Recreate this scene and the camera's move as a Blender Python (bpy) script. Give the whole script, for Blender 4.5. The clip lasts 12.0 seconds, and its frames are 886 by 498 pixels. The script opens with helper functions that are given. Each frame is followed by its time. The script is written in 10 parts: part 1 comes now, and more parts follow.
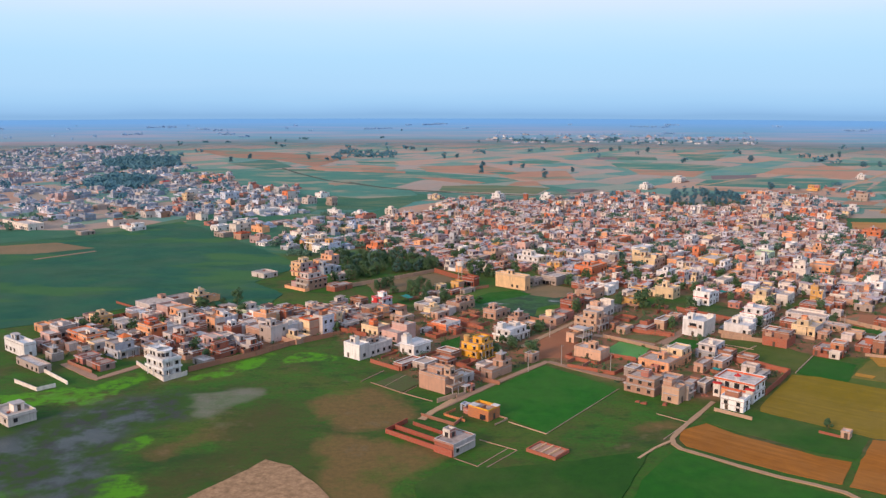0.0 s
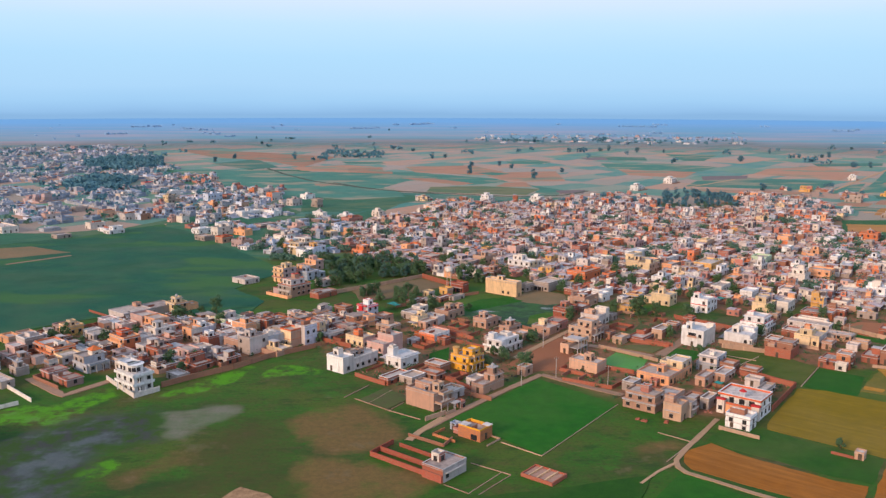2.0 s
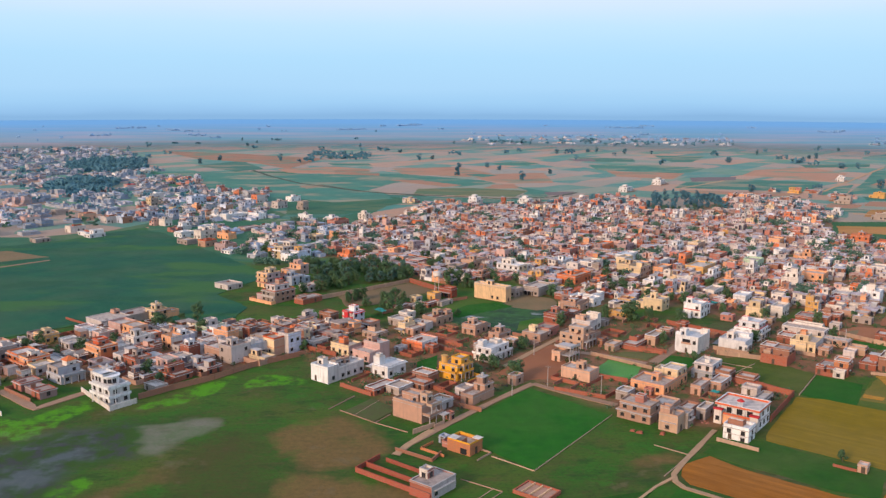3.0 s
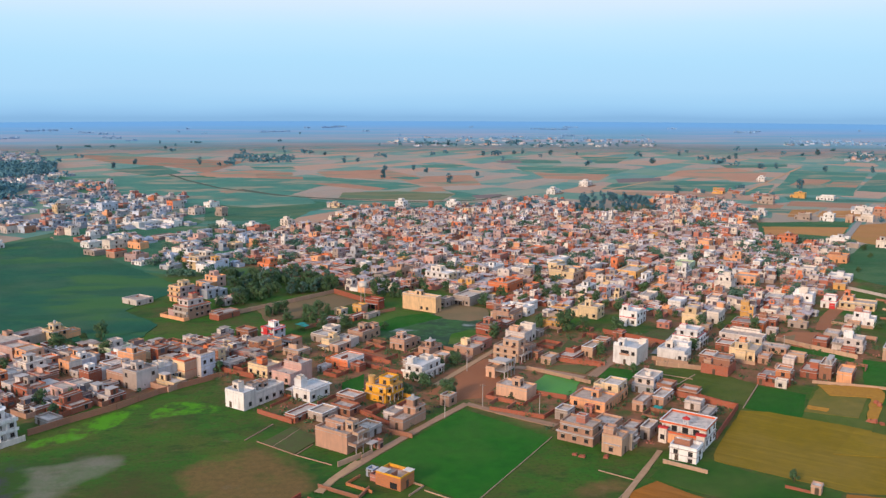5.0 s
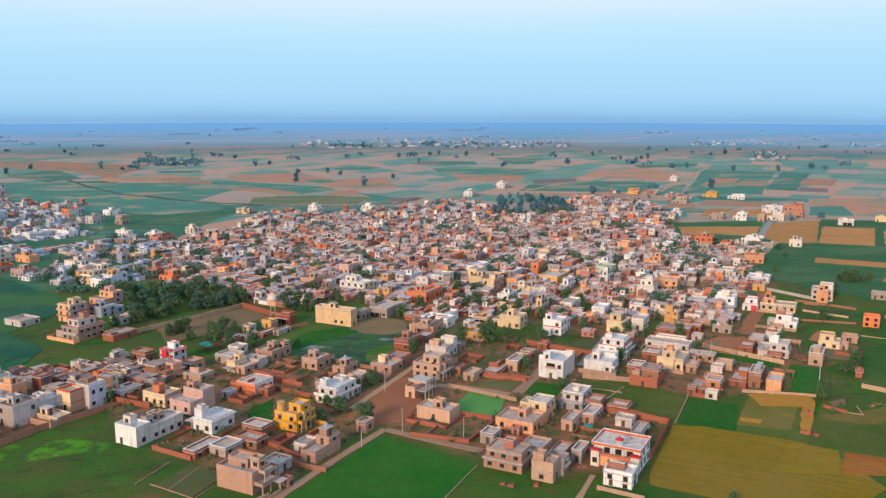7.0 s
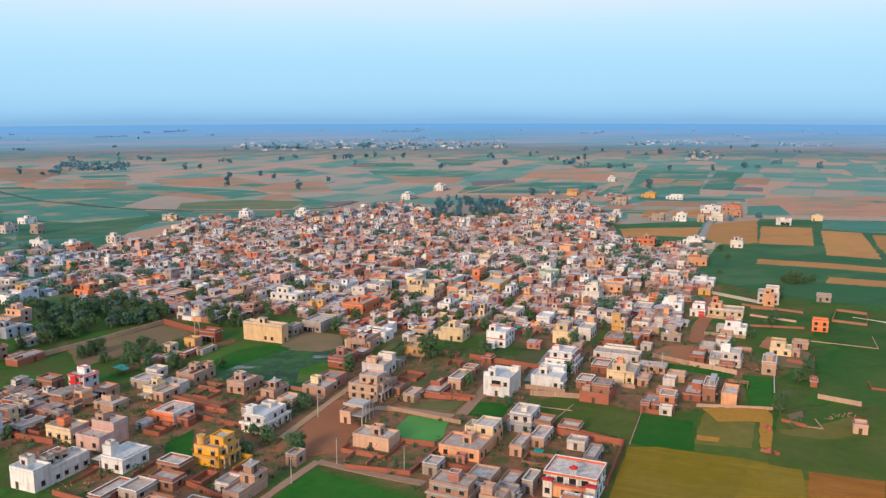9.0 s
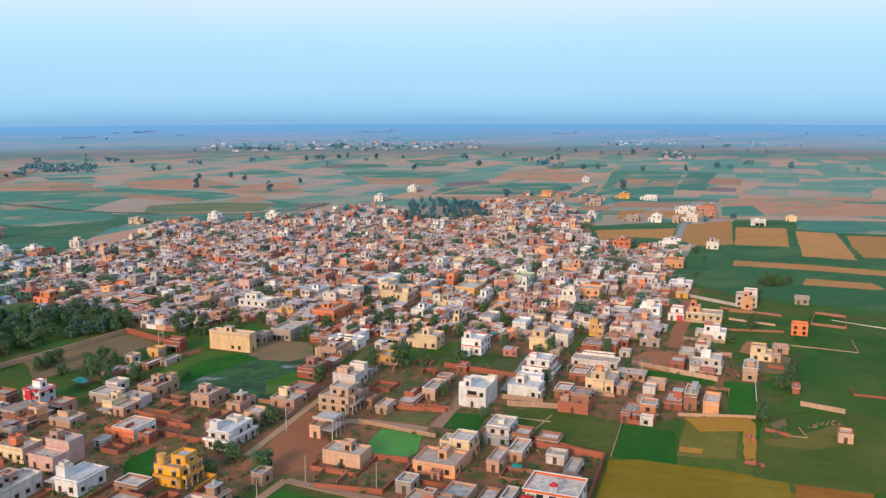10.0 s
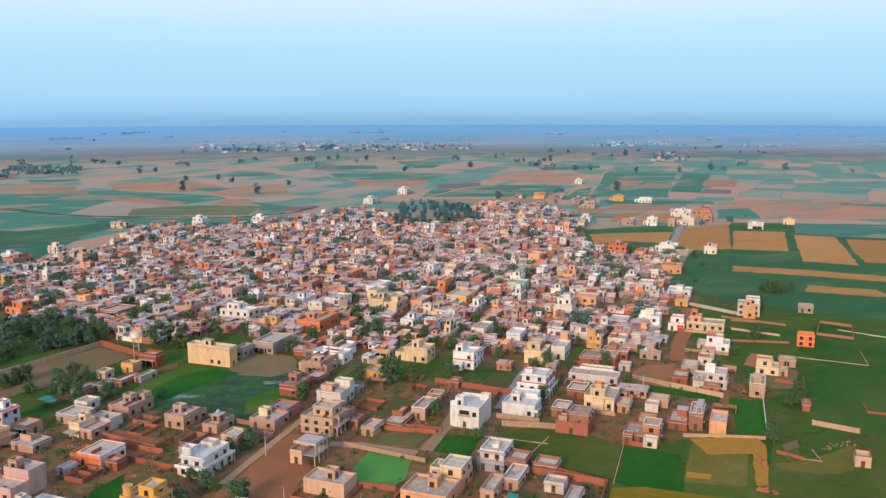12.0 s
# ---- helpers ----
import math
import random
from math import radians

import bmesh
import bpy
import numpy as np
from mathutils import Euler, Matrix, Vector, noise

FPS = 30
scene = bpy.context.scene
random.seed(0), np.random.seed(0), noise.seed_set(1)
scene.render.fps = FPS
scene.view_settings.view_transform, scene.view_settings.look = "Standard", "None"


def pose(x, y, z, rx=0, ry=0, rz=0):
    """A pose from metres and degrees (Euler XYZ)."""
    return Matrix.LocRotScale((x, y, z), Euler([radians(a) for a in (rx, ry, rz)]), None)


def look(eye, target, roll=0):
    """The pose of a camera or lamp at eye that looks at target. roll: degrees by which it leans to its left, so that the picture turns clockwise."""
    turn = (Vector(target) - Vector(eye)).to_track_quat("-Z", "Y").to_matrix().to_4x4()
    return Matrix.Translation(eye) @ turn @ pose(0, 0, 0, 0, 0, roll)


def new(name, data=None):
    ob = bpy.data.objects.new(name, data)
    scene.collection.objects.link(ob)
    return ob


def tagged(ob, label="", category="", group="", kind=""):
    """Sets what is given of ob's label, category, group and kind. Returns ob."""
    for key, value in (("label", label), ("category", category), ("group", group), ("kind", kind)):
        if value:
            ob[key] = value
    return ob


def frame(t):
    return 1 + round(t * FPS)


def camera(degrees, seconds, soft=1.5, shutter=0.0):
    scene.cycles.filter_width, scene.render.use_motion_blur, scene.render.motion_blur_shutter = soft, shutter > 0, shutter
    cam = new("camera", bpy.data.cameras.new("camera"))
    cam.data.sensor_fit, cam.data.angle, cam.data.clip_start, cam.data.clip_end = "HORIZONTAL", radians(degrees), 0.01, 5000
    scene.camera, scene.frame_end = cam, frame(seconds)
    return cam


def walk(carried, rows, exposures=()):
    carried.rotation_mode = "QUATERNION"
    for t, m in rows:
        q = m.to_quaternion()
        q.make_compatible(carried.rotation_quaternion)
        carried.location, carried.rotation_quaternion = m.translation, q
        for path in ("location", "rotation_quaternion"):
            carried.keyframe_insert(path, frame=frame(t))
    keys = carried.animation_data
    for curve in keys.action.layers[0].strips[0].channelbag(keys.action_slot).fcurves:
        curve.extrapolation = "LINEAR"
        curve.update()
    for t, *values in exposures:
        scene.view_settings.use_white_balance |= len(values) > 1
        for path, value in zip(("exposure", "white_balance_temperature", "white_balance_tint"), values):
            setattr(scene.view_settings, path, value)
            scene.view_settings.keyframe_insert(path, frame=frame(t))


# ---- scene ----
cam = camera(55.0, 12.0, soft=1.4)
PATH = [
    (0.0, (0.00, 0.00, 104.98), (0.00, 98.50, 87.75), 0.06),
    (0.5, (-0.10, 4.04, 104.96), (-0.09, 102.54, 87.70), 0.07),
    (1.0, (-0.19, 8.32, 104.91), (0.17, 106.82, 87.65), 0.10),
    (1.5, (-0.15, 12.97, 104.77), (0.84, 111.46, 87.51), 0.12),
    (2.0, (-0.17, 17.98, 104.89), (1.26, 116.47, 87.61), 0.15),
    (2.5, (-0.22, 23.14, 104.79), (1.96, 121.63, 87.59), 0.16),
    (4.5, (0.66, 45.09, 104.51), (8.50, 143.32, 87.51), 0.14),
    (5.0, (1.25, 51.02, 104.33), (12.66, 148.91, 87.40), 0.15),
    (5.5, (2.04, 56.36, 104.32), (16.78, 153.82, 87.45), 0.11),
    (6.0, (2.93, 61.93, 104.44), (20.16, 158.99, 87.60), 0.10),
    (6.5, (4.03, 67.37, 104.40), (23.22, 164.06, 87.60), 0.04),
    (7.0, (5.08, 72.94, 104.33), (26.06, 169.26, 87.53), 0.05),
    (9.0, (10.84, 95.08, 104.05), (38.81, 189.63, 87.37), -0.10),
    (9.5, (12.58, 100.36, 104.04), (42.33, 194.37, 87.39), -0.16),
    (10.0, (14.27, 105.60, 104.16), (45.16, 199.24, 87.51), -0.11),
    (10.5, (15.87, 110.62, 104.13), (47.40, 204.06, 87.53), -0.12),
    (11.0, (17.74, 115.56, 104.43), (49.61, 208.88, 87.82), -0.12),
    (11.5, (19.22, 119.62, 104.50), (51.07, 212.95, 87.89), -0.12),
    (12.0, (20.31, 122.58, 104.41), (52.16, 215.91, 87.83), -0.12),
]
walk(cam, [(t, look(eye, target, roll)) for t, eye, target, roll in PATH],
     [(0.0, 0.0, 6400, 18), (5.0, 0.0, 6330, 13), (12.0, 0.0, 6300, 9)])

# world, sun, exposure
SUN_AZ, SUN_EL = 226.0, 20.0


def sky_world():
    w = bpy.data.worlds.new("evening_sky")
    scene.world = w
    w.use_nodes = True
    nt = w.node_tree
    nt.nodes.clear()
    out = nt.nodes.new("ShaderNodeOutputWorld")
    bg = nt.nodes.new("ShaderNodeBackground")
    sky = nt.nodes.new("ShaderNodeTexSky")
    sky.sky_type = "NISHITA"
    sky.sun_disc = False
    sky.sun_elevation = radians(SUN_EL)
    sky.sun_rotation = radians(90 - SUN_AZ)
    sky.dust_density = 3.0
    tc = nt.nodes.new("ShaderNodeTexCoord")
    sep = nt.nodes.new("ShaderNodeSeparateXYZ")
    ramp = nt.nodes.new("ShaderNodeValToRGB")
    nt.links.new(tc.outputs["Generated"], sep.inputs[0])
    nz = nt.nodes.new("ShaderNodeTexNoise")
    nz.inputs["Scale"].default_value = 5.0
    nz.inputs["Detail"].default_value = 3.0
    mp = nt.nodes.new("ShaderNodeMapping")
    mp.inputs["Scale"].default_value = (1, 1, 5)
    nt.links.new(tc.outputs["Generated"], mp.inputs[0])
    nt.links.new(mp.outputs[0], nz.inputs["Vector"])
    ma = nt.nodes.new("ShaderNodeMath")
    ma.operation = "MULTIPLY_ADD"
    nt.links.new(nz.outputs["Fac"], ma.inputs[0])
    ma.inputs[1].default_value = 0.012
    lift = nt.nodes.new("ShaderNodeMath")
    lift.inputs[1].default_value = 0.011
    nt.links.new(sep.outputs["Z"], lift.inputs[0])
    nt.links.new(lift.outputs[0], ma.inputs[2])
    nt.links.new(ma.outputs[0], ramp.inputs[0])
    el = ramp.color_ramp.elements
    el[0].position, el[0].color = 0.0, (0.265, 0.505, 0.765, 1)
    el[1].position, el[1].color = 1.0, (0.38, 0.56, 0.86, 1)
    for p, c in ((0.005, (0.315, 0.58, 0.85, 1)), (0.015, (0.37, 0.665, 0.92, 1)), (0.032, (0.43, 0.73, 0.965, 1)), (0.065, (0.455, 0.775, 0.99, 1)), (0.10, (0.55, 0.83, 1.0, 1)),
                 (0.145, (0.80, 0.885, 0.975, 1)), (0.25, (0.68, 0.81, 0.98, 1))):
        e = el.new(p)
        e.color = c
    # hazy air in front of the clear sky
    mix = nt.nodes.new("ShaderNodeMix")
    mix.data_type = "RGBA"
    mix.inputs["Factor"].default_value = 0.96
    sc = nt.nodes.new("ShaderNodeVectorMath")
    sc.operation = "SCALE"
    sc.inputs["Scale"].default_value = 0.1
    nt.links.new(sky.outputs[0], sc.inputs[0])
    nt.links.new(sc.outputs[0], mix.inputs["A"])
    nt.links.new(ramp.outputs[0], mix.inputs["B"])
    nt.links.new(mix.outputs["Result"], bg.inputs[0])
    bg.inputs[1].default_value = 1.0
    nt.links.new(bg.outputs[0], out.inputs[0])


sky_world()
lamp = bpy.data.lights.new("sun", "SUN")
lamp.energy, lamp.angle, lamp.color = 3.5, radians(14), (1.0, 0.71, 0.46)
sun = new("sun", lamp)
sun_to = Vector((math.cos(radians(SUN_AZ)) * math.cos(radians(SUN_EL)), math.sin(radians(SUN_AZ)) * math.cos(radians(SUN_EL)), math.sin(radians(SUN_EL))))
sun.matrix_world = look(sun_to * 300, (0, 0, 0))
scene.view_settings.exposure = 0.0


# materials
def shader(name):
    m = bpy.data.materials.new(name)
    m.use_nodes = True
    nt = m.node_tree
    nt.nodes.clear()
    out = nt.nodes.new("ShaderNodeOutputMaterial")
    b = nt.nodes.new("ShaderNodeBsdfPrincipled")
    nt.links.new(b.outputs[0], out.inputs[0])
    return m, nt, b


def node(nt, kind, **kw):
    n = nt.nodes.new("ShaderNode" + kind)
    for k, v in kw.items():
        n.inputs[k].default_value = v
    return n


def math_node(nt, op, a, b=None, c=None):
    n = nt.nodes.new("ShaderNodeMath")
    n.operation = op
    for i, v in enumerate((a, b, c)):
        if v is None:
            continue
        if isinstance(v, (int, float)):
            n.inputs[i].default_value = v
        else:
            nt.links.new(v, n.inputs[i])
    return n.outputs[0]


def mixed(nt, fac, a, b, blend="MIX"):
    n = nt.nodes.new("ShaderNodeMix")
    n.data_type = "RGBA"
    n.blend_type = blend
    for key, v in (("Factor", fac), ("A", a), ("B", b)):
        s = n.inputs[key] if key == "Factor" else [i for i in n.inputs if i.name == key and i.type == "RGBA"][0]
        if isinstance(v, (int, float)):
            s.default_value = v
        elif isinstance(v, tuple):
            s.default_value = (*v[:3], 1)
        else:
            nt.links.new(v, s)
    return [o for o in n.outputs if o.type == "RGBA"][0]


def noise_of(nt, scale, detail=3.0, stretch=None, rough=0.55):
    g = nt.nodes.new("ShaderNodeNewGeometry")
    v = g.outputs["Position"]
    if stretch:
        mp = node(nt, "Mapping", Scale=stretch)
        nt.links.new(v, mp.inputs[0])
        v = mp.outputs[0]
    n = node(nt, "TexNoise", Scale=scale, Detail=detail, Roughness=rough)
    nt.links.new(v, n.inputs["Vector"])
    return n.outputs["Fac"]


def span(nt, value, lo, hi, to_lo=0.0, to_hi=1.0):
    n = nt.nodes.new("ShaderNodeMapRange")
    n.inputs["From Min"].default_value, n.inputs["From Max"].default_value = lo, hi
    n.inputs["To Min"].default_value, n.inputs["To Max"].default_value = to_lo, to_hi
    nt.links.new(value, n.inputs["Value"])
    return n.outputs["Result"]


def bump(nt, b, height, strength=0.3, distance=0.05):
    n = node(nt, "Bump", Strength=strength, Distance=distance)
    nt.links.new(height, n.inputs["Height"])
    nt.links.new(n.outputs[0], b.inputs["Normal"])


def haze_sheen(b, weight):
    """Blue-tinted sheen, strongest at a grazing view, added in place of haze."""
    b.inputs["Sheen Weight"].default_value = weight
    b.inputs["Sheen Roughness"].default_value = 0.22
    b.inputs["Sheen Tint"].default_value = (0.62, 0.84, 1.0, 1)


def coated(name, rgb, grime=(0.19, 0.155, 0.135), stain=0.55, rough=0.85, vary=0.20):
    """Plaster or paint with rain streaks, blotches and a tone of its own for each piece."""
    m, nt, b = shader(name)
    info = nt.nodes.new("ShaderNodeObjectInfo")
    geo = nt.nodes.new("ShaderNodeNewGeometry")
    rnd = math_node(nt, "FRACT", math_node(nt, "ADD", info.outputs["Random"], geo.outputs["Random Per Island"]))
    tone = span(nt, rnd, 0, 1, 1 - vary, 1 + vary * 0.6)
    blotch = noise_of(nt, 0.35, 4.0)
    streak = noise_of(nt, 1.1, 4.0, (1.0, 1.0, 0.12), 0.7)
    fine = noise_of(nt, 4.0, 3.0)
    col = mixed(nt, span(nt, blotch, 0.35, 0.75), rgb, tuple(0.72 * c + 0.28 * g for c, g in zip(rgb, grime)))
    col = mixed(nt, span(nt, streak, 0.48, 0.78, 0, stain), col, grime)
    col = mixed(nt, span(nt, fine, 0.55, 0.85, 0, stain * 0.35), col, grime)
    comb = nt.nodes.new("ShaderNodeCombineColor")
    for i in range(3):
        nt.links.new(tone, comb.inputs[i])
    col = mixed(nt, 1.0, col, comb.outputs[0], "MULTIPLY")
    nt.links.new(col, b.inputs["Base Color"])
    b.inputs["Roughness"].default_value = rough
    b.inputs["Specular IOR Level"].default_value = 0.25
    bump(nt, b, fine, 0.35, 0.03)
    return m


def roofed(name, a, c, grime):
    """Flat roofs: cement, earth or brick screed, each of its own tone, with damp patches."""
    m, nt, b = shader(name)
    info = nt.nodes.new("ShaderNodeObjectInfo")
    geo = nt.nodes.new("ShaderNodeNewGeometry")
    rnd = math_node(nt, "FRACT", math_node(nt, "ADD", info.outputs["Random"], geo.outputs["Random Per Island"]))
    blotch, fine = noise_of(nt, 0.5, 5.0, None, 0.65), noise_of(nt, 3.0, 4.0, None, 0.7)
    col = mixed(nt, span(nt, rnd, 0.15, 0.90), a, c)
    col = mixed(nt, span(nt, blotch, 0.42, 0.66, 0, 0.7), col, grime)
    col = mixed(nt, span(nt, fine, 0.50, 0.80, 0, 0.4), col, grime)
    broad, scuff = noise_of(nt, 0.16, 5.0, None, 0.7), noise_of(nt, 1.3, 5.0, (1, 2.2, 1), 0.7)
    col = mixed(nt, span(nt, broad, 0.55, 0.63, 0, 0.55), col, tuple(0.8 * q for q in grime))
    col = mixed(nt, span(nt, scuff, 0.56, 0.66, 0, 0.45), col, tuple(min(0.8, q * 1.2) for q in a))
    nt.links.new(col, b.inputs["Base Color"])
    b.inputs["Roughness"].default_value = 0.92
    b.inputs["Specular IOR Level"].default_value = 0.2
    haze_sheen(b, 0.05)
    bump(nt, b, fine, 0.4, 0.04)
    return m


def bricked(name, rgb, mortar=(0.30, 0.165, 0.115), vary=0.2):
    m, nt, b = shader(name)
    geo = nt.nodes.new("ShaderNodeNewGeometry")
    info = nt.nodes.new("ShaderNodeObjectInfo")
    sep = nt.nodes.new("ShaderNodeSeparateXYZ")
    nt.links.new(geo.outputs["Position"], sep.inputs[0])
    along = math_node(nt, "ADD", sep.outputs["X"], math_node(nt, "MULTIPLY", sep.outputs["Y"], 0.37))
    comb = nt.nodes.new("ShaderNodeCombineXYZ")
    nt.links.new(along, comb.inputs[0])
    nt.links.new(sep.outputs["Z"], comb.inputs[1])
    br = nt.nodes.new("ShaderNodeTexBrick")
    br.inputs["Scale"].default_value = 1.0
    br.inputs["Brick Width"].default_value, br.inputs["Row Height"].default_value = 0.24, 0.085
    br.inputs["Mortar Size"].default_value = 0.012
    br.inputs["Color1"].default_value = (*(c * 0.75 for c in rgb), 1)
    br.inputs["Color2"].default_value = (*(c * 1.15 for c in rgb), 1)
    br.inputs["Mortar"].default_value = (*mortar, 1)
    nt.links.new(comb.outputs[0], br.inputs["Vector"])
    blotch = noise_of(nt, 0.4, 4.0)
    streak = noise_of(nt, 1.0, 4.0, (1, 1, 0.15), 0.7)
    col = mixed(nt, span(nt, blotch, 0.35, 0.75, 0, 0.55), br.outputs["Color"], tuple(c * 0.6 + 0.05 for c in rgb))
    col = mixed(nt, span(nt, streak, 0.55, 0.8, 0, 0.5), col, (0.20, 0.15, 0.13))
    tone = span(nt, info.outputs["Random"], 0, 1, 1 - vary, 1 + vary * 0.5)
    cc = nt.nodes.new("ShaderNodeCombineColor")
    for i in range(3):
        nt.links.new(tone, cc.inputs[i])
    col = mixed(nt, 1.0, col, cc.outputs[0], "MULTIPLY")
    nt.links.new(col, b.inputs["Base Color"])
    b.inputs["Roughness"].default_value = 0.92
    b.inputs["Specular IOR Level"].default_value = 0.15
    bump(nt, b, br.outputs["Fac"], 0.3, 0.01)
    return m


# mist, slate and frost: cooled tones, chiefly to put haze into far houses
WALLS = {
    "white": (0.82, 0.80, 0.78), "chalk": (0.76, 0.68, 0.60), "pale": (0.62, 0.545, 0.51), "cream": (0.78, 0.58, 0.34),
    "buff": (0.82, 0.51, 0.27), "honey": (0.88, 0.585, 0.32), "beige": (0.54, 0.345, 0.23), "rosy": (0.50, 0.285, 0.195), "grey": (0.40, 0.325, 0.28),
    "bluegrey": (0.42, 0.44, 0.48), "lilac": (0.66, 0.66, 0.76), "peach": (0.82, 0.39, 0.19), "peachgrey": (0.62, 0.37, 0.245),
    "yellow": (0.84, 0.40, 0.02), "ochre": (0.74, 0.40, 0.11), "orange": (0.72, 0.20, 0.07), "deeporange": (0.85, 0.20, 0.04),
    "mint": (0.46, 0.60, 0.40), "mist": (0.38, 0.44, 0.54), "slate": (0.25, 0.31, 0.41), "frost": (0.60, 0.67, 0.80), "dusk": (0.50, 0.345, 0.335), "brown": (0.33, 0.215, 0.20), "clay": (0.47, 0.175, 0.125), "blush": (0.64, 0.40, 0.34), "red": (0.66, 0.025, 0.03), "rust": (0.62, 0.11, 0.03),
}
MAT = {k: coated("plaster_" + k, v) for k, v in WALLS.items()}
for k, v in (("brick", (0.40, 0.17, 0.10)), ("redbrick", (0.40, 0.098, 0.050)), ("darkred", (0.40, 0.075, 0.04)), ("orangebrick", (0.58, 0.20, 0.07))):
    MAT[k] = bricked("masonry_" + k, v)
MAT["roof"] = roofed("concrete_roof", (0.68, 0.58, 0.50), (0.50, 0.385, 0.30), (0.26, 0.215, 0.19))
# old roofs of the dense quarter, with a mauve cast painted for haze
MAT["roof_old"] = roofed("old_roof_haze_mauve", (0.64, 0.57, 0.58), (0.51, 0.36, 0.33), (0.29, 0.23, 0.235))
MAT["roof_dark"] = roofed("dark_mud_roof", (0.46, 0.385, 0.335), (0.36, 0.255, 0.20), (0.19, 0.15, 0.13))
MAT["roof_white"] = coated("limewashed_roof", (0.70, 0.68, 0.66), (0.28, 0.25, 0.22), 0.7, 0.9, 0.15)
# bluish roof tone that puts haze into far houses
MAT["roof_cool"] = coated("haze_cooled_roof", (0.34, 0.40, 0.47), (0.2, 0.22, 0.27), 0.5, 0.92, 0.3)
MAT["slab"] = coated("concrete_slab", (0.50, 0.445, 0.41), (0.2, 0.18, 0.17), 0.6)
MAT["wood"] = coated("painted_timber", (0.10, 0.07, 0.05), (0.05, 0.04, 0.03), 0.4, 0.6)
MAT["frame"] = coated("window_paint", (0.12, 0.09, 0.075), (0.05, 0.04, 0.04), 0.4, 0.6)
MAT["tank"] = coated("water_tank_cement", (0.45, 0.43, 0.42), (0.1, 0.1, 0.1), 0.3, 0.5)
# flat tone painted as shade inside openings, lifted a little for haze
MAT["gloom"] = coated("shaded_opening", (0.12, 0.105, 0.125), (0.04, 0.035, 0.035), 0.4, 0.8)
MAT["cloth"] = coated("teal_tarpaulin", (0.02, 0.28, 0.24), (0.05, 0.12, 0.1), 0.3, 0.8)


def glass_material():
    # window glass, and the dark of panels painted as shaded openings
    m, nt, b = shader("dark_glass_and_shade")
    n = noise_of(nt, 2.0)
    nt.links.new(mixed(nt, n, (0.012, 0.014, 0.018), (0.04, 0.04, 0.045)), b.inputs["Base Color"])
    b.inputs["Roughness"].default_value = 0.12
    return m


MAT["glass"] = glass_material()


def cropped(name, rgb, dark, scale=0.25, rows=0.0, rough=0.95, patch=0.5, sheen=0.03, streak=None):
    """Crop, grass or bare earth: tufts, patches and faint drill rows."""
    m, nt, b = shader(name)
    info = nt.nodes.new("ShaderNodeObjectInfo")
    big = noise_of(nt, 0.028, 4.0)
    mid = noise_of(nt, scale, 5.0, None, 0.65)
    fine = noise_of(nt, 2.2, 4.0, None, 0.7)
    col = mixed(nt, span(nt, mid, 0.3, 0.72), rgb, dark)
    col = mixed(nt, span(nt, big, 0.42, 0.70, 0, patch), col, tuple(0.55 * a + 0.45 * c for a, c in zip((0.30, 0.20, 0.09), rgb)))
    col = mixed(nt, span(nt, fine, 0.4, 0.75, 0, 0.4), col, tuple(c * 0.6 for c in dark))
    if rows:
        geo = nt.nodes.new("ShaderNodeNewGeometry")
        turn = node(nt, "Mapping", Rotation=(0, 0, radians(-50)))
        nt.links.new(geo.outputs["Position"], turn.inputs[0])
        mp = node(nt, "Mapping", Scale=(0.55, 0.035, 1.0))
        nt.links.new(turn.outputs[0], mp.inputs[0])
        wv = node(nt, "TexNoise", Scale=1.0, Detail=4.0, Roughness=0.7)
        nt.links.new(mp.outputs[0], wv.inputs["Vector"])
        col = mixed(nt, span(nt, wv.outputs["Fac"], 0.45, 0.65, 0, rows), col, tuple(c * 0.7 for c in dark))
        col = mixed(nt, span(nt, wv.outputs["Fac"], 0.30, 0.45, rows, 0), col, tuple(min(1.0, c * 1.35) for c in rgb))
    if streak:
        band = noise_of(nt, 0.011, 3.0, (1.0, 2.2, 1.0), 0.6)
        col = mixed(nt, span(nt, band, 0.52, 0.60, 0, 0.75), col, streak)
        band = noise_of(nt, 0.017, 3.0, (0.8, 1.9, 1.0), 0.6)
        col = mixed(nt, span(nt, band, 0.55, 0.62, 0, 0.6), col, tuple(0.72 * q for q in rgb))
    tone = span(nt, info.outputs["Random"], 0, 1, 0.88, 1.1)
    cc = nt.nodes.new("ShaderNodeCombineColor")
    for i in range(3):
        nt.links.new(tone, cc.inputs[i])
    col = mixed(nt, 1.0, col, cc.outputs[0], "MULTIPLY")
    nt.links.new(col, b.inputs["Base Color"])
    b.inputs["Roughness"].default_value = rough
    b.inputs["Specular IOR Level"].default_value = 0.1
    haze_sheen(b, sheen)
    bump(nt, b, fine, 0.6, 0.25)
    return m


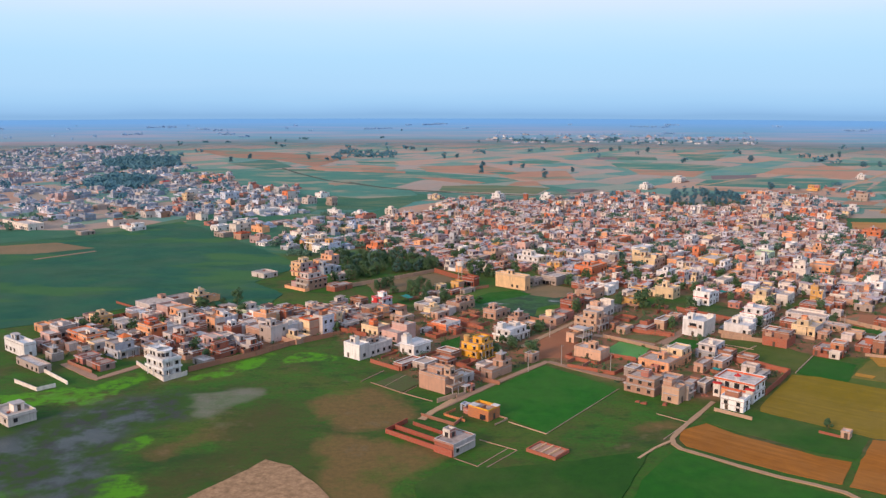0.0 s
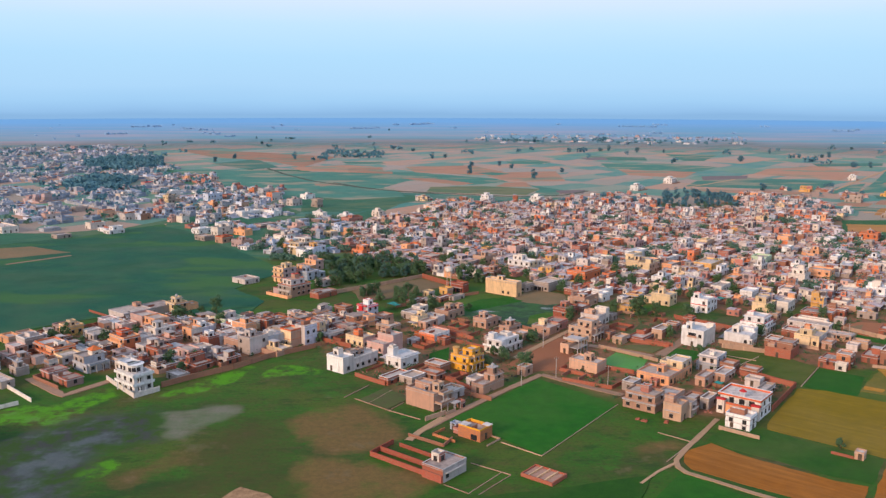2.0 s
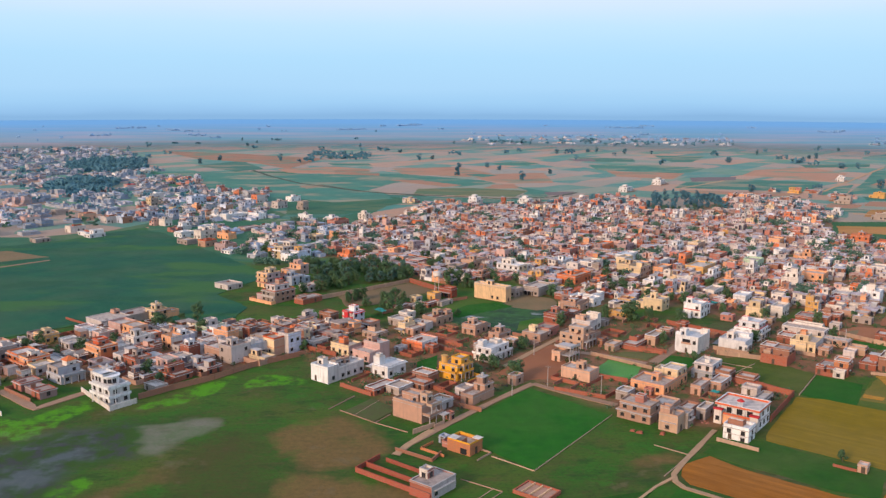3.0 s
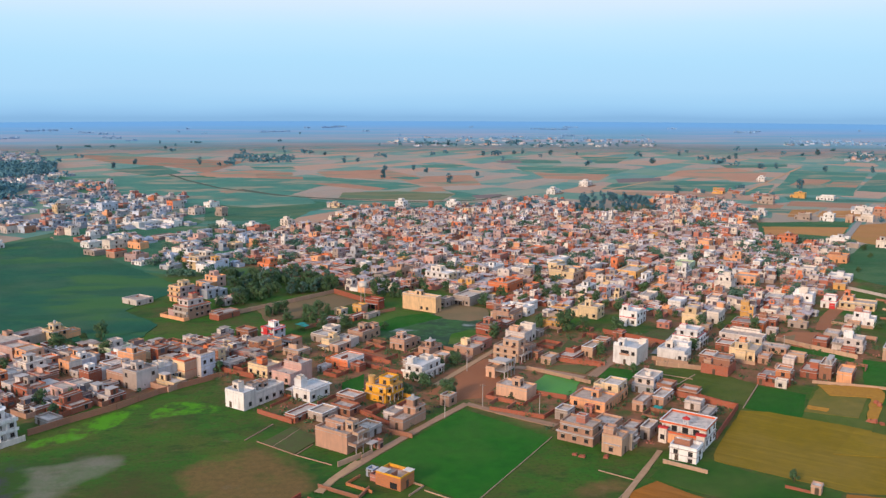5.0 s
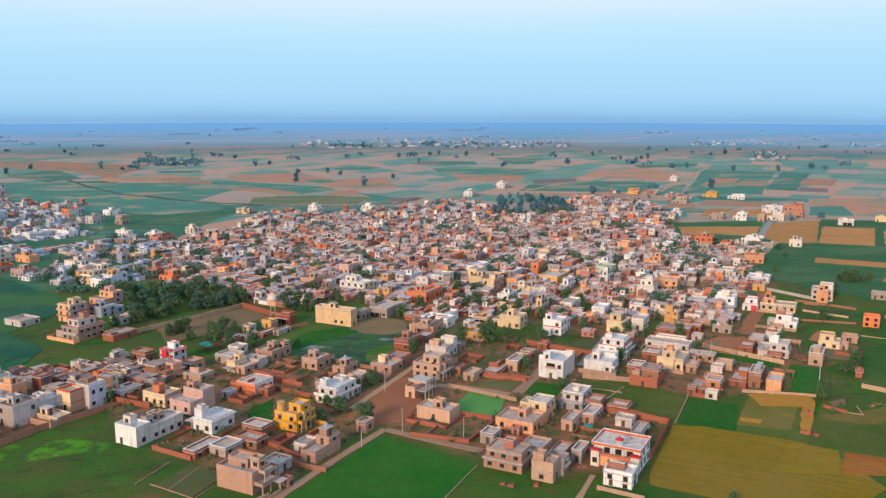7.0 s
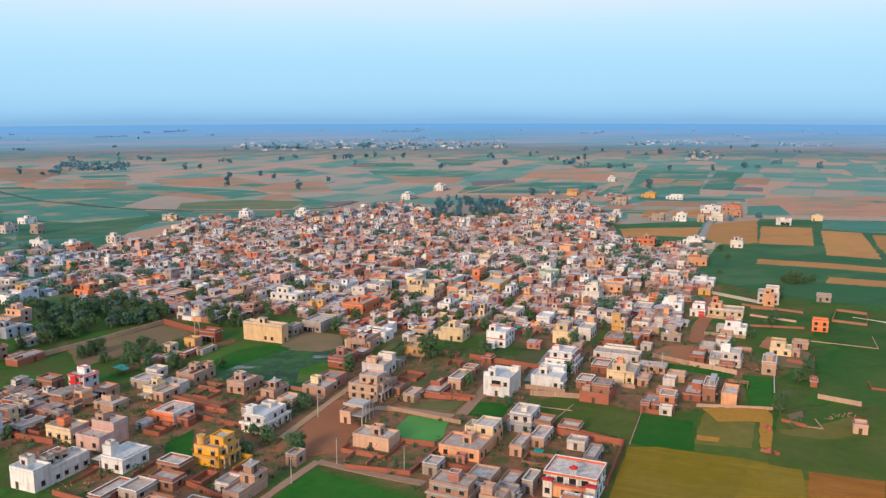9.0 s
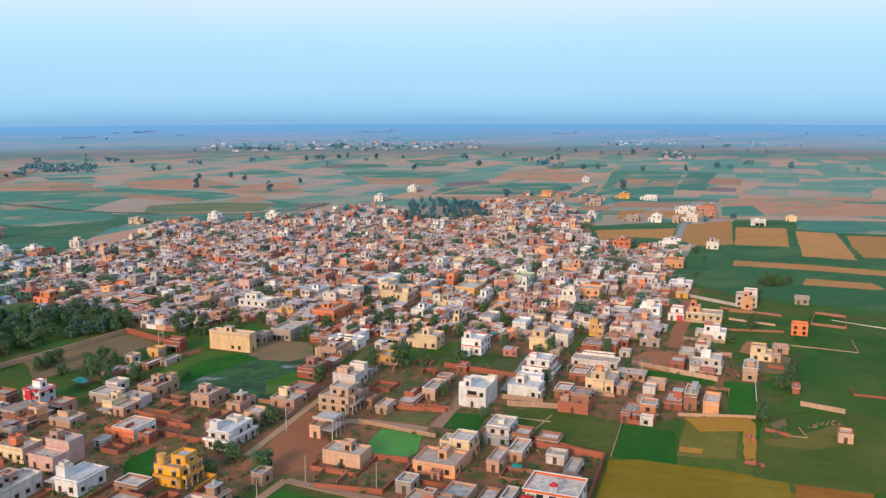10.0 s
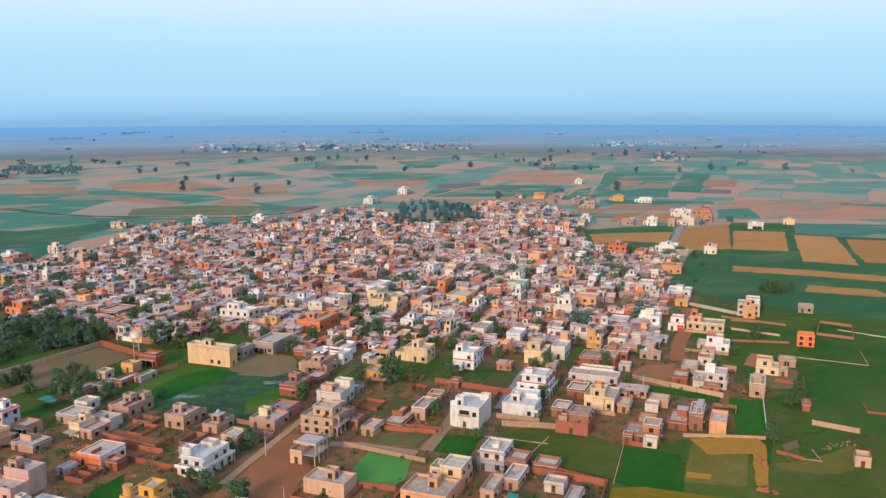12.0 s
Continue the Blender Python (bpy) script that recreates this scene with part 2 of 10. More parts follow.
CROPS = {
    "wheat_green": cropped("young_wheat", (0.022, 0.146, 0.011), (0.013, 0.098, 0.010), patch=0.18),
    "wheat_dark": cropped("dark_wheat", (0.030, 0.118, 0.012), (0.020, 0.080, 0.011), patch=0.35),
    # wheat_far, wheat_west and stubble_far: tones shifted to put haze into them
    "wheat_far": cropped("haze_paled_wheat", (0.070, 0.225, 0.160), (0.055, 0.185, 0.135), 0.03, patch=0.2, sheen=0.04, streak=(0.33, 0.27, 0.18)),
    "wheat_teal": cropped("bluish_wheat", (0.026, 0.138, 0.066), (0.016, 0.098, 0.060), 0.05, patch=0.25, streak=(0.060, 0.160, 0.040)),
    "wheat_mid": cropped("midway_wheat", (0.034, 0.142, 0.045), (0.026, 0.108, 0.040), 0.05, patch=0.15, sheen=0.05, streak=(0.075, 0.15, 0.055)),
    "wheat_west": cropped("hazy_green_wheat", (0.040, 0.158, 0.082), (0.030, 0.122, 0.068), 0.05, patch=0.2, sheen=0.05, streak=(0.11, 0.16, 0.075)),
    "mustard": cropped("ripening_crop", (0.270, 0.175, 0.010), (0.195, 0.140, 0.010), rows=0.35, patch=0.5),
    "stubble_far": cropped("haze_paled_stubble", (0.49, 0.245, 0.150), (0.40, 0.215, 0.14), 0.03, patch=0.35, sheen=0.03, streak=(0.15, 0.25, 0.17)),
    "stubble_tan": cropped("tan_stubble", (0.53, 0.245, 0.080), (0.43, 0.20, 0.068), 0.05, patch=0.3, sheen=0.02, streak=(0.40, 0.22, 0.06)),
    "stubble": cropped("stubble", (0.40, 0.14, 0.018), (0.290, 0.104, 0.016), rows=0.5, patch=0.5),
    "straw": cropped("raked_straw", (0.48, 0.24, 0.035), (0.36, 0.17, 0.03), 0.6, patch=0.1),
    "fallow": cropped("ploughed_fallow", (0.24, 0.17, 0.16), (0.19, 0.15, 0.15), 0.05, patch=0.2, sheen=0.06),
    "bank": cropped("canal_bank", (0.085, 0.105, 0.075), (0.065, 0.085, 0.06), 0.2, patch=0.2),
    "dry_mud": cropped("cracked_dry_mud", (0.55, 0.33, 0.175), (0.22, 0.13, 0.065), 0.45, patch=0.3),
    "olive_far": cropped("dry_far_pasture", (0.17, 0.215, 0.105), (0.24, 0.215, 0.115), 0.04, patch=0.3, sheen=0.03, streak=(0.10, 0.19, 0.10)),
    "lush": cropped("lush_weeds", (0.040, 0.165, 0.012), (0.062, 0.120, 0.020), 0.15, patch=0.6, streak=(0.085, 0.17, 0.02)),
    "dry_weeds": cropped("dry_weeds", (0.19, 0.145, 0.026), (0.105, 0.115, 0.022), 0.2, patch=0.6),
    "olive": cropped("thin_pasture", (0.092, 0.135, 0.018), (0.060, 0.100, 0.016), patch=0.5),
    "grass": cropped("rough_grass", (0.085, 0.125, 0.034), (0.10, 0.085, 0.04), patch=0.7),
    "bare": cropped("trodden_earth", (0.26, 0.16, 0.085), (0.17, 0.14, 0.07), 0.06, patch=0.5),
    "soil_red": cropped("red_earth", (0.40, 0.155, 0.075), (0.33, 0.13, 0.066), 0.08, patch=0.3),
    "algae": cropped("pond_algae", (0.085, 0.30, 0.045), (0.068, 0.235, 0.042), 0.1, rough=0.5, patch=0.1),
    "dirt": cropped("dirt_track", (0.56, 0.35, 0.20), (0.45, 0.27, 0.155), 0.4, patch=0.3),
    "lane": cropped("brick_paved_lane", (0.42, 0.255, 0.165), (0.33, 0.20, 0.13), 0.5, patch=0.3),
    "concrete_road": cropped("concrete_paving", (0.34, 0.31, 0.28), (0.27, 0.24, 0.22), 0.4, patch=0.2),
}


def marsh_material():
    """Waterlogged plot: dark weeds, bright green growth and streaks of open grey water."""
    m, nt, b = shader("marsh_weeds")
    n1, n2, n3 = noise_of(nt, 0.07, 5.0, None, 0.65), noise_of(nt, 0.28, 5.0, None, 0.7), noise_of(nt, 1.6, 4.0, None, 0.7)
    col = mixed(nt, span(nt, n1, 0.42, 0.58), (0.024, 0.060, 0.032), (0.036, 0.112, 0.028))
    col = mixed(nt, span(nt, n2, 0.52, 0.68, 0, 0.8), col, (0.060, 0.150, 0.070))
    water = noise_of(nt, 0.045, 5.0, (0.7, 1.6, 1.0), 0.7)
    pool = span(nt, water, 0.56, 0.62)
    col = mixed(nt, math_node(nt, "MULTIPLY", pool, 0.85), col, (0.20, 0.215, 0.20))
    col = mixed(nt, span(nt, n3, 0.45, 0.75, 0, 0.35), col, (0.04, 0.05, 0.025))
    nt.links.new(col, b.inputs["Base Color"])
    nt.links.new(span(nt, pool, 0, 1, 0.9, 0.3), b.inputs["Roughness"])
    b.inputs["Specular IOR Level"].default_value = 0.2
    bump(nt, b, n3, 0.4, 0.1)
    return m


CROPS["marsh"] = marsh_material()


def leaf_material(name, a, c):
    m, nt, b = shader(name)
    geo = nt.nodes.new("ShaderNodeNewGeometry")
    info = nt.nodes.new("ShaderNodeObjectInfo")
    col = mixed(nt, geo.outputs["Random Per Island"], a, c)
    col = mixed(nt, span(nt, info.outputs["Random"], 0, 1, 0, 0.5), col, tuple(x * 0.6 for x in a))
    nt.links.new(col, b.inputs["Base Color"])
    b.inputs["Roughness"].default_value = 0.7
    b.inputs["Specular IOR Level"].default_value = 0.2
    haze_sheen(b, 0.06)
    return m


MAT["leaf"] = leaf_material("leaves", (0.053, 0.116, 0.048), (0.106, 0.174, 0.070))
# bluer, paler leaf copies that put haze into farther trees
MAT["leaf_far"] = leaf_material("distant_leaves", (0.062, 0.138, 0.100), (0.108, 0.192, 0.134))
MAT["leaf_dim"] = leaf_material("haze_blue_leaves", (0.060, 0.17, 0.22), (0.095, 0.22, 0.27))
MAT["leaf_faint"] = leaf_material("haze_pale_leaves", (0.205, 0.37, 0.55), (0.25, 0.42, 0.61))
MAT["bark"] = coated("bark", (0.12, 0.09, 0.065), (0.05, 0.04, 0.03))

YAW = 50.0
CU, SU = math.cos(radians(YAW)), math.sin(radians(YAW))


def to_uv(x, y):
    return x * CU + y * SU, -x * SU + y * CU


def to_xy(u, v):
    return u * CU - v * SU, u * SU + v * CU


class Solid:
    """Collects boxes and other faces for one mesh."""

    def __init__(self):
        self.v, self.f, self.m = [], [], []

    def face(self, pts, mi=0):
        n = len(self.v)
        self.v += pts
        self.f.append(tuple(range(n, n + len(pts))))
        self.m.append(mi)

    def box(self, x0, y0, z0, x1, y1, z1, mi=0, faces=None):
        n = len(self.v)
        self.v += [(x0, y0, z0), (x1, y0, z0), (x1, y1, z0), (x0, y1, z0), (x0, y0, z1), (x1, y0, z1), (x1, y1, z1), (x0, y1, z1)]
        six = ((3, 2, 1, 0), (4, 5, 6, 7), (0, 1, 5, 4), (1, 2, 6, 5), (2, 3, 7, 6), (3, 0, 4, 7))
        for k, q in enumerate(six):
            self.f.append(tuple(n + i for i in q))
            self.m.append(mi if faces is None else faces[k])

    def prism(self, cx, cy, z0, z1, r0, r1, sides=10, mi=0):
        n = len(self.v)
        for z, r in ((z0, r0), (z1, r1)):
            self.v += [(cx + r * math.cos(2 * math.pi * i / sides), cy + r * math.sin(2 * math.pi * i / sides), z) for i in range(sides)]
        for i in range(sides):
            j = (i + 1) % sides
            self.f.append((n + i, n + j, n + sides + j, n + sides + i))
            self.m.append(mi)
        self.f.append(tuple(n + sides + i for i in range(sides)))
        self.m.append(mi)

    def tube(self, p, q, r0, r1, sides=6, mi=0):
        p, q = Vector(p), Vector(q)
        rot = (q - p).to_track_quat("Z", "Y")
        n = len(self.v)
        for c, r in ((p, r0), (q, r1)):
            self.v += [tuple(c + rot @ Vector((r * math.cos(2 * math.pi * i / sides), r * math.sin(2 * math.pi * i / sides), 0))) for i in range(sides)]
        for i in range(sides):
            j = (i + 1) % sides
            self.f.append((n + i, n + j, n + sides + j, n + sides + i))
            self.m.append(mi)

    def mesh(self, name, mats):
        me = bpy.data.meshes.new(name)
        me.from_pydata(self.v, [], self.f)
        for m in mats:
            me.materials.append(m)
        if len(mats) > 1:
            me.polygons.foreach_set("material_index", self.m)
        me.update()
        return me

    def part(self, name, mats, parent=None, at=None, label=""):
        return piece(name, self.mesh(name, mats), parent, at, label)


def piece(name, mesh, parent=None, at=None, label=""):
    ob = new(name, mesh)
    ob.parent = parent
    if at is not None:
        ob.matrix_local = at
    if label:
        ob["label"] = label
    return ob


# shared small pieces: their wall faces +y's back, they stand proud towards -y
def frame_mesh(w, h):
    s = Solid()
    s.box(-w / 2, -0.07, 0, -w / 2 + 0.09, 0, h)
    s.box(w / 2 - 0.09, -0.07, 0, w / 2, 0, h)
    s.box(-w / 2 + 0.09, -0.07, h - 0.09, w / 2 - 0.09, 0, h)
    s.box(-w / 2 + 0.09, -0.10, 0, w / 2 - 0.09, 0, 0.09)
    s.box(-0.035, -0.06, 0.09, 0.035, 0, h - 0.09)
    return s.mesh("window", [MAT["frame"]])


def glazed_mesh(w, h):
    s = Solid()
    s.box(-w / 2, -0.07, 0, w / 2, 0, h)
    s.box(-w / 2 + 0.08, -0.075, 0.08, -0.03, -0.069, h - 0.08, 1)
    s.box(0.03, -0.075, 0.08, w / 2 - 0.08, -0.069, h - 0.08, 1)
    s.box(-w / 2 - 0.1, -0.16, -0.08, w / 2 + 0.1, 0, 0)
    return s.mesh("window", [MAT["frame"], MAT["glass"]])


def pane_mesh(w, h):
    s = Solid()
    s.box(-w / 2 + 0.09, -0.03, 0.09, w / 2 - 0.09, 0.0, h - 0.09)
    return s.mesh("pane", [MAT["glass"]])


def door_mesh():
    s = Solid()
    s.box(-0.55, -0.08, 0, -0.45, 0, 2.15)
    s.box(0.45, -0.08, 0, 0.55, 0, 2.15)
    s.box(-0.45, -0.08, 2.05, 0.45, 0, 2.15)
    s.box(-0.45, -0.04, 0.02, 0.45, 0, 2.05)
    for z in (0.2, 1.15):
        s.box(-0.33, -0.055, z, 0.33, -0.04, z + 0.75)
    return s.mesh("door", [MAT["wood"]])


def shade_mesh():
    s = Solid()
    s.box(-0.85, -0.55, 0, 0.85, 0, 0.09)
    s.box(-0.85, -0.55, -0.06, 0.85, -0.47, 0)
    return s.mesh("sunshade", [MAT["slab"]])


WINDOW, PANE, DOOR, SHADE = frame_mesh(1.35, 1.45), pane_mesh(1.35, 1.45), door_mesh(), shade_mesh()

GLAZED = glazed_mesh(1.35, 1.45)


def tank_mesh():
    s = Solid()
    s.prism(0, 0, 0, 0.15, 0.52, 0.58, 12)
    s.prism(0, 0, 0.15, 1.05, 0.58, 0.58, 12)
    s.prism(0, 0, 1.05, 1.30, 0.58, 0.25, 12)
    s.prism(0, 0, 1.30, 1.38, 0.22, 0.20, 12)
    return s.mesh("water_tank", [MAT["tank"]])


TANK = tank_mesh()
TOLD = {"white": "white-painted", "chalk": "off-white plastered", "pale": "pale grey plastered", "cream": "cream-painted", "buff": "buff-plastered", "honey": "honey-yellow plastered",
        "beige": "beige cement-plastered", "rosy": "rosy-grey plastered", "grey": "grey cement", "bluegrey": "blue-grey plastered", "lilac": "lilac-white",
        "peach": "peach-painted", "peachgrey": "peach-grey plastered", "yellow": "bright yellow-orange painted", "ochre": "ochre-painted",
        "orange": "orange-red painted", "deeporange": "deep orange painted", "mint": "pale green", "brick": "brown bare-brick", "redbrick": "red bare-brick",
        "darkred": "dark red brick", "dusk": "dusky pink plastered", "brown": "brown mud-plastered", "gloom": "dark", "clay": "red-clay plastered", "blush": "pale pink plastered", "mist": "misty blue-grey", "slate": "slate-grey", "frost": "haze-cooled white", "orangebrick": "orange brick"}
RECTS = []
dice = random.Random(7)


def on_face(face, s, z, a, b):
    """Where a piece sits on a wall of a block a x b: 0 and 1 are the sides x = 0 and y = 0, 2 and 3 those across."""
    if face == 0:
        return pose(0, s, z, 0, 0, -90)
    if face == 1:
        return pose(s, 0, z)
    if face == 2:
        return pose(a, s, z, 0, 0, 90)
    return pose(s, b, z, 0, 0, 180)


def ring(s, x0, y0, x1, y1, z0, z1, t=0.23, mi=0, side=0, under=False):
    """Four walls of real thickness in one closed run; the wall at y0 may wear its own paint."""
    n = len(s.v)
    for z in (z0, z1):
        s.v += [(x0, y0, z), (x1, y0, z), (x1, y1, z), (x0, y1, z), (x0 + t, y0 + t, z), (x1 - t, y0 + t, z), (x1 - t, y1 - t, z), (x0 + t, y1 - t, z)]
    for i in range(4):
        j = (i + 1) % 4
        s.f += [(n + i, n + j, n + 8 + j, n + 8 + i), (n + 4 + j, n + 4 + i, n + 12 + i, n + 12 + j), (n + 8 + i, n + 8 + j, n + 12 + j, n + 12 + i)]
        s.m += [side if i == 0 else mi, mi, mi]
        if under:
            s.f.append((n + j, n + i, n + 4 + i, n + 4 + j))
            s.m.append(mi)


def openings(home, rng, a, b, z0, st, sh, base, chance, panes, shades, faces=(0, 1, 2, 3), door=True, y_far=False):
    gate = rng.choice((0, 0, 1))
    for face in faces:
        run = b if face in (0, 2) else a
        n = max(1, int(run / 3.3))
        for k in range(st):
            for i in range(n):
                p = (i + 0.5) * run / n + rng.uniform(-0.25, 0.25)
                z = z0 + k * sh
                if door and k == 0 and face == gate and i == n // 2:
                    piece("door", DOOR, home, base @ on_face(face, p, z, a, b))
                    continue
                if rng.random() > chance * (1 if face < 2 else 0.6):
                    continue
                if face > 1 and y_far:
                    continue
                at = base @ on_face(face, p, z + min(1.0, sh - 1.9), a, b)
                w = piece("window", WINDOW if panes else GLAZED, home, at)
                if panes:
                    piece("pane", PANE, w)
                if shades and rng.random() < 0.7:
                    piece("sunshade", SHADE, home, base @ on_face(face, p, z + min(1.0, sh - 1.9) + 1.45, a, b))


def house(x, y, a, b, h, wall, side="", trim="", room=None, upper=None, st=0, eave=0, tall=0, unfinished=0, balcony=0, shade=0, crenel=0, opening=0, porch=0, win=0.5, yard=0,
          apart=0, yaw=YAW, rng=dice, fine=True, group="village houses"):
    """A flat-roofed house; its near corner is at x, y, from which it runs a along the yaw and b across it."""
    u, v = to_uv(x, y)
    RECTS.append((u, v, u + a, v + b))
    low = min(0.8, 0.2 * h)
    st = st or max(1, int((h - low) / (3.9 if tall else 2.75)))
    sh = (h - low) / st
    words = {1: "single-storey", 2: "two-storey", 3: "three-storey", 4: "four-storey"}[min(st + (1 if upper else 0), 4)]
    if group == "sheds":
        home = tagged(new("shed"), f"{TOLD[wall]} low flat-roofed shed in a yard", "shed", group)
    else:
        home = tagged(new("house"), f"{TOLD[wall]} {words} flat-roofed house" + (" with stair room" if room else ""), "house", group)
    home.matrix_world = pose(x, y, 0, 0, 0, yaw)
    if not side and wall not in ("white", "chalk", "brick", "redbrick", "grey", "rosy", "buff") and rng.random() < 0.55:
        side = rng.choice(("rosy", "brick", "pale", "peachgrey", "redbrick", "grey"))
    mats = [MAT[wall], MAT[side or wall]]
    s = Solid()
    ring(s, 0, 0, a, b, -0.4, h, side=1)
    s.part("body", mats, home)
    s = Solid()
    if eave:
        s.box(-0.9, -0.9, h - low - 0.2, a + 0.9, b + 0.9, h - low)
    else:
        s.box(0.23, 0.23, h - low - 0.2, a - 0.23, b - 0.23, h - low)
    s.part("roof", [MAT["roof_white" if wall in ("white",) else "roof"]], home)
    one = Matrix.Identity(4)
    s = Solid()
    t = 0.05
    c = 0.16
    ring(s, -t, -t, a + t, b + t, h - (0.45 if trim else 0.0), h + c, 0.23 + 2 * t, under=True)
    s.part("coping", [MAT[trim] if trim else MAT[rng.choice(("slab", "chalk", "chalk", "redbrick", "white"))] if rng.random() < 0.45 and wall not in ("white", "yellow") else mats[0]], home, label="red painted coping" if trim == "red" else "")
    if fine or st > 1:
        for k in range(1, st):
            s = Solid()
            s.box(-0.12 if not shade else -0.6, -0.12 if not shade else -0.6, k * sh - 0.1, 0, b, k * sh + 0.04)
            s.box(0, -0.12 if not shade else -0.6, k * sh - 0.1, a, 0, k * sh + 0.04)
            s.part("ledge", [MAT[trim or "slab"] if fine else MAT["slab"]], home)
    if not eave:
        s = Solid()
        o = 0.32 if rng.random() < 0.6 else 0.12
        ring(s, -o, -o, a + o, b + o, h - low - 0.16, h - low - 0.02, o + 0.02, under=True)
        s.part("cornice", [MAT["slab"]], home)
    openings(home, rng, a, b, 0.05, st, sh, one, (win if fine else 0.6) if not opening else 0.25, fine and y < 330, fine and rng.random() < 0.6, y_far=not fine)
    if room:
        rw, rd, rh = min(3.4, a * 0.45), min(3.6, b * 0.5), 2.5
        rx, ry = room[0] * (a - rw), room[1] * (b - rd)
        rx, ry = max(0.3, min(rx, a - rw - 0.3)), max(0.3, min(ry, b - rd - 0.3))
        if upper:
            base_z = h - low + (upper[4] if upper[0] * a <= rx <= upper[1] * a and upper[2] * b <= ry <= upper[3] * b else 0)
        else:
            base_z = h - low
        s = Solid()
        s.box(rx, ry, base_z, rx + rw, ry + rd, base_z + rh, faces=(0, 0, 1, 0, 0, 0))
        r = s.part("stair_room", [MAT[trim] if trim in ("rust",) else mats[0], mats[1]], home)
        s = Solid()
        s.box(rx - 0.3, ry - 0.3, base_z + rh, rx + rw + 0.3, ry + rd + 0.3, base_z + rh + 0.15)
        s.part("roof_slab", [MAT[trim or "slab"]], r)
        piece("door", DOOR, r, pose(rx + rw * 0.5, ry, base_z))
        if rng.random() < 0.5:
            piece("window", GLAZED, r, pose(rx, ry + rd * 0.5, base_z + 0.7, 0, 0, -90))
        if rng.random() < 0.12:
            piece("water_tank", TANK, r, pose(rx + rw * 0.5, ry + rd * 0.5, base_z + rh + 0.15))
    if upper:
        u0, u1, v0, v1, uh = upper
        x0, x1, y0, y1 = u0 * a + 0.25, u1 * a - 0.25, v0 * b + 0.25, v1 * b - 0.25
        z = h - low
        s = Solid()
        ring(s, x0, y0, x1, y1, z, z + uh + 0.5, side=1)
        top = s.part("upper_storey", mats, home)
        s = Solid()
        s.box(x0 + 0.23, y0 + 0.23, z + uh - 0.15, x1 - 0.23, y1 - 0.23, z + uh)
        s.part("roof", [MAT["roof"]], top)
        s = Solid()
        ring(s, x0 - 0.35, y0 - 0.35, x1 + 0.35, y1 + 0.35, z + uh - 0.12, z + uh + (0.22 if trim else 0.02), 0.40, under=True)
        s.part("cornice", [MAT[trim or "slab"]], top)
        openings(top, rng, x1 - x0, y1 - y0, z, 1, uh, pose(x0, y0, 0), 0.75, False, False)
    if balcony:
        for k in range(1, st + (0 if st > 1 else 1)):
            z = min(k * sh, h - low)
            s = Solid()
            s.box(-1.2, -0.12, z - 0.16, 0, b * 0.9, z)
            bal = s.part("balcony", [MAT["slab"]], home)
            s = Solid()
            s.box(-1.2, -0.12, z, -1.08, b * 0.9, z + 0.85)
            s.box(-1.08, -0.12, z, 0, 0.0, z + 0.85)
            s.box(-1.08, b * 0.9 - 0.12, z, 0, b * 0.9, z + 0.85)
            s.part("railing", [mats[0]], bal)
            if balcony > 1:
                s = Solid()
                s.box(0, -1.2, z - 0.16, a * 0.8, -0.12, z)
                wing = s.part("balcony", [MAT["slab"]], home)
                s = Solid()
                s.box(0, -1.2, z, a * 0.8, -1.08, z + 0.85)
                s.box(a * 0.8 - 0.12, -1.08, z, a * 0.8, -0.12, z + 0.85)
                s.part("railing", [mats[1]], wing)
            for py in (0.1, b * 0.45, b * 0.9 - 0.25):
                s = Solid()
                s.box(-1.18, py, z - sh, -0.95, py + 0.23, z - 0.16)
                s.part("pillar", [mats[0]], bal)
    if unfinished:
        z = h - low
        e = 0.35
        s = Solid()
        s.box(e, e, z + 2.7, a * 0.8, b * 0.55, z + 2.88)
        top = s.part("roof_slab", [MAT["slab"]], home)
        for px in (e + 0.05, a * 0.8 - 0.35):
            for py in (e + 0.05, b * 0.55 - 0.35):
                s = Solid()
                s.box(px, py, z, px + 0.3, py + 0.3, z + 2.7)
                s.part("pillar", [MAT["slab"]], top)
        s = Solid()
        s.box(-1.0, 0, sh, 0, b * 0.5, sh + 0.16)
        s.part("canopy", [MAT["slab"]], home)
    if not balcony and not shade and not opening and b > 5 and h > 2.9 and not porch and rng.random() < (0.2 if fine else 0.25):
        p0, p1 = b * rng.choice((0.08, 0.35)), b * rng.uniform(0.6, 0.92)
        # flat dark panel on the wall, painted as the bay's shade
        s = Solid()
        s.box(-0.05, p0, 0.1, 0, p1, 2.5)
        ver = s.part("veranda", [MAT["glass"]], home, label="dark panel standing for a shaded veranda bay")
        s = Solid()
        s.box(-1.3, p0 - 0.3, 2.6, 0, p1 + 0.3, 2.78)
        s.part("canopy", [MAT["slab"]], ver)
        for q in (p0, (p0 + p1) / 2 - 0.1, p1 - 0.25):
            s = Solid()
            s.box(-1.25, q, -0.2, -1.0, q + 0.25, 2.6)
            s.part("pillar", [mats[0]], ver)
    if fine and a > 6 and b > 6 and rng.random() < 0.6:
        z = h - low
        for _ in range(1):
            px, py = rng.uniform(0.6, a - 1.8), rng.uniform(0.6, b - 1.6)
            s = Solid()
            s.box(px, py, z, px + rng.uniform(0.4, 1.2), py + rng.uniform(0.3, 0.9), z + rng.uniform(0.2, 0.7))
            s.part("roof_stub", [MAT["redbrick"]], home)
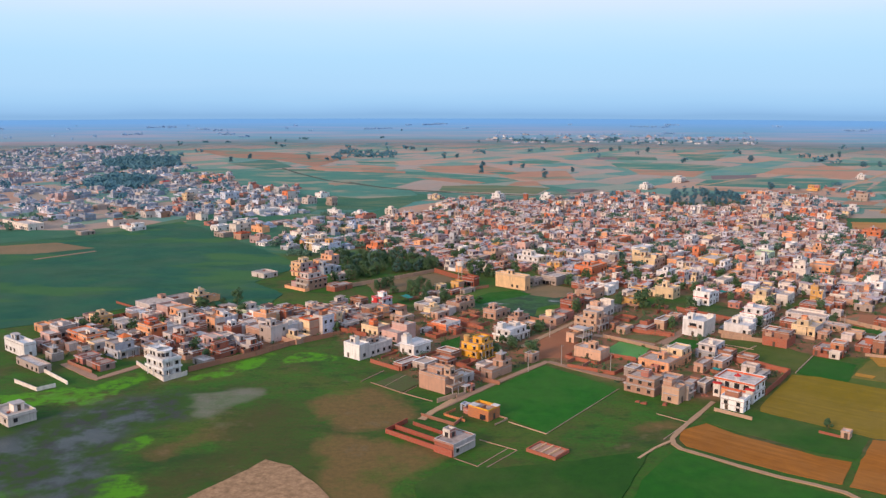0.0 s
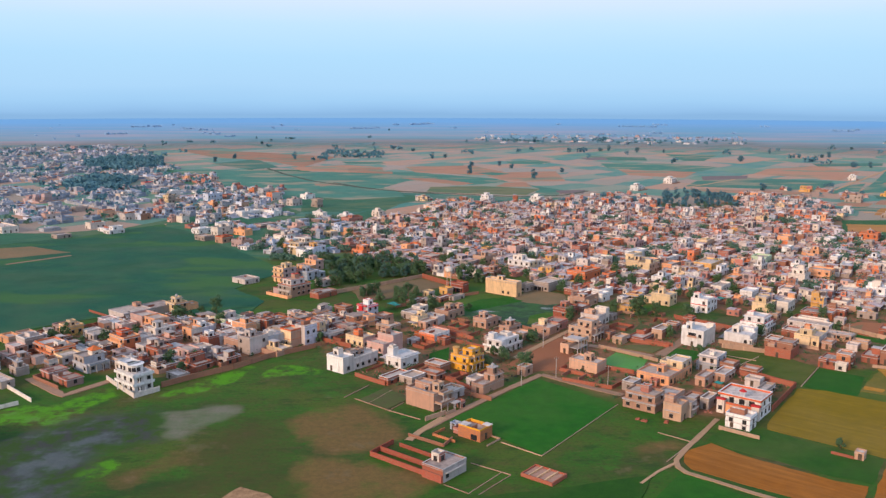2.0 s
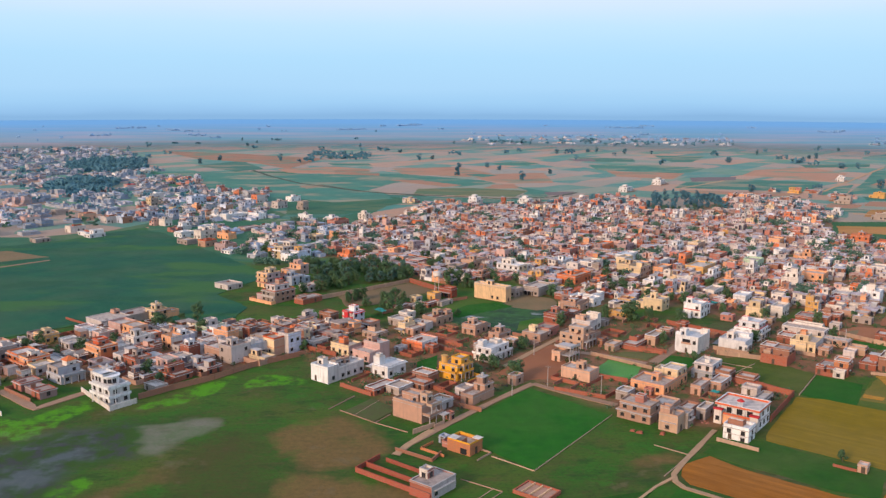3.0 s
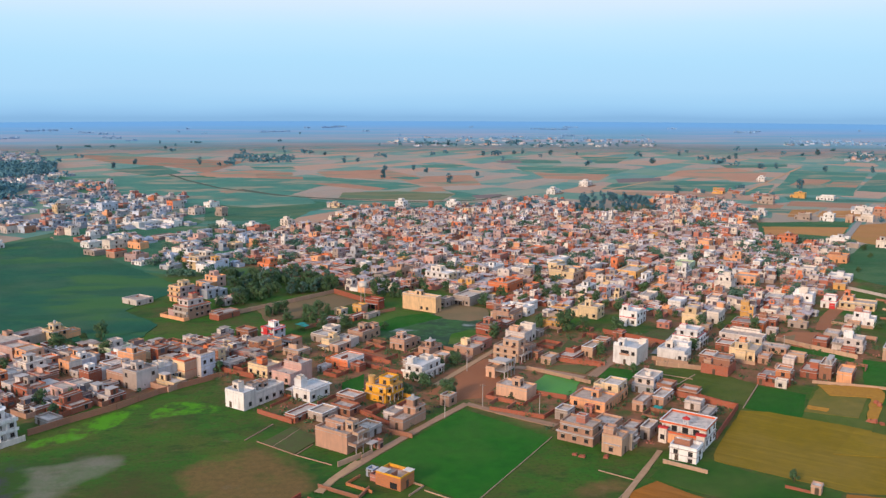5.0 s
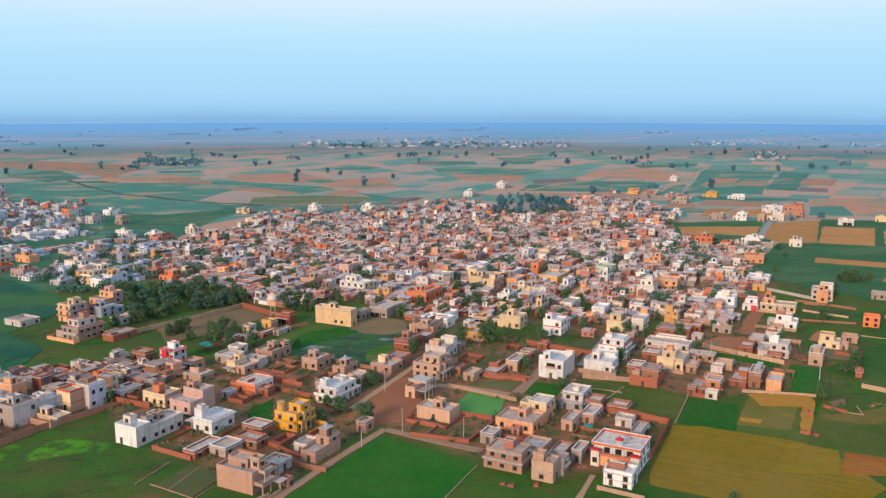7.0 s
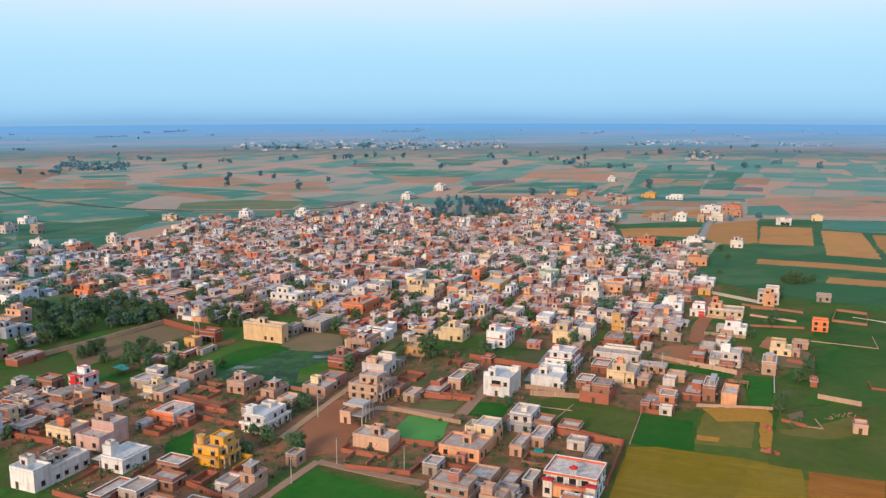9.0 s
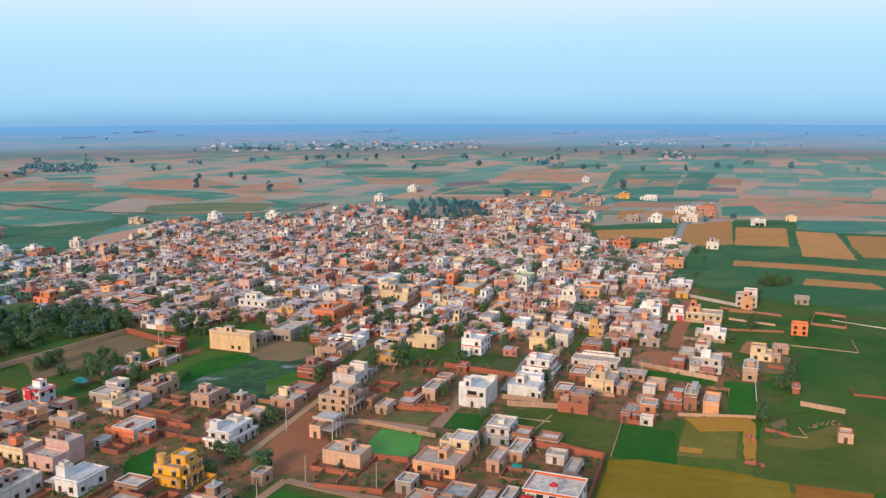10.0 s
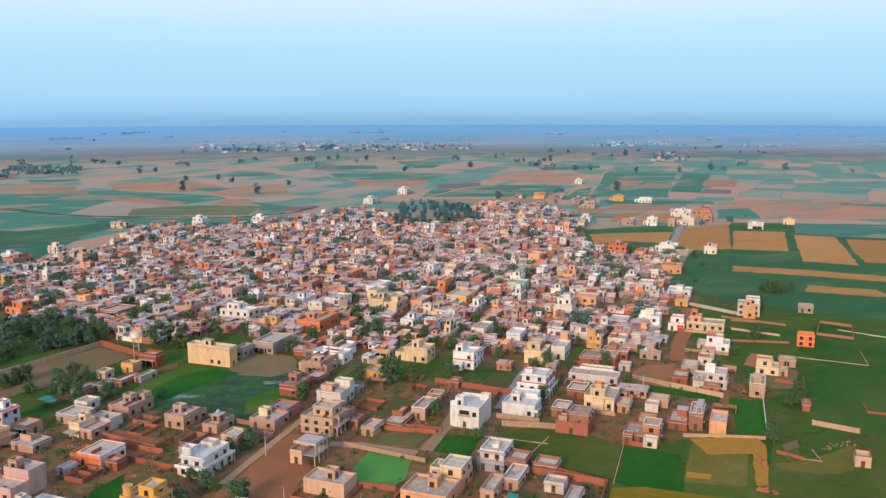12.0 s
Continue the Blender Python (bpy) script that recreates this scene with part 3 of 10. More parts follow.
    if a > 6 and b > 6 and not eave and not upper and rng.random() < 0.4:
        # half-built partition on the roof
        z, q, w = h - low, b * rng.uniform(0.35, 0.65), rng.uniform(1.0, 2.0)
        s = Solid()
        s.box(a * 0.45, q, z, a - 0.3, q + 0.2, z + w)
        s.box(a * 0.45, q + 0.2, z, a * 0.45 + 0.2, b - 0.3, z + w)
        s.part("roof_wall", [MAT[rng.choice(("redbrick", "brick", wall))]], home, label="bare brick partition wall on the roof")
    if apart and h > 4.4:
        w, d, z = a * rng.uniform(0.55, 0.85), rng.uniform(3.2, 5.0), rng.uniform(2.8, 3.3)
        s = Solid()
        ring(s, a - w, b, a - 0.05, b + d, -0.4, z, side=1)
        low_wing = s.part("side_wing", [mats[1], mats[0]], home)
        s = Solid()
        s.box(a - w + 0.23, b + 0.02, z - 0.6, a - 0.28, b + d - 0.23, z - 0.4)
        s.part("roof", [MAT["roof"]], low_wing)
        openings(low_wing, rng, w, d, 0.05, 1, z, pose(a - w, b, 0), 0.7, False, False)
    if yard:
        hh = rng.uniform(1.6, 2.1)
        s = Solid()
        s.box(-yard, 0, -0.3, -yard + 0.2, b, hh)
        s.box(-yard + 0.2, 0, -0.3, 0, 0.2, hh)
        s.box(-yard + 0.2, b - 0.2, -0.3, 0, b, hh)
        s.part("yard_wall", [MAT[rng.choice(("redbrick", "brick", "rosy"))]], home, label="low brick wall round the front yard")
    for k in range(porch):
        z = (k + 1) * sh
        s = Solid()
        s.box(a * 0.08, -3.0, z - 0.2, a * 0.92, 0, z)
        deck = s.part("porch_slab", [MAT["slab"]], home)
        for px in (a * 0.08 + 0.05, a * 0.5 - 0.15, a * 0.92 - 0.35):
            s = Solid()
            s.box(px, -2.95, z - sh if k else -0.3, px + 0.3, -2.65, z - 0.2)
            s.part("pillar", [mats[0]], deck)
        s = Solid()
        s.box(a * 0.08, -3.0, z, a * 0.92, -2.88, z + 0.5)
        s.part("kerb", [mats[0]], deck)
    if opening:
        # flat dark panel on the wall, painted as a recess in shade
        s = Solid()
        s.box(-0.06, b * 0.30, h * 0.56, 0, b * 0.66, h * 0.80)
        gap = s.part("balcony_recess", [MAT["glass"]], home, label="dark panel standing for the shade in a balcony recess")
        s = Solid()
        s.box(-0.45, b * 0.26, h * 0.56 - 0.12, 0, b * 0.70, h * 0.56)
        s.box(-0.45, b * 0.26, h * 0.80, 0, b * 0.70, h * 0.80 + 0.12)
        s.part("surround", [MAT["rosy"]], gap)
    if crenel:
        n = int(b / 1.2)
        for i in range(n):
            s = Solid()
            s.box(0, i * b / n, h + 0.16, 0.25, i * b / n + 0.65, h + 0.75)
            s.part("merlon", [mats[0]], home)
    return home


FIELDS = []


def inside(poly, x, y):
    hit = False
    j = len(poly) - 1
    for i in range(len(poly)):
        (xi, yi), (xj, yj) = poly[i], poly[j]
        if (yi > y) != (yj > y) and x < (xj - xi) * (y - yi) / (yj - yi) + xi:
            hit = not hit
        j = i
    return hit


FIELD_NAMES = {"wheat_green": "bright green young wheat field", "wheat_dark": "dark green wheat field", "wheat_mid": "green wheat field beyond the houses", "wheat_far": "distant green wheat field",
               "wheat_west": "hazy green wheat field by the houses", "wheat_teal": "large dark green wheat field", "mustard": "yellow-ochre ripening crop field", "stubble": "orange-brown stubble field", "stubble_far": "distant dry tan stubble field", "stubble_tan": "dry tan stubble field",
               "fallow": "dark ploughed fallow field", "dry_mud": "pale dried mud patch", "straw": "raked golden straw on the field", "olive_far": "dry olive-green far pasture", "olive": "thin olive-green pasture plot", "grass": "rough green grass plot", "dry_weeds": "dry yellowish weeds on a fallow plot", "lush": "lush bright green weeds on wet ground",
               "bare": "bare trodden brown earth plot", "dirt": "bare pinkish earth plot", "soil_red": "bare red earth yard", "marsh": "marshy plot with green weeds",
               "algae": "pond covered in bright green algae"}


def field(pts, kind):
    """One plot: a bed of crop or earth, a little proud of the ground, with an uneven outline."""
    rng = random.Random(len(FIELDS) * 31 + 5)
    rise = {"straw": 0.3, "mustard": 0.06}.get(kind, 0.04) + 0.0016 * len(FIELDS)
    FIELDS.append((pts, kind))
    ring = []
    for (x0, y0), (x1, y1) in zip(pts, pts[1:] + pts[:1]):
        d = math.hypot(x1 - x0, y1 - y0)
        n = max(2, int(d / 4))
        for i in range(n):
            j = (0.8 if y0 > 420 else 0.3) if i else 0.2
            ring.append((x0 + (x1 - x0) * i / n + rng.uniform(-j, j), y0 + (y1 - y0) * i / n + rng.uniform(-j, j)))
    bm = bmesh.new()
    top = bm.faces.new([bm.verts.new((x, y, rise)) for x, y in ring])
    if top.normal.z == 0:
        top.normal_update()
    top.normal_update()
    if top.normal.z < 0:
        top.normal_flip()
    made = bmesh.ops.extrude_face_region(bm, geom=[top])
    for v in [e for e in made["geom"] if isinstance(e, bmesh.types.BMVert)]:
        v.co.z = rise
    for v in top.verts:
        v.co.z = -0.1
    bmesh.ops.triangulate(bm, faces=bm.faces[:])
    bmesh.ops.recalc_face_normals(bm, faces=bm.faces[:])
    me = bpy.data.meshes.new("field")
    bm.to_mesh(me)
    bm.free()
    me.materials.append(CROPS[kind])
    return tagged(new("pond" if "algae" in kind else "field", me), FIELD_NAMES[kind], "pond" if "algae" in kind else "field", kind="structure")


PATHS = []


def path(pts, width, kind):
    PATHS.append((pts, width))
    s = Solid()
    z = 0.19 + 0.003 * len(PATHS)
    left, right = [], []
    fine_pts = []
    for p, q in zip(pts, pts[1:]):
        n = max(1, int(math.dist(p, q) / 4))
        fine_pts += [(p[0] + (q[0] - p[0]) * i / n, p[1] + (q[1] - p[1]) * i / n) for i in range(n)]
    fine_pts.append(pts[-1])
    rng = random.Random(len(PATHS))
    for i, p in enumerate(fine_pts):
        a, c = fine_pts[max(0, i - 1)], fine_pts[min(len(fine_pts) - 1, i + 1)]
        d = Vector((c[0] - a[0], c[1] - a[1])).normalized()
        w = width / 2 * rng.uniform(0.9, 1.1)
        left.append((p[0] - d.y * w, p[1] + d.x * w))
        right.append((p[0] + d.y * w, p[1] - d.x * w))
    for i in range(len(fine_pts) - 1):
        s.face([(*right[i], z), (*right[i + 1], z), (*left[i + 1], z), (*left[i], z)])
        s.face([(*right[i], -0.1), (*right[i + 1], -0.1), (*right[i + 1], z), (*right[i], z)])
        s.face([(*left[i + 1], -0.1), (*left[i], -0.1), (*left[i], z), (*left[i + 1], z)])
    return tagged(s.part("road", [CROPS[kind]]), {"dirt": "narrow pale dirt track", "bank": "dark grassy canal bank between fields", "lane": "brick-paved village lane", "soil_red": "reddish unpaved village lane", "concrete_road": "grey concrete village street"}[kind], "road", kind="structure")


def boundary_wall(pts, h, kind):
    """A plot's wall in straight runs, with a coping and, where it is tall, piers."""
    home = tagged(new("boundary_wall"), {"redbrick": "red brick boundary wall", "darkred": "deep red brick enclosure wall", "brick": "brown brick boundary wall"}.get(kind, "pale plastered boundary wall" if h > 0.8 else "low pale plot boundary wall"), "wall", "plot walls")
    x0, y0 = pts[0]
    home.location = (x0, y0, 0)
    for p, q in zip(pts, pts[1:]):
        d = math.dist(p, q)
        at = pose(p[0] - x0, p[1] - y0, 0, 0, 0, math.degrees(math.atan2(q[1] - p[1], q[0] - p[0])))
        s = Solid()
        wide = 0.13 if h > 0.5 else 0.09
        s.box(0, -wide, -0.3, d, wide, h)
        run = s.part("wall_run", [MAT[kind]], home, at)
        if h < 0.5:
            continue
        s = Solid()
        s.box(-0.02, -0.17, h, d + 0.02, 0.17, h + 0.09)
        s.part("coping", [MAT[kind]], run)
        if h > 1.5:
            n = max(1, int(d / 8))
            for i in range(n + 1):
                s = Solid()
                s.box(i * d / n - 0.2, -0.2, -0.3, i * d / n + 0.2, 0.2, h + 0.14)
                s.part("pier", [MAT[kind]], run)
    return home


def plinth(x, y, a, b):
    """Foundation walls of a house not yet begun."""
    home = tagged(new("house_foundation"), "low brick foundation of an unbuilt house", "foundation")
    home.matrix_world = pose(x, y, 0, 0, 0, YAW)
    s = Solid()
    ring(s, 0, 0, a * 0.65, b * 0.75, -0.3, 1.0, 0.35)
    s.part("outer_wall", [MAT["redbrick"]], home)
    for i in range(1, 4):
        s = Solid()
        s.box(0.35, i * b * 0.75 / 4, -0.3, a * 0.65 - 0.35, i * b * 0.75 / 4 + 0.3, 1.06)
        s.part("cross_wall", [MAT["buff"]], home)
    s = Solid()
    s.box(0.35, 0.35, 0.3, a * 0.65 - 0.35, b * 0.75 - 0.35, 0.55)
    s.part("fill", [MAT["rosy"]], home)


# ground: one sheet, finely divided round the village, that reaches the horizon
RUIN = [(204, 312), (215, 321), (225, 321), (214, 308)]
WET = [(-147.7, 243.1), (-137.2, 256.3), (-136.5, 269.9), (-126.3, 281.7), (-113.3, 294.4), (-99.5, 299.3), (-82.3, 268.6), (-97.3, 268.5), (-98.5, 246.6), (-95.3, 229.3), (-91.2, 207.0), (-106.6, 207.0), (-134.7, 220.1)]
SOIL_A = [(-47.7, 293.4), (-30.2, 303.3), (-8.8, 290.5), (-9.1, 267.3), (-24.5, 262.3), (-41.6, 266.2)]
SOIL_B = [(-43.4, 243.3), (-35.1, 258.9), (-22.4, 259.0), (-4.1, 247.7), (2.2, 238.5), (-10.1, 223.9), (-29.4, 226.8)]
SOIL_C = [(-93.0, 240.7), (-82.9, 261.2), (-69.0, 260.3), (-70.0, 246.7), (-76.1, 238.3), (-86.8, 235.1)]
SOIL_D = [(64.5, 266.5), (76.4, 269.0), (77.4, 262.6), (66.5, 259.2)]
WEED_A = [(-65.4, 333.8), (-60.0, 343.2), (-47.3, 345.6), (-45.2, 338.5), (-53.8, 330.8), (-62.9, 326.3)]
WEED_B = [(-97.4, 313.6), (-86.7, 322.6), (-80.6, 339.9), (-75.5, 349.7), (-71.8, 343.1), (-79.7, 326.3), (-85.5, 313.6), (-93.7, 308.3)]
WEED_C = [(-175.2, 299.1), (-147.4, 293.1), (-133.7, 299.2), (-120.0, 319.0), (-114.9, 310.8), (-121.0, 293.2), (-133.4, 284.4), (-145.2, 276.2), (-165.5, 281.6)]

SOIL_E = [(-13.9, 209.4), (-7.5, 218.3), (1.0, 209.4)]
SOIL_F = [(-22.8, 223.9), (-13.1, 220.4), (-9.6, 211.9), (-33.7, 211.9), (-37.1, 235.2)]
SILT = [(-97.4, 292.6), (-88.7, 294.5), (-79.7, 299.4), (-70.3, 301.9), (-65.2, 293.3), (-73.1, 280.7), (-79.6, 270.1), (-82.8, 270.1), (-88.7, 280.7)]
DUSKY = [(-77.5, 261.2), (-63.4, 290.4), (-45.6, 293.4), (-40.8, 243.3), (-27.5, 223.9), (-33.4, 210.3), (-54.3, 238.3), (-67.5, 219.6), (-77.2, 207.0), (-87.4, 216.8), (-75.8, 237.1), (-66.7, 247.5)]
WEED_D = [(-101.5, 243.2), (-97.8, 254.1), (-91.7, 257.4), (-92.8, 247.5), (-98.2, 241.1)]
WEED_E = [(-139.8, 234.9), (-114.0, 233.0), (-107.4, 225.5), (-115.7, 213.3), (-127.8, 213.3)]
WEED_F = [(-97.2, 223.7), (-89.0, 227.4), (-80.5, 216.8), (-86.0, 207.0), (-93.2, 210.1)]
ROW = [(-355, 1094), (-361, 1235), (-300, 1189), (-249, 1038), (-175, 1028), (-147, 867), (-127, 792), (-161, 774), (-177, 767), (-208, 743), (-243, 762)]
CLUSTER = [(-205, 735), (-187, 748), (-118, 738), (-100, 690), (-96, 600), (-125, 606), (-177, 649)]

CORE = [(-74, 607), (-77, 718), (-16, 798), (9, 904), (111, 874), (215, 983), (263, 849), (369, 988), (404, 849), (358, 736), (351, 621), (298, 510), (247, 461), (211, 414), (193, 448), (155, 412), (135, 458), (103, 446), (74, 468), (58, 523), (14, 513), (-10, 542)]
FARM = [(369, 927), (457, 1108), (561, 1105), (486, 944), (406, 893)]
FARM_B = [(445, 762), (519, 864), (583, 853), (510, 747)]
FARM_C = [(344, 647), (391, 715), (418, 695), (371, 625)]
EDGE = [(304, 648), (349, 704), (395, 688), (396, 642), (335, 561), (291, 516), (267, 525), (269, 575)]
FRONT = [(-174, 341), (-176, 382), (-154, 413), (-98, 418), (-52, 430), (-25, 413), (-36, 384), (-48, 377), (-80, 351), (-100, 330), (-122, 342), (-138, 342)]
TOWN = [(-1032.9, 1672.2), (-896.4, 1729.4), (-809.7, 1874.1), (-730.7, 1944.5), (-598.1, 1813.7), (-430.5, 1399.7), (-294.5, 1138.7), (-236.3, 952.6), (-224.3, 863.2), (-233.9, 769.2), (-248.1, 765.3), (-286.0, 705.7), (-296.2, 668.9), (-328.1, 674.5), (-400.8, 637.6)]
SETTLED = [(-54, 378), (-19, 416), (2, 446), (74, 436), (137, 415), (246, 439), (231, 365), (178, 337), (154, 346), (114, 291), (89, 290), (66, 303), (43, 338), (18, 308), (1, 298), (-12, 313)]
GROVE = [(-57, 489), (-30, 510), (-6, 520), (-3, 546), (-32, 572), (-72, 574)]
WOOD = [(219, 852), (258, 972), (304, 1001), (331, 915), (304, 833), (256, 819)]
WEST_EDGE = [(-122.4, 597.1), (-125.2, 706.8), (-109.9, 785.7), (-74.0, 766.6), (-56.8, 682.3), (-64.5, 602.1), (-70.6, 568.6), (-81.6, 538.4), (-103.2, 579.1)]
ORCHARD = [(-574.2, 1422.9), (-573.4, 1563.6), (-481.2, 1549.7), (-412.5, 1340.6), (-451.9, 1275.1), (-506.2, 1295.3)]
COPSE = [(-450.3, 1067.4), (-461.0, 1188.4), (-385.0, 1137.7), (-357.0, 1013.1), (-410.4, 987.0)]
HAMLET = [(-210, 1569), (-209, 1777), (-88, 1705), (-92, 1572)]
FARVIL = [(62, 2120), (211, 2632), (530, 2676), (892, 2458), (752, 2022), (516, 2056), (328, 2082)]
FARVIL_B = [(897, 1507), (1059, 1739), (1114, 1731), (965, 1497)]
FARVIL_C = [(1102, 2085), (1253, 2332), (1482, 2301), (1305, 2056)]
LONE = [(-398, 2040), (-464, 2306), (-37, 1783), (2, 1554), (26, 1579), (110, 1388), (125, 1342), (139, 1165), (193, 1271), (278, 1736), (354, 1802), (371, 1799), (419, 1753), (472, 1745), (541, 1501), (676, 1715), (728, 1598), (740, 1597), (677, 1372), (701, 1368), (392, 1016), (562, 1045), (930, 1697), (970, 1711), (907, 1850), (-363, 1461), (-352, 1555), (-242, 1538), (-143, 2955), (1258, 1871), (894, 1313), (811, 1279), (746, 1301), (55, 1237), (66, 1394)]
NEARTREES = [(102, 424), (107, 386), (38, 376), (45, 379), (26, 360), (30, 353), (39, 343), (149, 389), (108, 489), (40, 504), (45, 513), (-15, 449), (-10, 441), (-30, 472), (-37, 469), (250, 413), (312, 473), (240, 362), (201, 330), (194, 315), (175, 420), (225, 391), (184, 907), (167, 423), (35, 496), (29, 513), (16, 513), (22, 516), (57, 514), (50, 528), (110, 507), (111, 495), (120, 521), (187, 412), (26, 509), (126, 422), (92, 433), (1, 443), (-4, 435), (19, 437)]
NEARTREES_B = [(-96, 342), (-95, 349), (-101, 345), (37, 340), (13, 348), (23, 346), (-120, 351), (-133, 415), (-107, 432), (-114, 429), (-123, 424), (-161, 384), (-144, 384), (-133, 399), (125, 262), (-58, 394), (-37, 465), (-27, 458), (-12, 465), (-19, 472), (148, 365)]
NEARTREES_D = [(201, 330), (233, 356), (199, 318), (346, 514), (346, 509), (350, 509), (351, 506), (356, 506), (362, 508), (358, 516), (232, 356), (228, 354), (322, 543), (-154, 373), (-149, 371), (-145, 373), (-143, 379), (-132, 389), (-128, 386), (-116, 351), (-123, 416), (-119, 414), (-115, 416), (-104, 344), (-99, 347), (-111, 421), (-125, 348), (17, 509), (21, 502), (26, 501), (30, 502), (24, 518), (30, 516), (34, 504), (41, 531), (45, 527), (65, 502), (69, 503), (72, 501), (14, 532), (20, 530), (7, 551), (-109, 601), (-107, 613), (-99, 592), (-123, 633), (-107, 627), (-58, 477), (-56, 616), (-62, 635), (-64, 492), (-32, 472), (-37, 471), (-18, 465), (-8, 465), (-81, 684), (-62, 664), (-60, 679), (-2, 580), (3, 593), (347, 507), (353, 510), (354, 505), (345, 511), (248, 419), (248, 415), (271, 426), (359, 588), (373, 617)]
NEARTREES_C = [(-34, 469), (-19, 456), (-10, 446), (43, 382), (45, 384), (38, 389), (109, 427), (110, 423), (107, 387), (104, 444), (67, 417), (162, 425), (149, 388), (113, 361), (213, 426), (184, 388)]


def ground_material():
    m, nt, b = shader("farmland")
    geo = nt.nodes.new("ShaderNodeNewGeometry")
    cover = nt.nodes.new("ShaderNodeVertexColor")
    cover.layer_name = "cover"
    soil = nt.nodes.new("ShaderNodeVertexColor")
    soil.layer_name = "soil"
    c1, c2 = nt.nodes.new("ShaderNodeSeparateColor"), nt.nodes.new("ShaderNodeSeparateColor")
    nt.links.new(cover.outputs[0], c1.inputs[0])
    nt.links.new(soil.outputs[0], c2.inputs[0])
    wet, brown, weed = c1.outputs
    silt, town, near = c2.outputs
    # patchwork of distant fields, tones cooled and lifted to paint in haze
    mp = node(nt, "Mapping", Rotation=(0, 0, radians(-YAW)))
    nt.links.new(geo.outputs["Position"], mp.inputs[0])
    wob = node(nt, "TexNoise", Scale=0.004, Detail=2.0)
    nt.links.new(geo.outputs["Position"], wob.inputs["Vector"])
    sep = nt.nodes.new("ShaderNodeSeparateXYZ")
    nt.links.new(mp.outputs[0], sep.inputs[0])
    wv = span(nt, wob.outputs["Fac"], 0.3, 0.7, -14, 14)
    vv = math_node(nt, "DIVIDE", math_node(nt, "ADD", sep.outputs["Y"], wv), 44.0)
    row = math_node(nt, "FLOOR", vv)
    w1 = nt.nodes.new("ShaderNodeTexWhiteNoise")
    w1.noise_dimensions = "1D"
    nt.links.new(row, w1.inputs["W"])
    uu = math_node(nt, "ADD", math_node(nt, "DIVIDE", math_node(nt, "ADD", sep.outputs["X"], wv), 95.0), math_node(nt, "MULTIPLY", w1.outputs["Value"], 7.0))
    col_i = math_node(nt, "FLOOR", uu)
    cmb = nt.nodes.new("ShaderNodeCombineXYZ")
    nt.links.new(row, cmb.inputs[0])
    nt.links.new(col_i, cmb.inputs[1])
    w2 = nt.nodes.new("ShaderNodeTexWhiteNoise")
    w2.noise_dimensions = "2D"
    nt.links.new(cmb.outputs[0], w2.inputs["Vector"])
    zone = noise_of(nt, 0.0011, 2.0)
    pick = math_node(nt, "ADD", math_node(nt, "MULTIPLY", w2.outputs["Value"], 0.62), span(nt, zone, 0.35, 0.65, 0.0, 0.38))
    ramp = nt.nodes.new("ShaderNodeValToRGB")
    ramp.color_ramp.interpolation = "CONSTANT"
    el = ramp.color_ramp.elements
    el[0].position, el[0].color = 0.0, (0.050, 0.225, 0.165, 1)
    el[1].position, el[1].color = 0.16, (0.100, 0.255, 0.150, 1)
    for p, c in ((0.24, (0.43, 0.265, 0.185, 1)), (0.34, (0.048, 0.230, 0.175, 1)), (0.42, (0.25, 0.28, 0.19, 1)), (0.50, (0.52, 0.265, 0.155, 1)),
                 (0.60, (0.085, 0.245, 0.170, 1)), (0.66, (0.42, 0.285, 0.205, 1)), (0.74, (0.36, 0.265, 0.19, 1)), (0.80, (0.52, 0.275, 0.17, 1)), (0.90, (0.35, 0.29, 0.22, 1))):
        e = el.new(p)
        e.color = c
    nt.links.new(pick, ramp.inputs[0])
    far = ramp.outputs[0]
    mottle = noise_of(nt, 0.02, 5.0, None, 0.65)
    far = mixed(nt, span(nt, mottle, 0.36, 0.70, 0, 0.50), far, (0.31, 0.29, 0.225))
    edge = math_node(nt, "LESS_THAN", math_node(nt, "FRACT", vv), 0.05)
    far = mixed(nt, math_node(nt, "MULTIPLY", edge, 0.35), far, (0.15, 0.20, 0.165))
    # rough ground round the houses
    n1, n2, n3 = noise_of(nt, 0.05, 5.0, None, 0.6), noise_of(nt, 0.5, 5.0, None, 0.65), noise_of(nt, 2.5, 4.0, None, 0.7)
    grass = mixed(nt, span(nt, n2, 0.3, 0.7), (0.025, 0.140, 0.010), (0.054, 0.106, 0.013))
    grass = mixed(nt, span(nt, n1, 0.46, 0.62, 0, 0.75), grass, (0.092, 0.074, 0.022))
    n6 = noise_of(nt, 0.018, 4.0, (1.0, 1.7, 1.0), 0.6)
    n7 = noise_of(nt, 0.09, 6.0, (1.0, 1.8, 1.0), 0.7)
    grass = mixed(nt, span(nt, n6, 0.50, 0.62, 0, 0.7), grass, (0.085, 0.120, 0.016))
    grass = mixed(nt, span(nt, n7, 0.54, 0.64, 0, 0.6), grass, (0.020, 0.060, 0.012))
    grass = mixed(nt, span(nt, n6, 0.32, 0.46, 0.75, 0), grass, (0.012, 0.060, 0.012))
    rough = noise_of(nt, 0.065, 8.0, (1.0, 1.5, 1.0), 0.78)
    grass = mixed(nt, span(nt, rough, 0.54, 0.62, 0, 0.6), grass, (0.034, 0.170, 0.012))
    grass = mixed(nt, span(nt, rough, 0.36, 0.46, 0.6, 0), grass, (0.098, 0.078, 0.026))
    tuft = noise_of(nt, 0.8, 6.0, None, 0.78)
    dry = noise_of(nt, 0.22, 6.0, (1.0, 2.6, 1.0), 0.72)
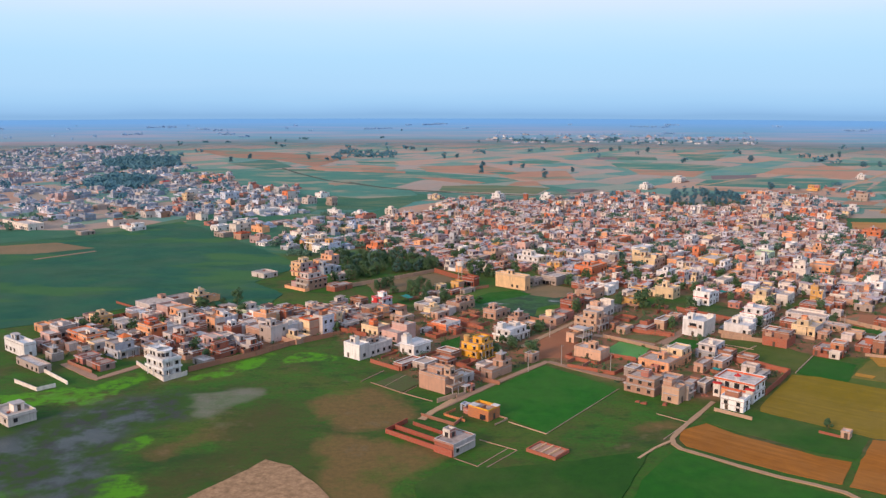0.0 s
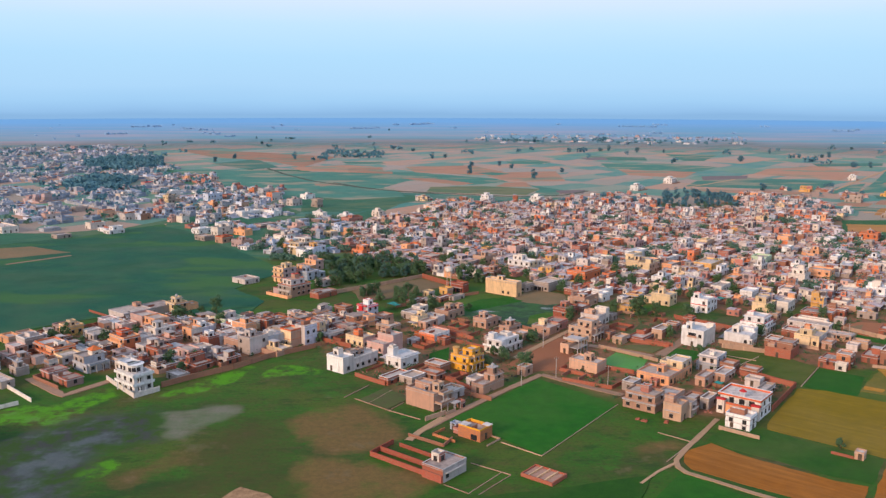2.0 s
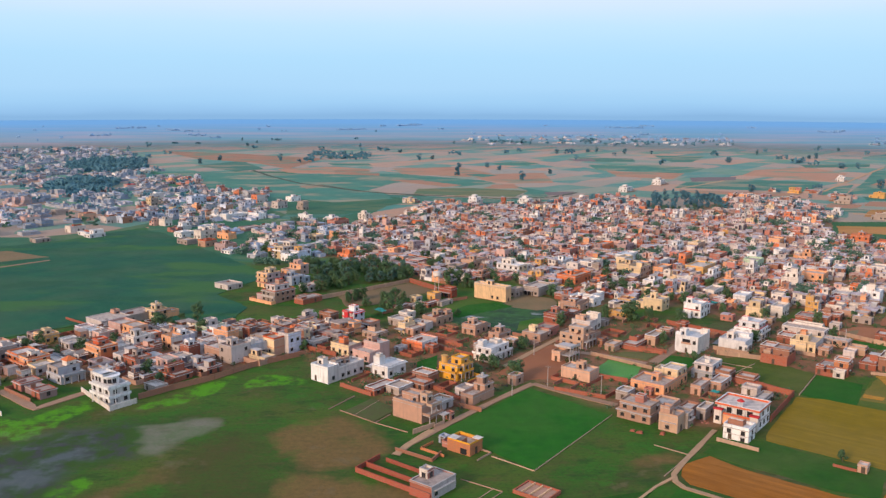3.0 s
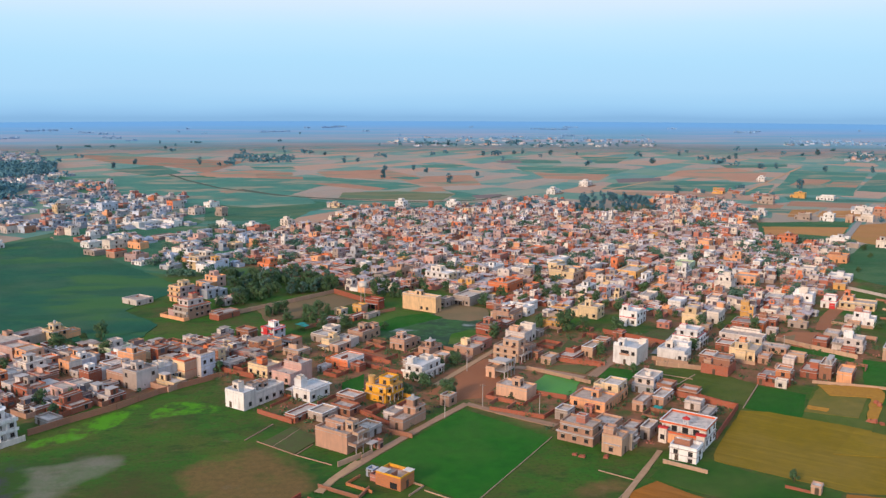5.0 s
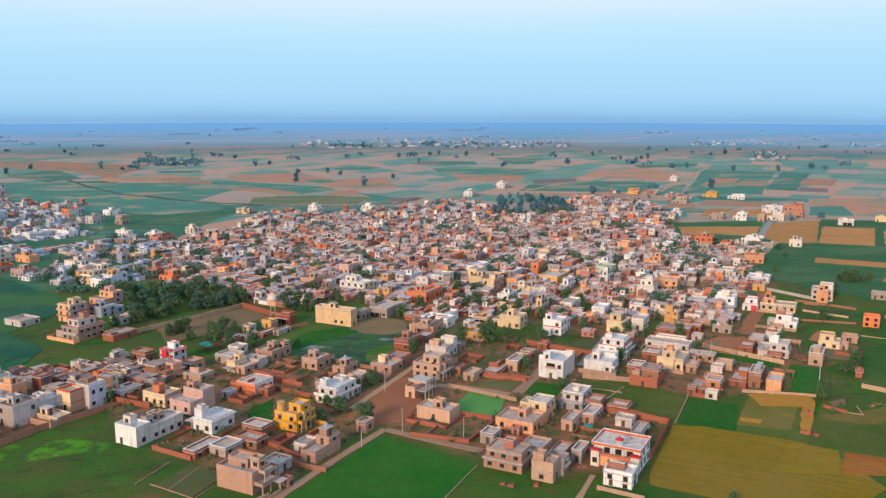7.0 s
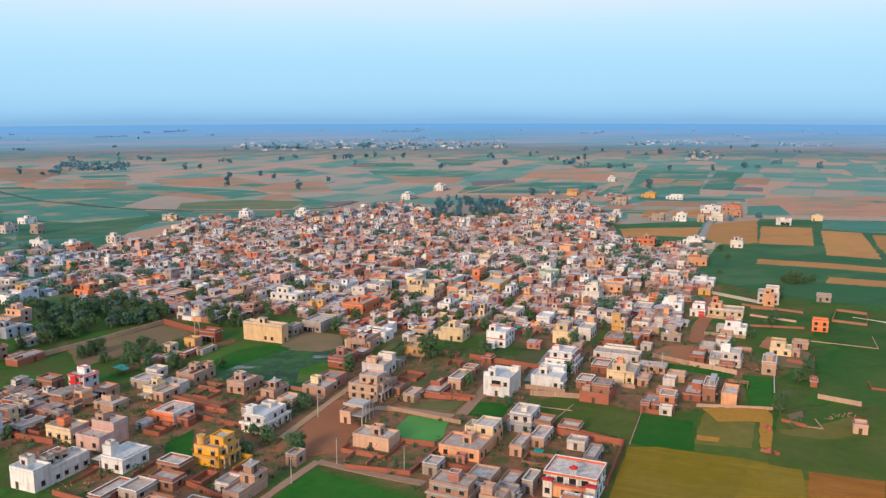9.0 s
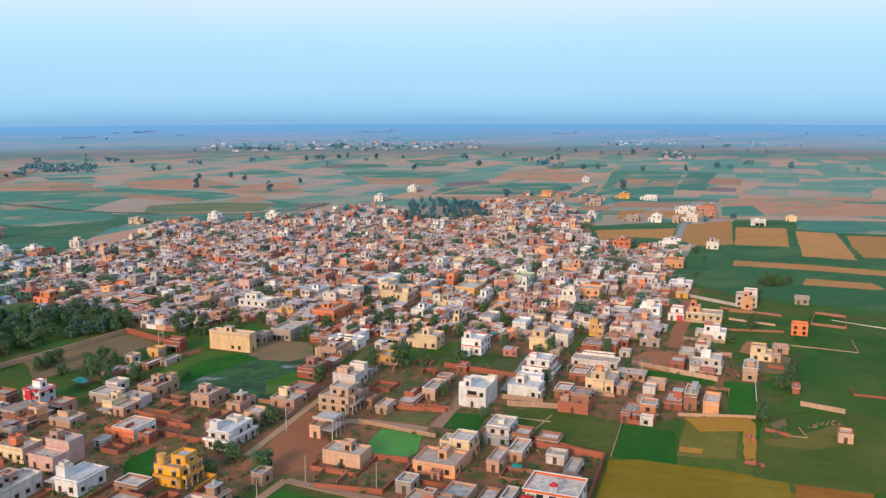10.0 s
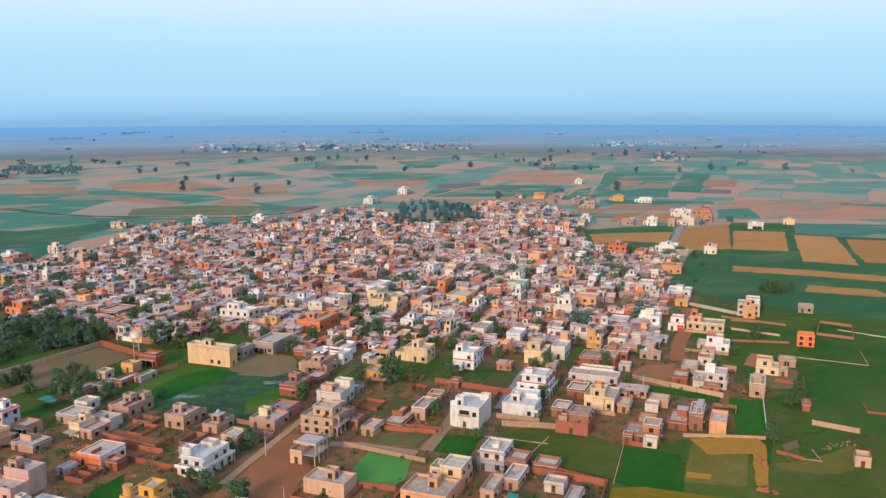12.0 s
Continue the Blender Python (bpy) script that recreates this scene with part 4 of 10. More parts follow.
    grass = mixed(nt, span(nt, dry, 0.54, 0.64, 0, 0.5), grass, (0.105, 0.118, 0.030))
    grass = mixed(nt, span(nt, tuft, 0.52, 0.64, 0, 0.6), grass, (0.014, 0.055, 0.010))
    n4 = noise_of(nt, 0.11, 5.0, None, 0.7)
    dust = mixed(nt, span(nt, n2, 0.3, 0.7), (0.33, 0.145, 0.075), (0.215, 0.10, 0.055))
    dust = mixed(nt, span(nt, n4, 0.47, 0.60, 0, 0.85), dust, (0.062, 0.105, 0.026))
    dust = mixed(nt, span(nt, n4, 0.30, 0.40, 0.6, 0), dust, (0.10, 0.085, 0.06))
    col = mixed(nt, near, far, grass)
    col = mixed(nt, town, col, dust)
    col = mixed(nt, math_node(nt, "MULTIPLY", cover.outputs["Alpha"], 0.55), col, mixed(nt, span(nt, n2, 0.3, 0.7), (0.062, 0.068, 0.018), (0.085, 0.056, 0.019)))
    n5 = noise_of(nt, 0.16, 6.0, None, 0.68)
    ragged = lambda mask, amount, lo, hi: span(nt, math_node(nt, "MULTIPLY_ADD", math_node(nt, "SUBTRACT", n5, 0.5), amount, mask), lo, hi)
    col = mixed(nt, math_node(nt, "MULTIPLY", ragged(math_node(nt, "MULTIPLY_ADD", math_node(nt, "SUBTRACT", n1, 0.5), 1.8, brown), 1.3, 0.25, 0.95), 0.85), col, mixed(nt, span(nt, n2, 0.3, 0.7), (0.235, 0.130, 0.045), (0.15, 0.095, 0.032)))
    col = mixed(nt, math_node(nt, "MULTIPLY", ragged(weed, 0.9, 0.25, 0.55), span(nt, n5, 0.40, 0.56)), col, (0.082, 0.285, 0.008))
    mud = mixed(nt, span(nt, n5, 0.40, 0.54), (0.056, 0.060, 0.058), (0.036, 0.080, 0.015))
    mud = mixed(nt, span(nt, n1, 0.50, 0.62), mud, (0.050, 0.064, 0.060))
    col = mixed(nt, wet, col, mud)
    col = mixed(nt, math_node(nt, "MULTIPLY", ragged(math_node(nt, "MULTIPLY_ADD", math_node(nt, "SUBTRACT", n1, 0.5), 2.0, silt), 1.2, 0.25, 0.85), span(nt, n5, 0.35, 0.66, 0.9, 0.4)), col, (0.205, 0.195, 0.140))
    col = mixed(nt, span(nt, n3, 0.42, 0.72, 0, 0.35), col, (0.045, 0.048, 0.022))
    nt.links.new(col, b.inputs["Base Color"])
    nt.links.new(span(nt, math_node(nt, "MULTIPLY", wet, span(nt, n1, 0.46, 0.60)), 0, 1, 0.95, 0.34), b.inputs["Roughness"])
    b.inputs["Specular IOR Level"].default_value = 0.15
    haze_sheen(b, 0.2)
    # far ground gets more of the blue sheen, in place of haze
    nt.links.new(span(nt, near, 0, 1, 0.15, 0.02), b.inputs["Sheen Weight"])
    bump(nt, b, n3, 0.4, 0.12)
    return m


def poly_mask(poly, X, Y):
    hit = np.zeros(X.shape, bool)
    j = len(poly) - 1
    for i in range(len(poly)):
        (xi, yi), (xj, yj) = poly[i], poly[j]
        if yi != yj:
            hit ^= ((yi > Y) != (yj > Y)) & (X < (xj - xi) * (Y - yi) / (yj - yi) + xi)
        j = i
    return hit.astype(float)


def blurred(a, n):
    for _ in range(n):
        p = np.pad(a, 1, mode="edge")
        a = (p[1:-1, 1:-1] * 2 + p[:-2, 1:-1] + p[2:, 1:-1] + p[1:-1, :-2] + p[1:-1, 2:]) / 6
    return a


def build_ground():
    x0, x1, y0, y1, step, R = -420, 420, 120, 1020, 3, 4960
    xs, ys = np.arange(x0, x1 + 1, step), np.arange(y0, y1 + 1, step)
    X, Y = np.meshgrid(xs.astype(float), ys.astype(float))
    wob = lambda s, k: np.array([[noise.noise((x * s, y * s, k)) for x in xs] for y in ys])
    jx, jy = wob(0.06, 1.0) * 7, wob(0.06, 5.0) * 7
    J, K = X + jx, Y + jy
    masks = {}
    for key, polys, soft in (("wet", [WET], 3), ("brown", [SOIL_A, SOIL_B, SOIL_C, SOIL_D, SOIL_E, SOIL_F], 2), ("weed", [WEED_A, WEED_B, WEED_C, WEED_D, WEED_E, WEED_F], 1),
                             ("silt", [SILT], 1), ("dusky", [DUSKY], 4), ("town", [CORE, FRONT, SETTLED], 2)):
        m = np.zeros(X.shape)
        for p in polys:
            m = np.maximum(m, poly_mask(p, J, K))
        if key == "brown":
            m = m * np.where(X < -60, 0.45, 1.0)
        masks[key] = blurred(m, soft)
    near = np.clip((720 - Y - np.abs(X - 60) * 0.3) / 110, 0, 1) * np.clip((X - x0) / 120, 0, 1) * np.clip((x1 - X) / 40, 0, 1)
    Z = wob(0.03, 9.0) * 0.10 - 0.05
    edge = np.minimum(np.minimum(X - x0, x1 - X), np.minimum(Y - y0, y1 - Y))
    Z *= np.clip(edge / 40, 0, 1)
    ny, nx = X.shape
    verts = np.stack([X.ravel(), Y.ravel(), Z.ravel()], 1).tolist()
    faces = [(j * nx + i, j * nx + i + 1, (j + 1) * nx + i + 1, (j + 1) * nx + i) for j in range(ny - 1) for i in range(nx - 1)]
    n = len(verts)
    ring = 64
    verts += [[R * math.cos(2 * math.pi * i / ring), R * math.sin(2 * math.pi * i / ring), 0] for i in range(ring)]
    # fan the outer ring to the inner edge
    inner = [i for i in range(nx)] + [j * nx + nx - 1 for j in range(1, ny)] + [(ny - 1) * nx + i for i in range(nx - 2, -1, -1)] + [j * nx for j in range(ny - 2, 0, -1)]
    mid = ((x0 + x1) / 2, (y0 + y1) / 2)
    at = lambda k: math.atan2(verts[k][1] - mid[1], verts[k][0] - mid[0]) % (2 * math.pi)
    inner.sort(key=at)
    outer = sorted(range(n, n + ring), key=at)
    i = j = 0
    while i < len(inner) or j < len(outer):
        a, b2 = inner[i % len(inner)], outer[j % len(outer)]
        na = at(inner[i % len(inner)]) + (2 * math.pi if i >= len(inner) else 0)
        nb = at(outer[j % len(outer)]) + (2 * math.pi if j >= len(outer) else 0)
        if j >= len(outer) or (i < len(inner) and na <= nb):
            faces.append((a, b2, inner[(i + 1) % len(inner)]))
            i += 1
        else:
            faces.append((b2, outer[(j + 1) % len(outer)], a))
            j += 1
    me = bpy.data.meshes.new("ground")
    me.from_pydata(verts, [], faces)
    flat = [0.0] * (4 * ring)
    for name, keys in (("cover", ("wet", "brown", "weed")), ("soil", ("silt", "town", None))):
        at_ = me.color_attributes.new(name, "FLOAT_COLOR", "POINT")
        data = np.stack([masks[k].ravel() if k else near.ravel() for k in keys] + [masks["dusky"].ravel()], 1)
        at_.data.foreach_set("color", np.concatenate([data.ravel(), flat]))
    me.materials.append(ground_material())
    me.update()
    bm = bmesh.new()
    bm.from_mesh(me)
    bmesh.ops.recalc_face_normals(bm, faces=bm.faces[:])
    if sum(f.normal.z for f in bm.faces) < 0:
        bmesh.ops.reverse_faces(bm, faces=bm.faces[:])
    bm.to_mesh(me)
    bm.free()
    me.polygons.foreach_set("use_smooth", [True] * len(me.polygons))
    return tagged(new("ground", me), "flat farmland of green and brown plots", "ground", kind="structure")


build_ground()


def hazed_plain_material():
    """Far plain with blue haze painted into its colour, deeper with distance."""
    m, nt, b = shader("hazed_plain")
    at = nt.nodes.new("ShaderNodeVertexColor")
    at.layer_name = "haze_amount"
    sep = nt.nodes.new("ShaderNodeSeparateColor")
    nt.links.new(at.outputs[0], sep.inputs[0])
    haze_amount = sep.outputs[0]
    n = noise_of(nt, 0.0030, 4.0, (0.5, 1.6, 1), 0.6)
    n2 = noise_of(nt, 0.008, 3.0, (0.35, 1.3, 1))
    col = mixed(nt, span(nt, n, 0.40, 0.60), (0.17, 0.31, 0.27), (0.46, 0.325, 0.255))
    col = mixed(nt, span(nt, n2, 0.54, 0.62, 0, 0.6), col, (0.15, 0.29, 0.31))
    col = mixed(nt, haze_amount, col, (0.20, 0.445, 0.695))
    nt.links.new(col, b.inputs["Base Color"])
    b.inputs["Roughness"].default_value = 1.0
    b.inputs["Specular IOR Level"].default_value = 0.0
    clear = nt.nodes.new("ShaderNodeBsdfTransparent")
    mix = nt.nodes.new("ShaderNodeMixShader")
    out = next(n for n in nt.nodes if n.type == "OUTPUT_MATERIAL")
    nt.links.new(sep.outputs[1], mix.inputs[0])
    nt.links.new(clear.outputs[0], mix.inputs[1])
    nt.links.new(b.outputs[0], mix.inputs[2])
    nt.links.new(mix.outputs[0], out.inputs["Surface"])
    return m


def hazed_plain(r0, r1, z):
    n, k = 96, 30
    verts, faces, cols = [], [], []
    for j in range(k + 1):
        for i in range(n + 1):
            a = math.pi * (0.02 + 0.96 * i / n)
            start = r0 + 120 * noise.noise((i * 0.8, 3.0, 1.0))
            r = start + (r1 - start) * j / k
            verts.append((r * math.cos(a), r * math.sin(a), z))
            # red: painted haze, growing with distance; green: fade-in at the near edge
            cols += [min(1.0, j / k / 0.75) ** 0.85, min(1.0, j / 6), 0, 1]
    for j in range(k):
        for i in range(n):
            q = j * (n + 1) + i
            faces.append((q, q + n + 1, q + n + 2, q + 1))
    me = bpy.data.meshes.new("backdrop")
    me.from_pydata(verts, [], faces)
    me.color_attributes.new("haze_amount", "FLOAT_COLOR", "POINT").data.foreach_set("color", cols)
    me.materials.append(hazed_plain_material())
    return tagged(new("backdrop", me), "far plain under the horizon with painted blue haze", "backdrop", kind="structure")


hazed_plain(1800, 4955, 0.6)

# plots, lanes and walls
field([(33.1, 257.9), (64.8, 300.3), (41.2, 328.7), (7.6, 288.8)], "wheat_green")
field([(135.6, 317.0), (145.0, 314.3), (163.4, 300.1), (173.3, 291.1), (171.6, 261.9), (150.5, 250.3), (135.8, 254.3), (123.6, 265.1), (108.8, 278.0), (112.4, 285.1)], "mustard")
field([(135.3, 252.9), (149.2, 248.1), (148.6, 224.3), (128.3, 210.6), (112.5, 220.0), (124.1, 237.6)], "stubble")
field([(85.8, 269.0), (95.7, 279.6), (109.4, 276.9), (115.9, 269.1), (125.6, 259.4), (134.1, 253.4), (122.9, 237.6), (113.7, 242.4), (106.1, 249.3), (94.1, 260.2)], "wheat_dark")
field([(77.3, 260.6), (86.9, 266.5), (93.3, 257.9), (103.9, 248.0), (112.8, 240.4), (120.5, 236.4), (111.1, 221.4), (104.5, 224.9), (98.8, 228.6), (86.5, 237.9), (75.1, 247.9), (74.3, 253.2)], "stubble")
field([(154.6, 341.5), (166.8, 330.0), (151.9, 305.6), (138.6, 320.0)], "wheat_green")
field([(119.2, 363.0), (140.8, 367.9), (154.1, 342.2), (139.0, 321.6), (119.8, 344.9)], "olive")
field([(102.9, 370.6), (116.1, 363.3), (106.3, 350.3), (94.4, 359.2)], "wheat_green")
field([(78.0, 363.4), (88.8, 353.1), (83.3, 340.6), (77.0, 336.3), (66.3, 345.6)], "algae")
field([(30.2, 346.0), (35.0, 354.2), (40.9, 360.9), (54.0, 385.2), (60.7, 384.9), (62.0, 373.7), (59.1, 356.2), (50.5, 340.0), (39.5, 337.6)], "soil_red")
field([(176.9, 339.5), (197.6, 334.4), (196.3, 327.7), (177.7, 303.7), (174.8, 305.5), (188.1, 323.7), (174.8, 327.4)], "straw")
field([(161.4, 319.0), (166.8, 314.9), (164.6, 312.4), (159.5, 315.8)], "straw")
field([(173.5, 336.7), (186.8, 322.3), (174.5, 305.6), (177.3, 303.1), (167.1, 291.6), (160.8, 295.2), (151.8, 305.7)], "olive")
field([(213.2, 368.2), (222.9, 361.5), (201.8, 334.6), (194.8, 338.6)], "wheat_green")
field([(189.5, 395.6), (211.4, 370.1), (207.0, 365.1), (186.5, 388.6)], "wheat_green")
field([(223.1, 359.5), (271.9, 386.6), (289.4, 380.5), (266.3, 344.4), (239.7, 318.7), (231.8, 326.8)], "wheat_dark")
field([(327.5, 448.1), (327.8, 403.6), (328.9, 366.7), (291.9, 335.5), (271.4, 349.2), (279.6, 408.8)], "wheat_dark")
field([(-402.5, 1307.4), (-194.7, 1310.0), (-15.3, 954.7), (-65.7, 730.6), (-72.6, 602.1), (-103.2, 579.1), (-125.0, 590.2), (-207.5, 712.7), (-236.9, 924.5)], "wheat_west")
field([(512.6, 758.6), (634.1, 699.0), (700.0, 652.6), (330.6, 322.0), (361.5, 436.1), (329.6, 466.6), (314.5, 492.8), (305.3, 543.9), (381.2, 633.8)], "wheat_mid")
field([(366.3, 764.8), (455.7, 763.0), (389.7, 671.8), (366.9, 652.0), (329.8, 687.3)], "wheat_mid")
field([(560.2, 733.4), (683.4, 666.0), (615.8, 608.9), (537.9, 662.0), (521.1, 688.1)], "wheat_far")
field([(449.8, 742.2), (504.9, 753.3), (422.0, 640.5), (396.8, 638.7), (391.5, 665.4)], "stubble_tan")
field([(481.6, 716.3), (517.6, 696.3), (453.1, 616.0), (421.5, 638.0)], "stubble_tan")
field([(513.5, 680.6), (535.7, 659.5), (458.6, 556.3), (434.4, 580.7)], "stubble_tan")
field([(535.2, 647.0), (605.9, 600.5), (535.8, 524.6), (470.7, 563.2), (500.0, 604.6)], "stubble_tan")
field([(379.2, 582.3), (414.8, 554.7), (479.2, 486.0), (466.1, 475.2), (401.3, 539.5), (366.4, 567.8)], "stubble_tan")
field([(381.4, 517.0), (409.3, 493.6), (402.2, 476.9), (395.0, 479.4), (367.4, 503.4)], "stubble_tan")
field([(358.1, 739.6), (429.9, 727.7), (391.2, 677.1), (365.7, 698.2), (336.6, 690.7)], "stubble_tan")
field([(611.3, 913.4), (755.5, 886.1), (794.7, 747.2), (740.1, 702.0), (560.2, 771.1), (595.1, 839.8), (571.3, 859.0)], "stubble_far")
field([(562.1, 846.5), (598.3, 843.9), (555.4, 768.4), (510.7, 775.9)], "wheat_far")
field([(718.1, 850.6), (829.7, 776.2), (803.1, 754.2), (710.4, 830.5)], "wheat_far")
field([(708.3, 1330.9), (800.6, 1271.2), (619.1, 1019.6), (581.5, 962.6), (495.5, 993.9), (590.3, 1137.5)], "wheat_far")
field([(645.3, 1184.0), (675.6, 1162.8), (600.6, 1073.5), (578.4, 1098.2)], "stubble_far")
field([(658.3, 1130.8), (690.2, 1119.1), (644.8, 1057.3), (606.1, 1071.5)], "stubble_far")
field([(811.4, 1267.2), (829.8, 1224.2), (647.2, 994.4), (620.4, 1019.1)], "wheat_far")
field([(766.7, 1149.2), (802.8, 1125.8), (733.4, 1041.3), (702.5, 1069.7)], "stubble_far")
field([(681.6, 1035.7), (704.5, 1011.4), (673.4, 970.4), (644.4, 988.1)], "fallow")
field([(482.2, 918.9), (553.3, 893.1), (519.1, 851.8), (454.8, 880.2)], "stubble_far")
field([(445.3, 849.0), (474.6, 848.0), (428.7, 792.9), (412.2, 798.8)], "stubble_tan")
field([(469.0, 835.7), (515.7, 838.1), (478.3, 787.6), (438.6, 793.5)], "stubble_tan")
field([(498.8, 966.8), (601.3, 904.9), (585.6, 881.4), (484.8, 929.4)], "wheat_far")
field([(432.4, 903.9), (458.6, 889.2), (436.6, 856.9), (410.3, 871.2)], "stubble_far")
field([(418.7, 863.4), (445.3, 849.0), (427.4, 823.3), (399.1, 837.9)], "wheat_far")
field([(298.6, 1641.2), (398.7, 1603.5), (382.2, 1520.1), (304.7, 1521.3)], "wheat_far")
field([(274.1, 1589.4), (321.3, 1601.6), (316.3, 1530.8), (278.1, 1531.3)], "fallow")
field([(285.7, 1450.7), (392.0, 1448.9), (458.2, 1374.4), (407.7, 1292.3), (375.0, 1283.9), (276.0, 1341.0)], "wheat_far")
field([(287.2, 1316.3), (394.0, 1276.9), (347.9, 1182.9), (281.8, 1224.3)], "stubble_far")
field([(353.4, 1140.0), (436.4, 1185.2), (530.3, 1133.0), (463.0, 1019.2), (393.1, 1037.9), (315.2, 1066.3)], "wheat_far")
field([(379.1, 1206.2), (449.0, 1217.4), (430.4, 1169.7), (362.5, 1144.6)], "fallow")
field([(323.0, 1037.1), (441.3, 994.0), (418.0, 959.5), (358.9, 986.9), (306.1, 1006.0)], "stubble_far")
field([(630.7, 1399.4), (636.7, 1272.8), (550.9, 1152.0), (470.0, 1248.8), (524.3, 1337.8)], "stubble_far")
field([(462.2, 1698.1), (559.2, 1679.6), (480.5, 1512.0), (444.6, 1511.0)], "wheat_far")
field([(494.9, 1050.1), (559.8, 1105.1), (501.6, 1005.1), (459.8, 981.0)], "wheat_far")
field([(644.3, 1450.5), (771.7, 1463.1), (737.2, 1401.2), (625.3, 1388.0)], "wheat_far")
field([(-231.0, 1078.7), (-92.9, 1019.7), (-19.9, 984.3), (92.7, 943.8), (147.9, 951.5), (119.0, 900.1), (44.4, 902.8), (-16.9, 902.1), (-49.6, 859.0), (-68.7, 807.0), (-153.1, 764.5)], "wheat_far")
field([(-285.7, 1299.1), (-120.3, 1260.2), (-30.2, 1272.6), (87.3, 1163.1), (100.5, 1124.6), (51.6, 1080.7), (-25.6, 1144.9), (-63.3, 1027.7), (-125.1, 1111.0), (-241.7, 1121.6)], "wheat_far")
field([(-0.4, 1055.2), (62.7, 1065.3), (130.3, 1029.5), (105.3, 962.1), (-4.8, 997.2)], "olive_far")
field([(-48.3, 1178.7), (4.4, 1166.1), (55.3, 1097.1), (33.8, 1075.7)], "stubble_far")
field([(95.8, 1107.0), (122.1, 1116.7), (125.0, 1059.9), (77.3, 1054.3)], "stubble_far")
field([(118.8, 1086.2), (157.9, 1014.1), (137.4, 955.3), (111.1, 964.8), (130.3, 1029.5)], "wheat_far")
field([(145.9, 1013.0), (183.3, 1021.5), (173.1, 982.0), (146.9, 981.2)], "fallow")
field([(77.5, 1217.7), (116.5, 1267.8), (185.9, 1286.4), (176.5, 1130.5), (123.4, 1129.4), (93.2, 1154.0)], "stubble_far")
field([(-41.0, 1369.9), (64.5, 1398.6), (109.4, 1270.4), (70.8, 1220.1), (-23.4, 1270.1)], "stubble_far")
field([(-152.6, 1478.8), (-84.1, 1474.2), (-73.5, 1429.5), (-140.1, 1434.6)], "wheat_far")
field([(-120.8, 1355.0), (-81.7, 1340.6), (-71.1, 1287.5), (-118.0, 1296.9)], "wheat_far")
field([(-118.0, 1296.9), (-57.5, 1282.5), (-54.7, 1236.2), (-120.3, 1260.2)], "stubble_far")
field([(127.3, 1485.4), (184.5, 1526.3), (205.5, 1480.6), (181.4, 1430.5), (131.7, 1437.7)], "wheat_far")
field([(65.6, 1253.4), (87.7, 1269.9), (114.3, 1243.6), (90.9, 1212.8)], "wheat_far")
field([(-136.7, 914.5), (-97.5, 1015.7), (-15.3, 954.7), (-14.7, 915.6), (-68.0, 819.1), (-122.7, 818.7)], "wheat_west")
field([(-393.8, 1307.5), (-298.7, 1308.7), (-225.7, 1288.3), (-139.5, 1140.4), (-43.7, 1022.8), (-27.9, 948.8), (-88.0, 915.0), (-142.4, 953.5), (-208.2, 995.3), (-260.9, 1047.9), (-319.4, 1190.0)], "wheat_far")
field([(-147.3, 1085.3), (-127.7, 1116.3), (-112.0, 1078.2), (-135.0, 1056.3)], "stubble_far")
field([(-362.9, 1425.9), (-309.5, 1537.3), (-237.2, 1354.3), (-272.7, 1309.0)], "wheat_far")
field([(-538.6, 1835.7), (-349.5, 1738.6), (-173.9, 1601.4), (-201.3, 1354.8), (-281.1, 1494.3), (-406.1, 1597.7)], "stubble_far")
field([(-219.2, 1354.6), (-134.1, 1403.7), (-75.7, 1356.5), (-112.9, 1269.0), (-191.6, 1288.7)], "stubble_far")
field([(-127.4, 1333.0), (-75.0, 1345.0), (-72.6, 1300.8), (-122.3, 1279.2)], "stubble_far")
field([(-330.0, 625.1), (-312.2, 640.9), (-273.9, 674.9), (-230.1, 739.8), (-207.5, 712.7), (-119.7, 583.5), (-88.8, 538.4), (-110.3, 486.5), (-88.3, 457.1), (-91.0, 424.7), (-115.7, 430.7), (-160.4, 424.4), (-179.1, 407.0), (-193.7, 390.9), (-217.6, 375.9), (-247.6, 366.4), (-357.4, 536.9)], "wheat_teal")
field([(-400.8, 632.0), (-361.0, 690.0), (-300.0, 685.0), (-252.0, 715.0), (-228.0, 775.0), (-226.0, 741.0), (-268.0, 672.0), (-308.0, 638.0), (-335.0, 618.0)], "wheat_west")
field([(-341.6, 600.5), (-288.0, 625.3), (-248.8, 601.1), (-282.5, 578.1), (-326.7, 573.5)], "bare")
field([(-232.8, 765.4), (-154.0, 873.5), (-122.7, 818.7), (-131.1, 740.6), (-177.3, 687.6), (-219.1, 719.3)], "wheat_west")
field([(-43.9, 480.8), (-5.4, 514.3), (8.6, 494.3), (-15.7, 465.0), (-36.4, 455.2)], "bare")
field([(7.6, 433.2), (19.7, 449.6), (46.9, 465.2), (68.3, 445.6), (64.3, 414.8), (56.3, 402.0), (40.8, 392.2), (32.7, 415.6), (19.1, 420.4)], "marsh")
field([(8.4, 445.7), (14.4, 462.7), (22.7, 475.3), (32.5, 471.9), (44.9, 459.6), (43.2, 452.6), (28.0, 442.3), (15.9, 438.5)], "lush")
field([(45.1, 461.9), (55.5, 486.2), (72.6, 471.3), (71.9, 452.5), (59.9, 446.8), (47.7, 454.0)], "bare")
field([(48.9, 425.1), (57.9, 431.8), (65.9, 429.0), (64.4, 419.7), (52.9, 408.4), (45.2, 408.2)], "lush")
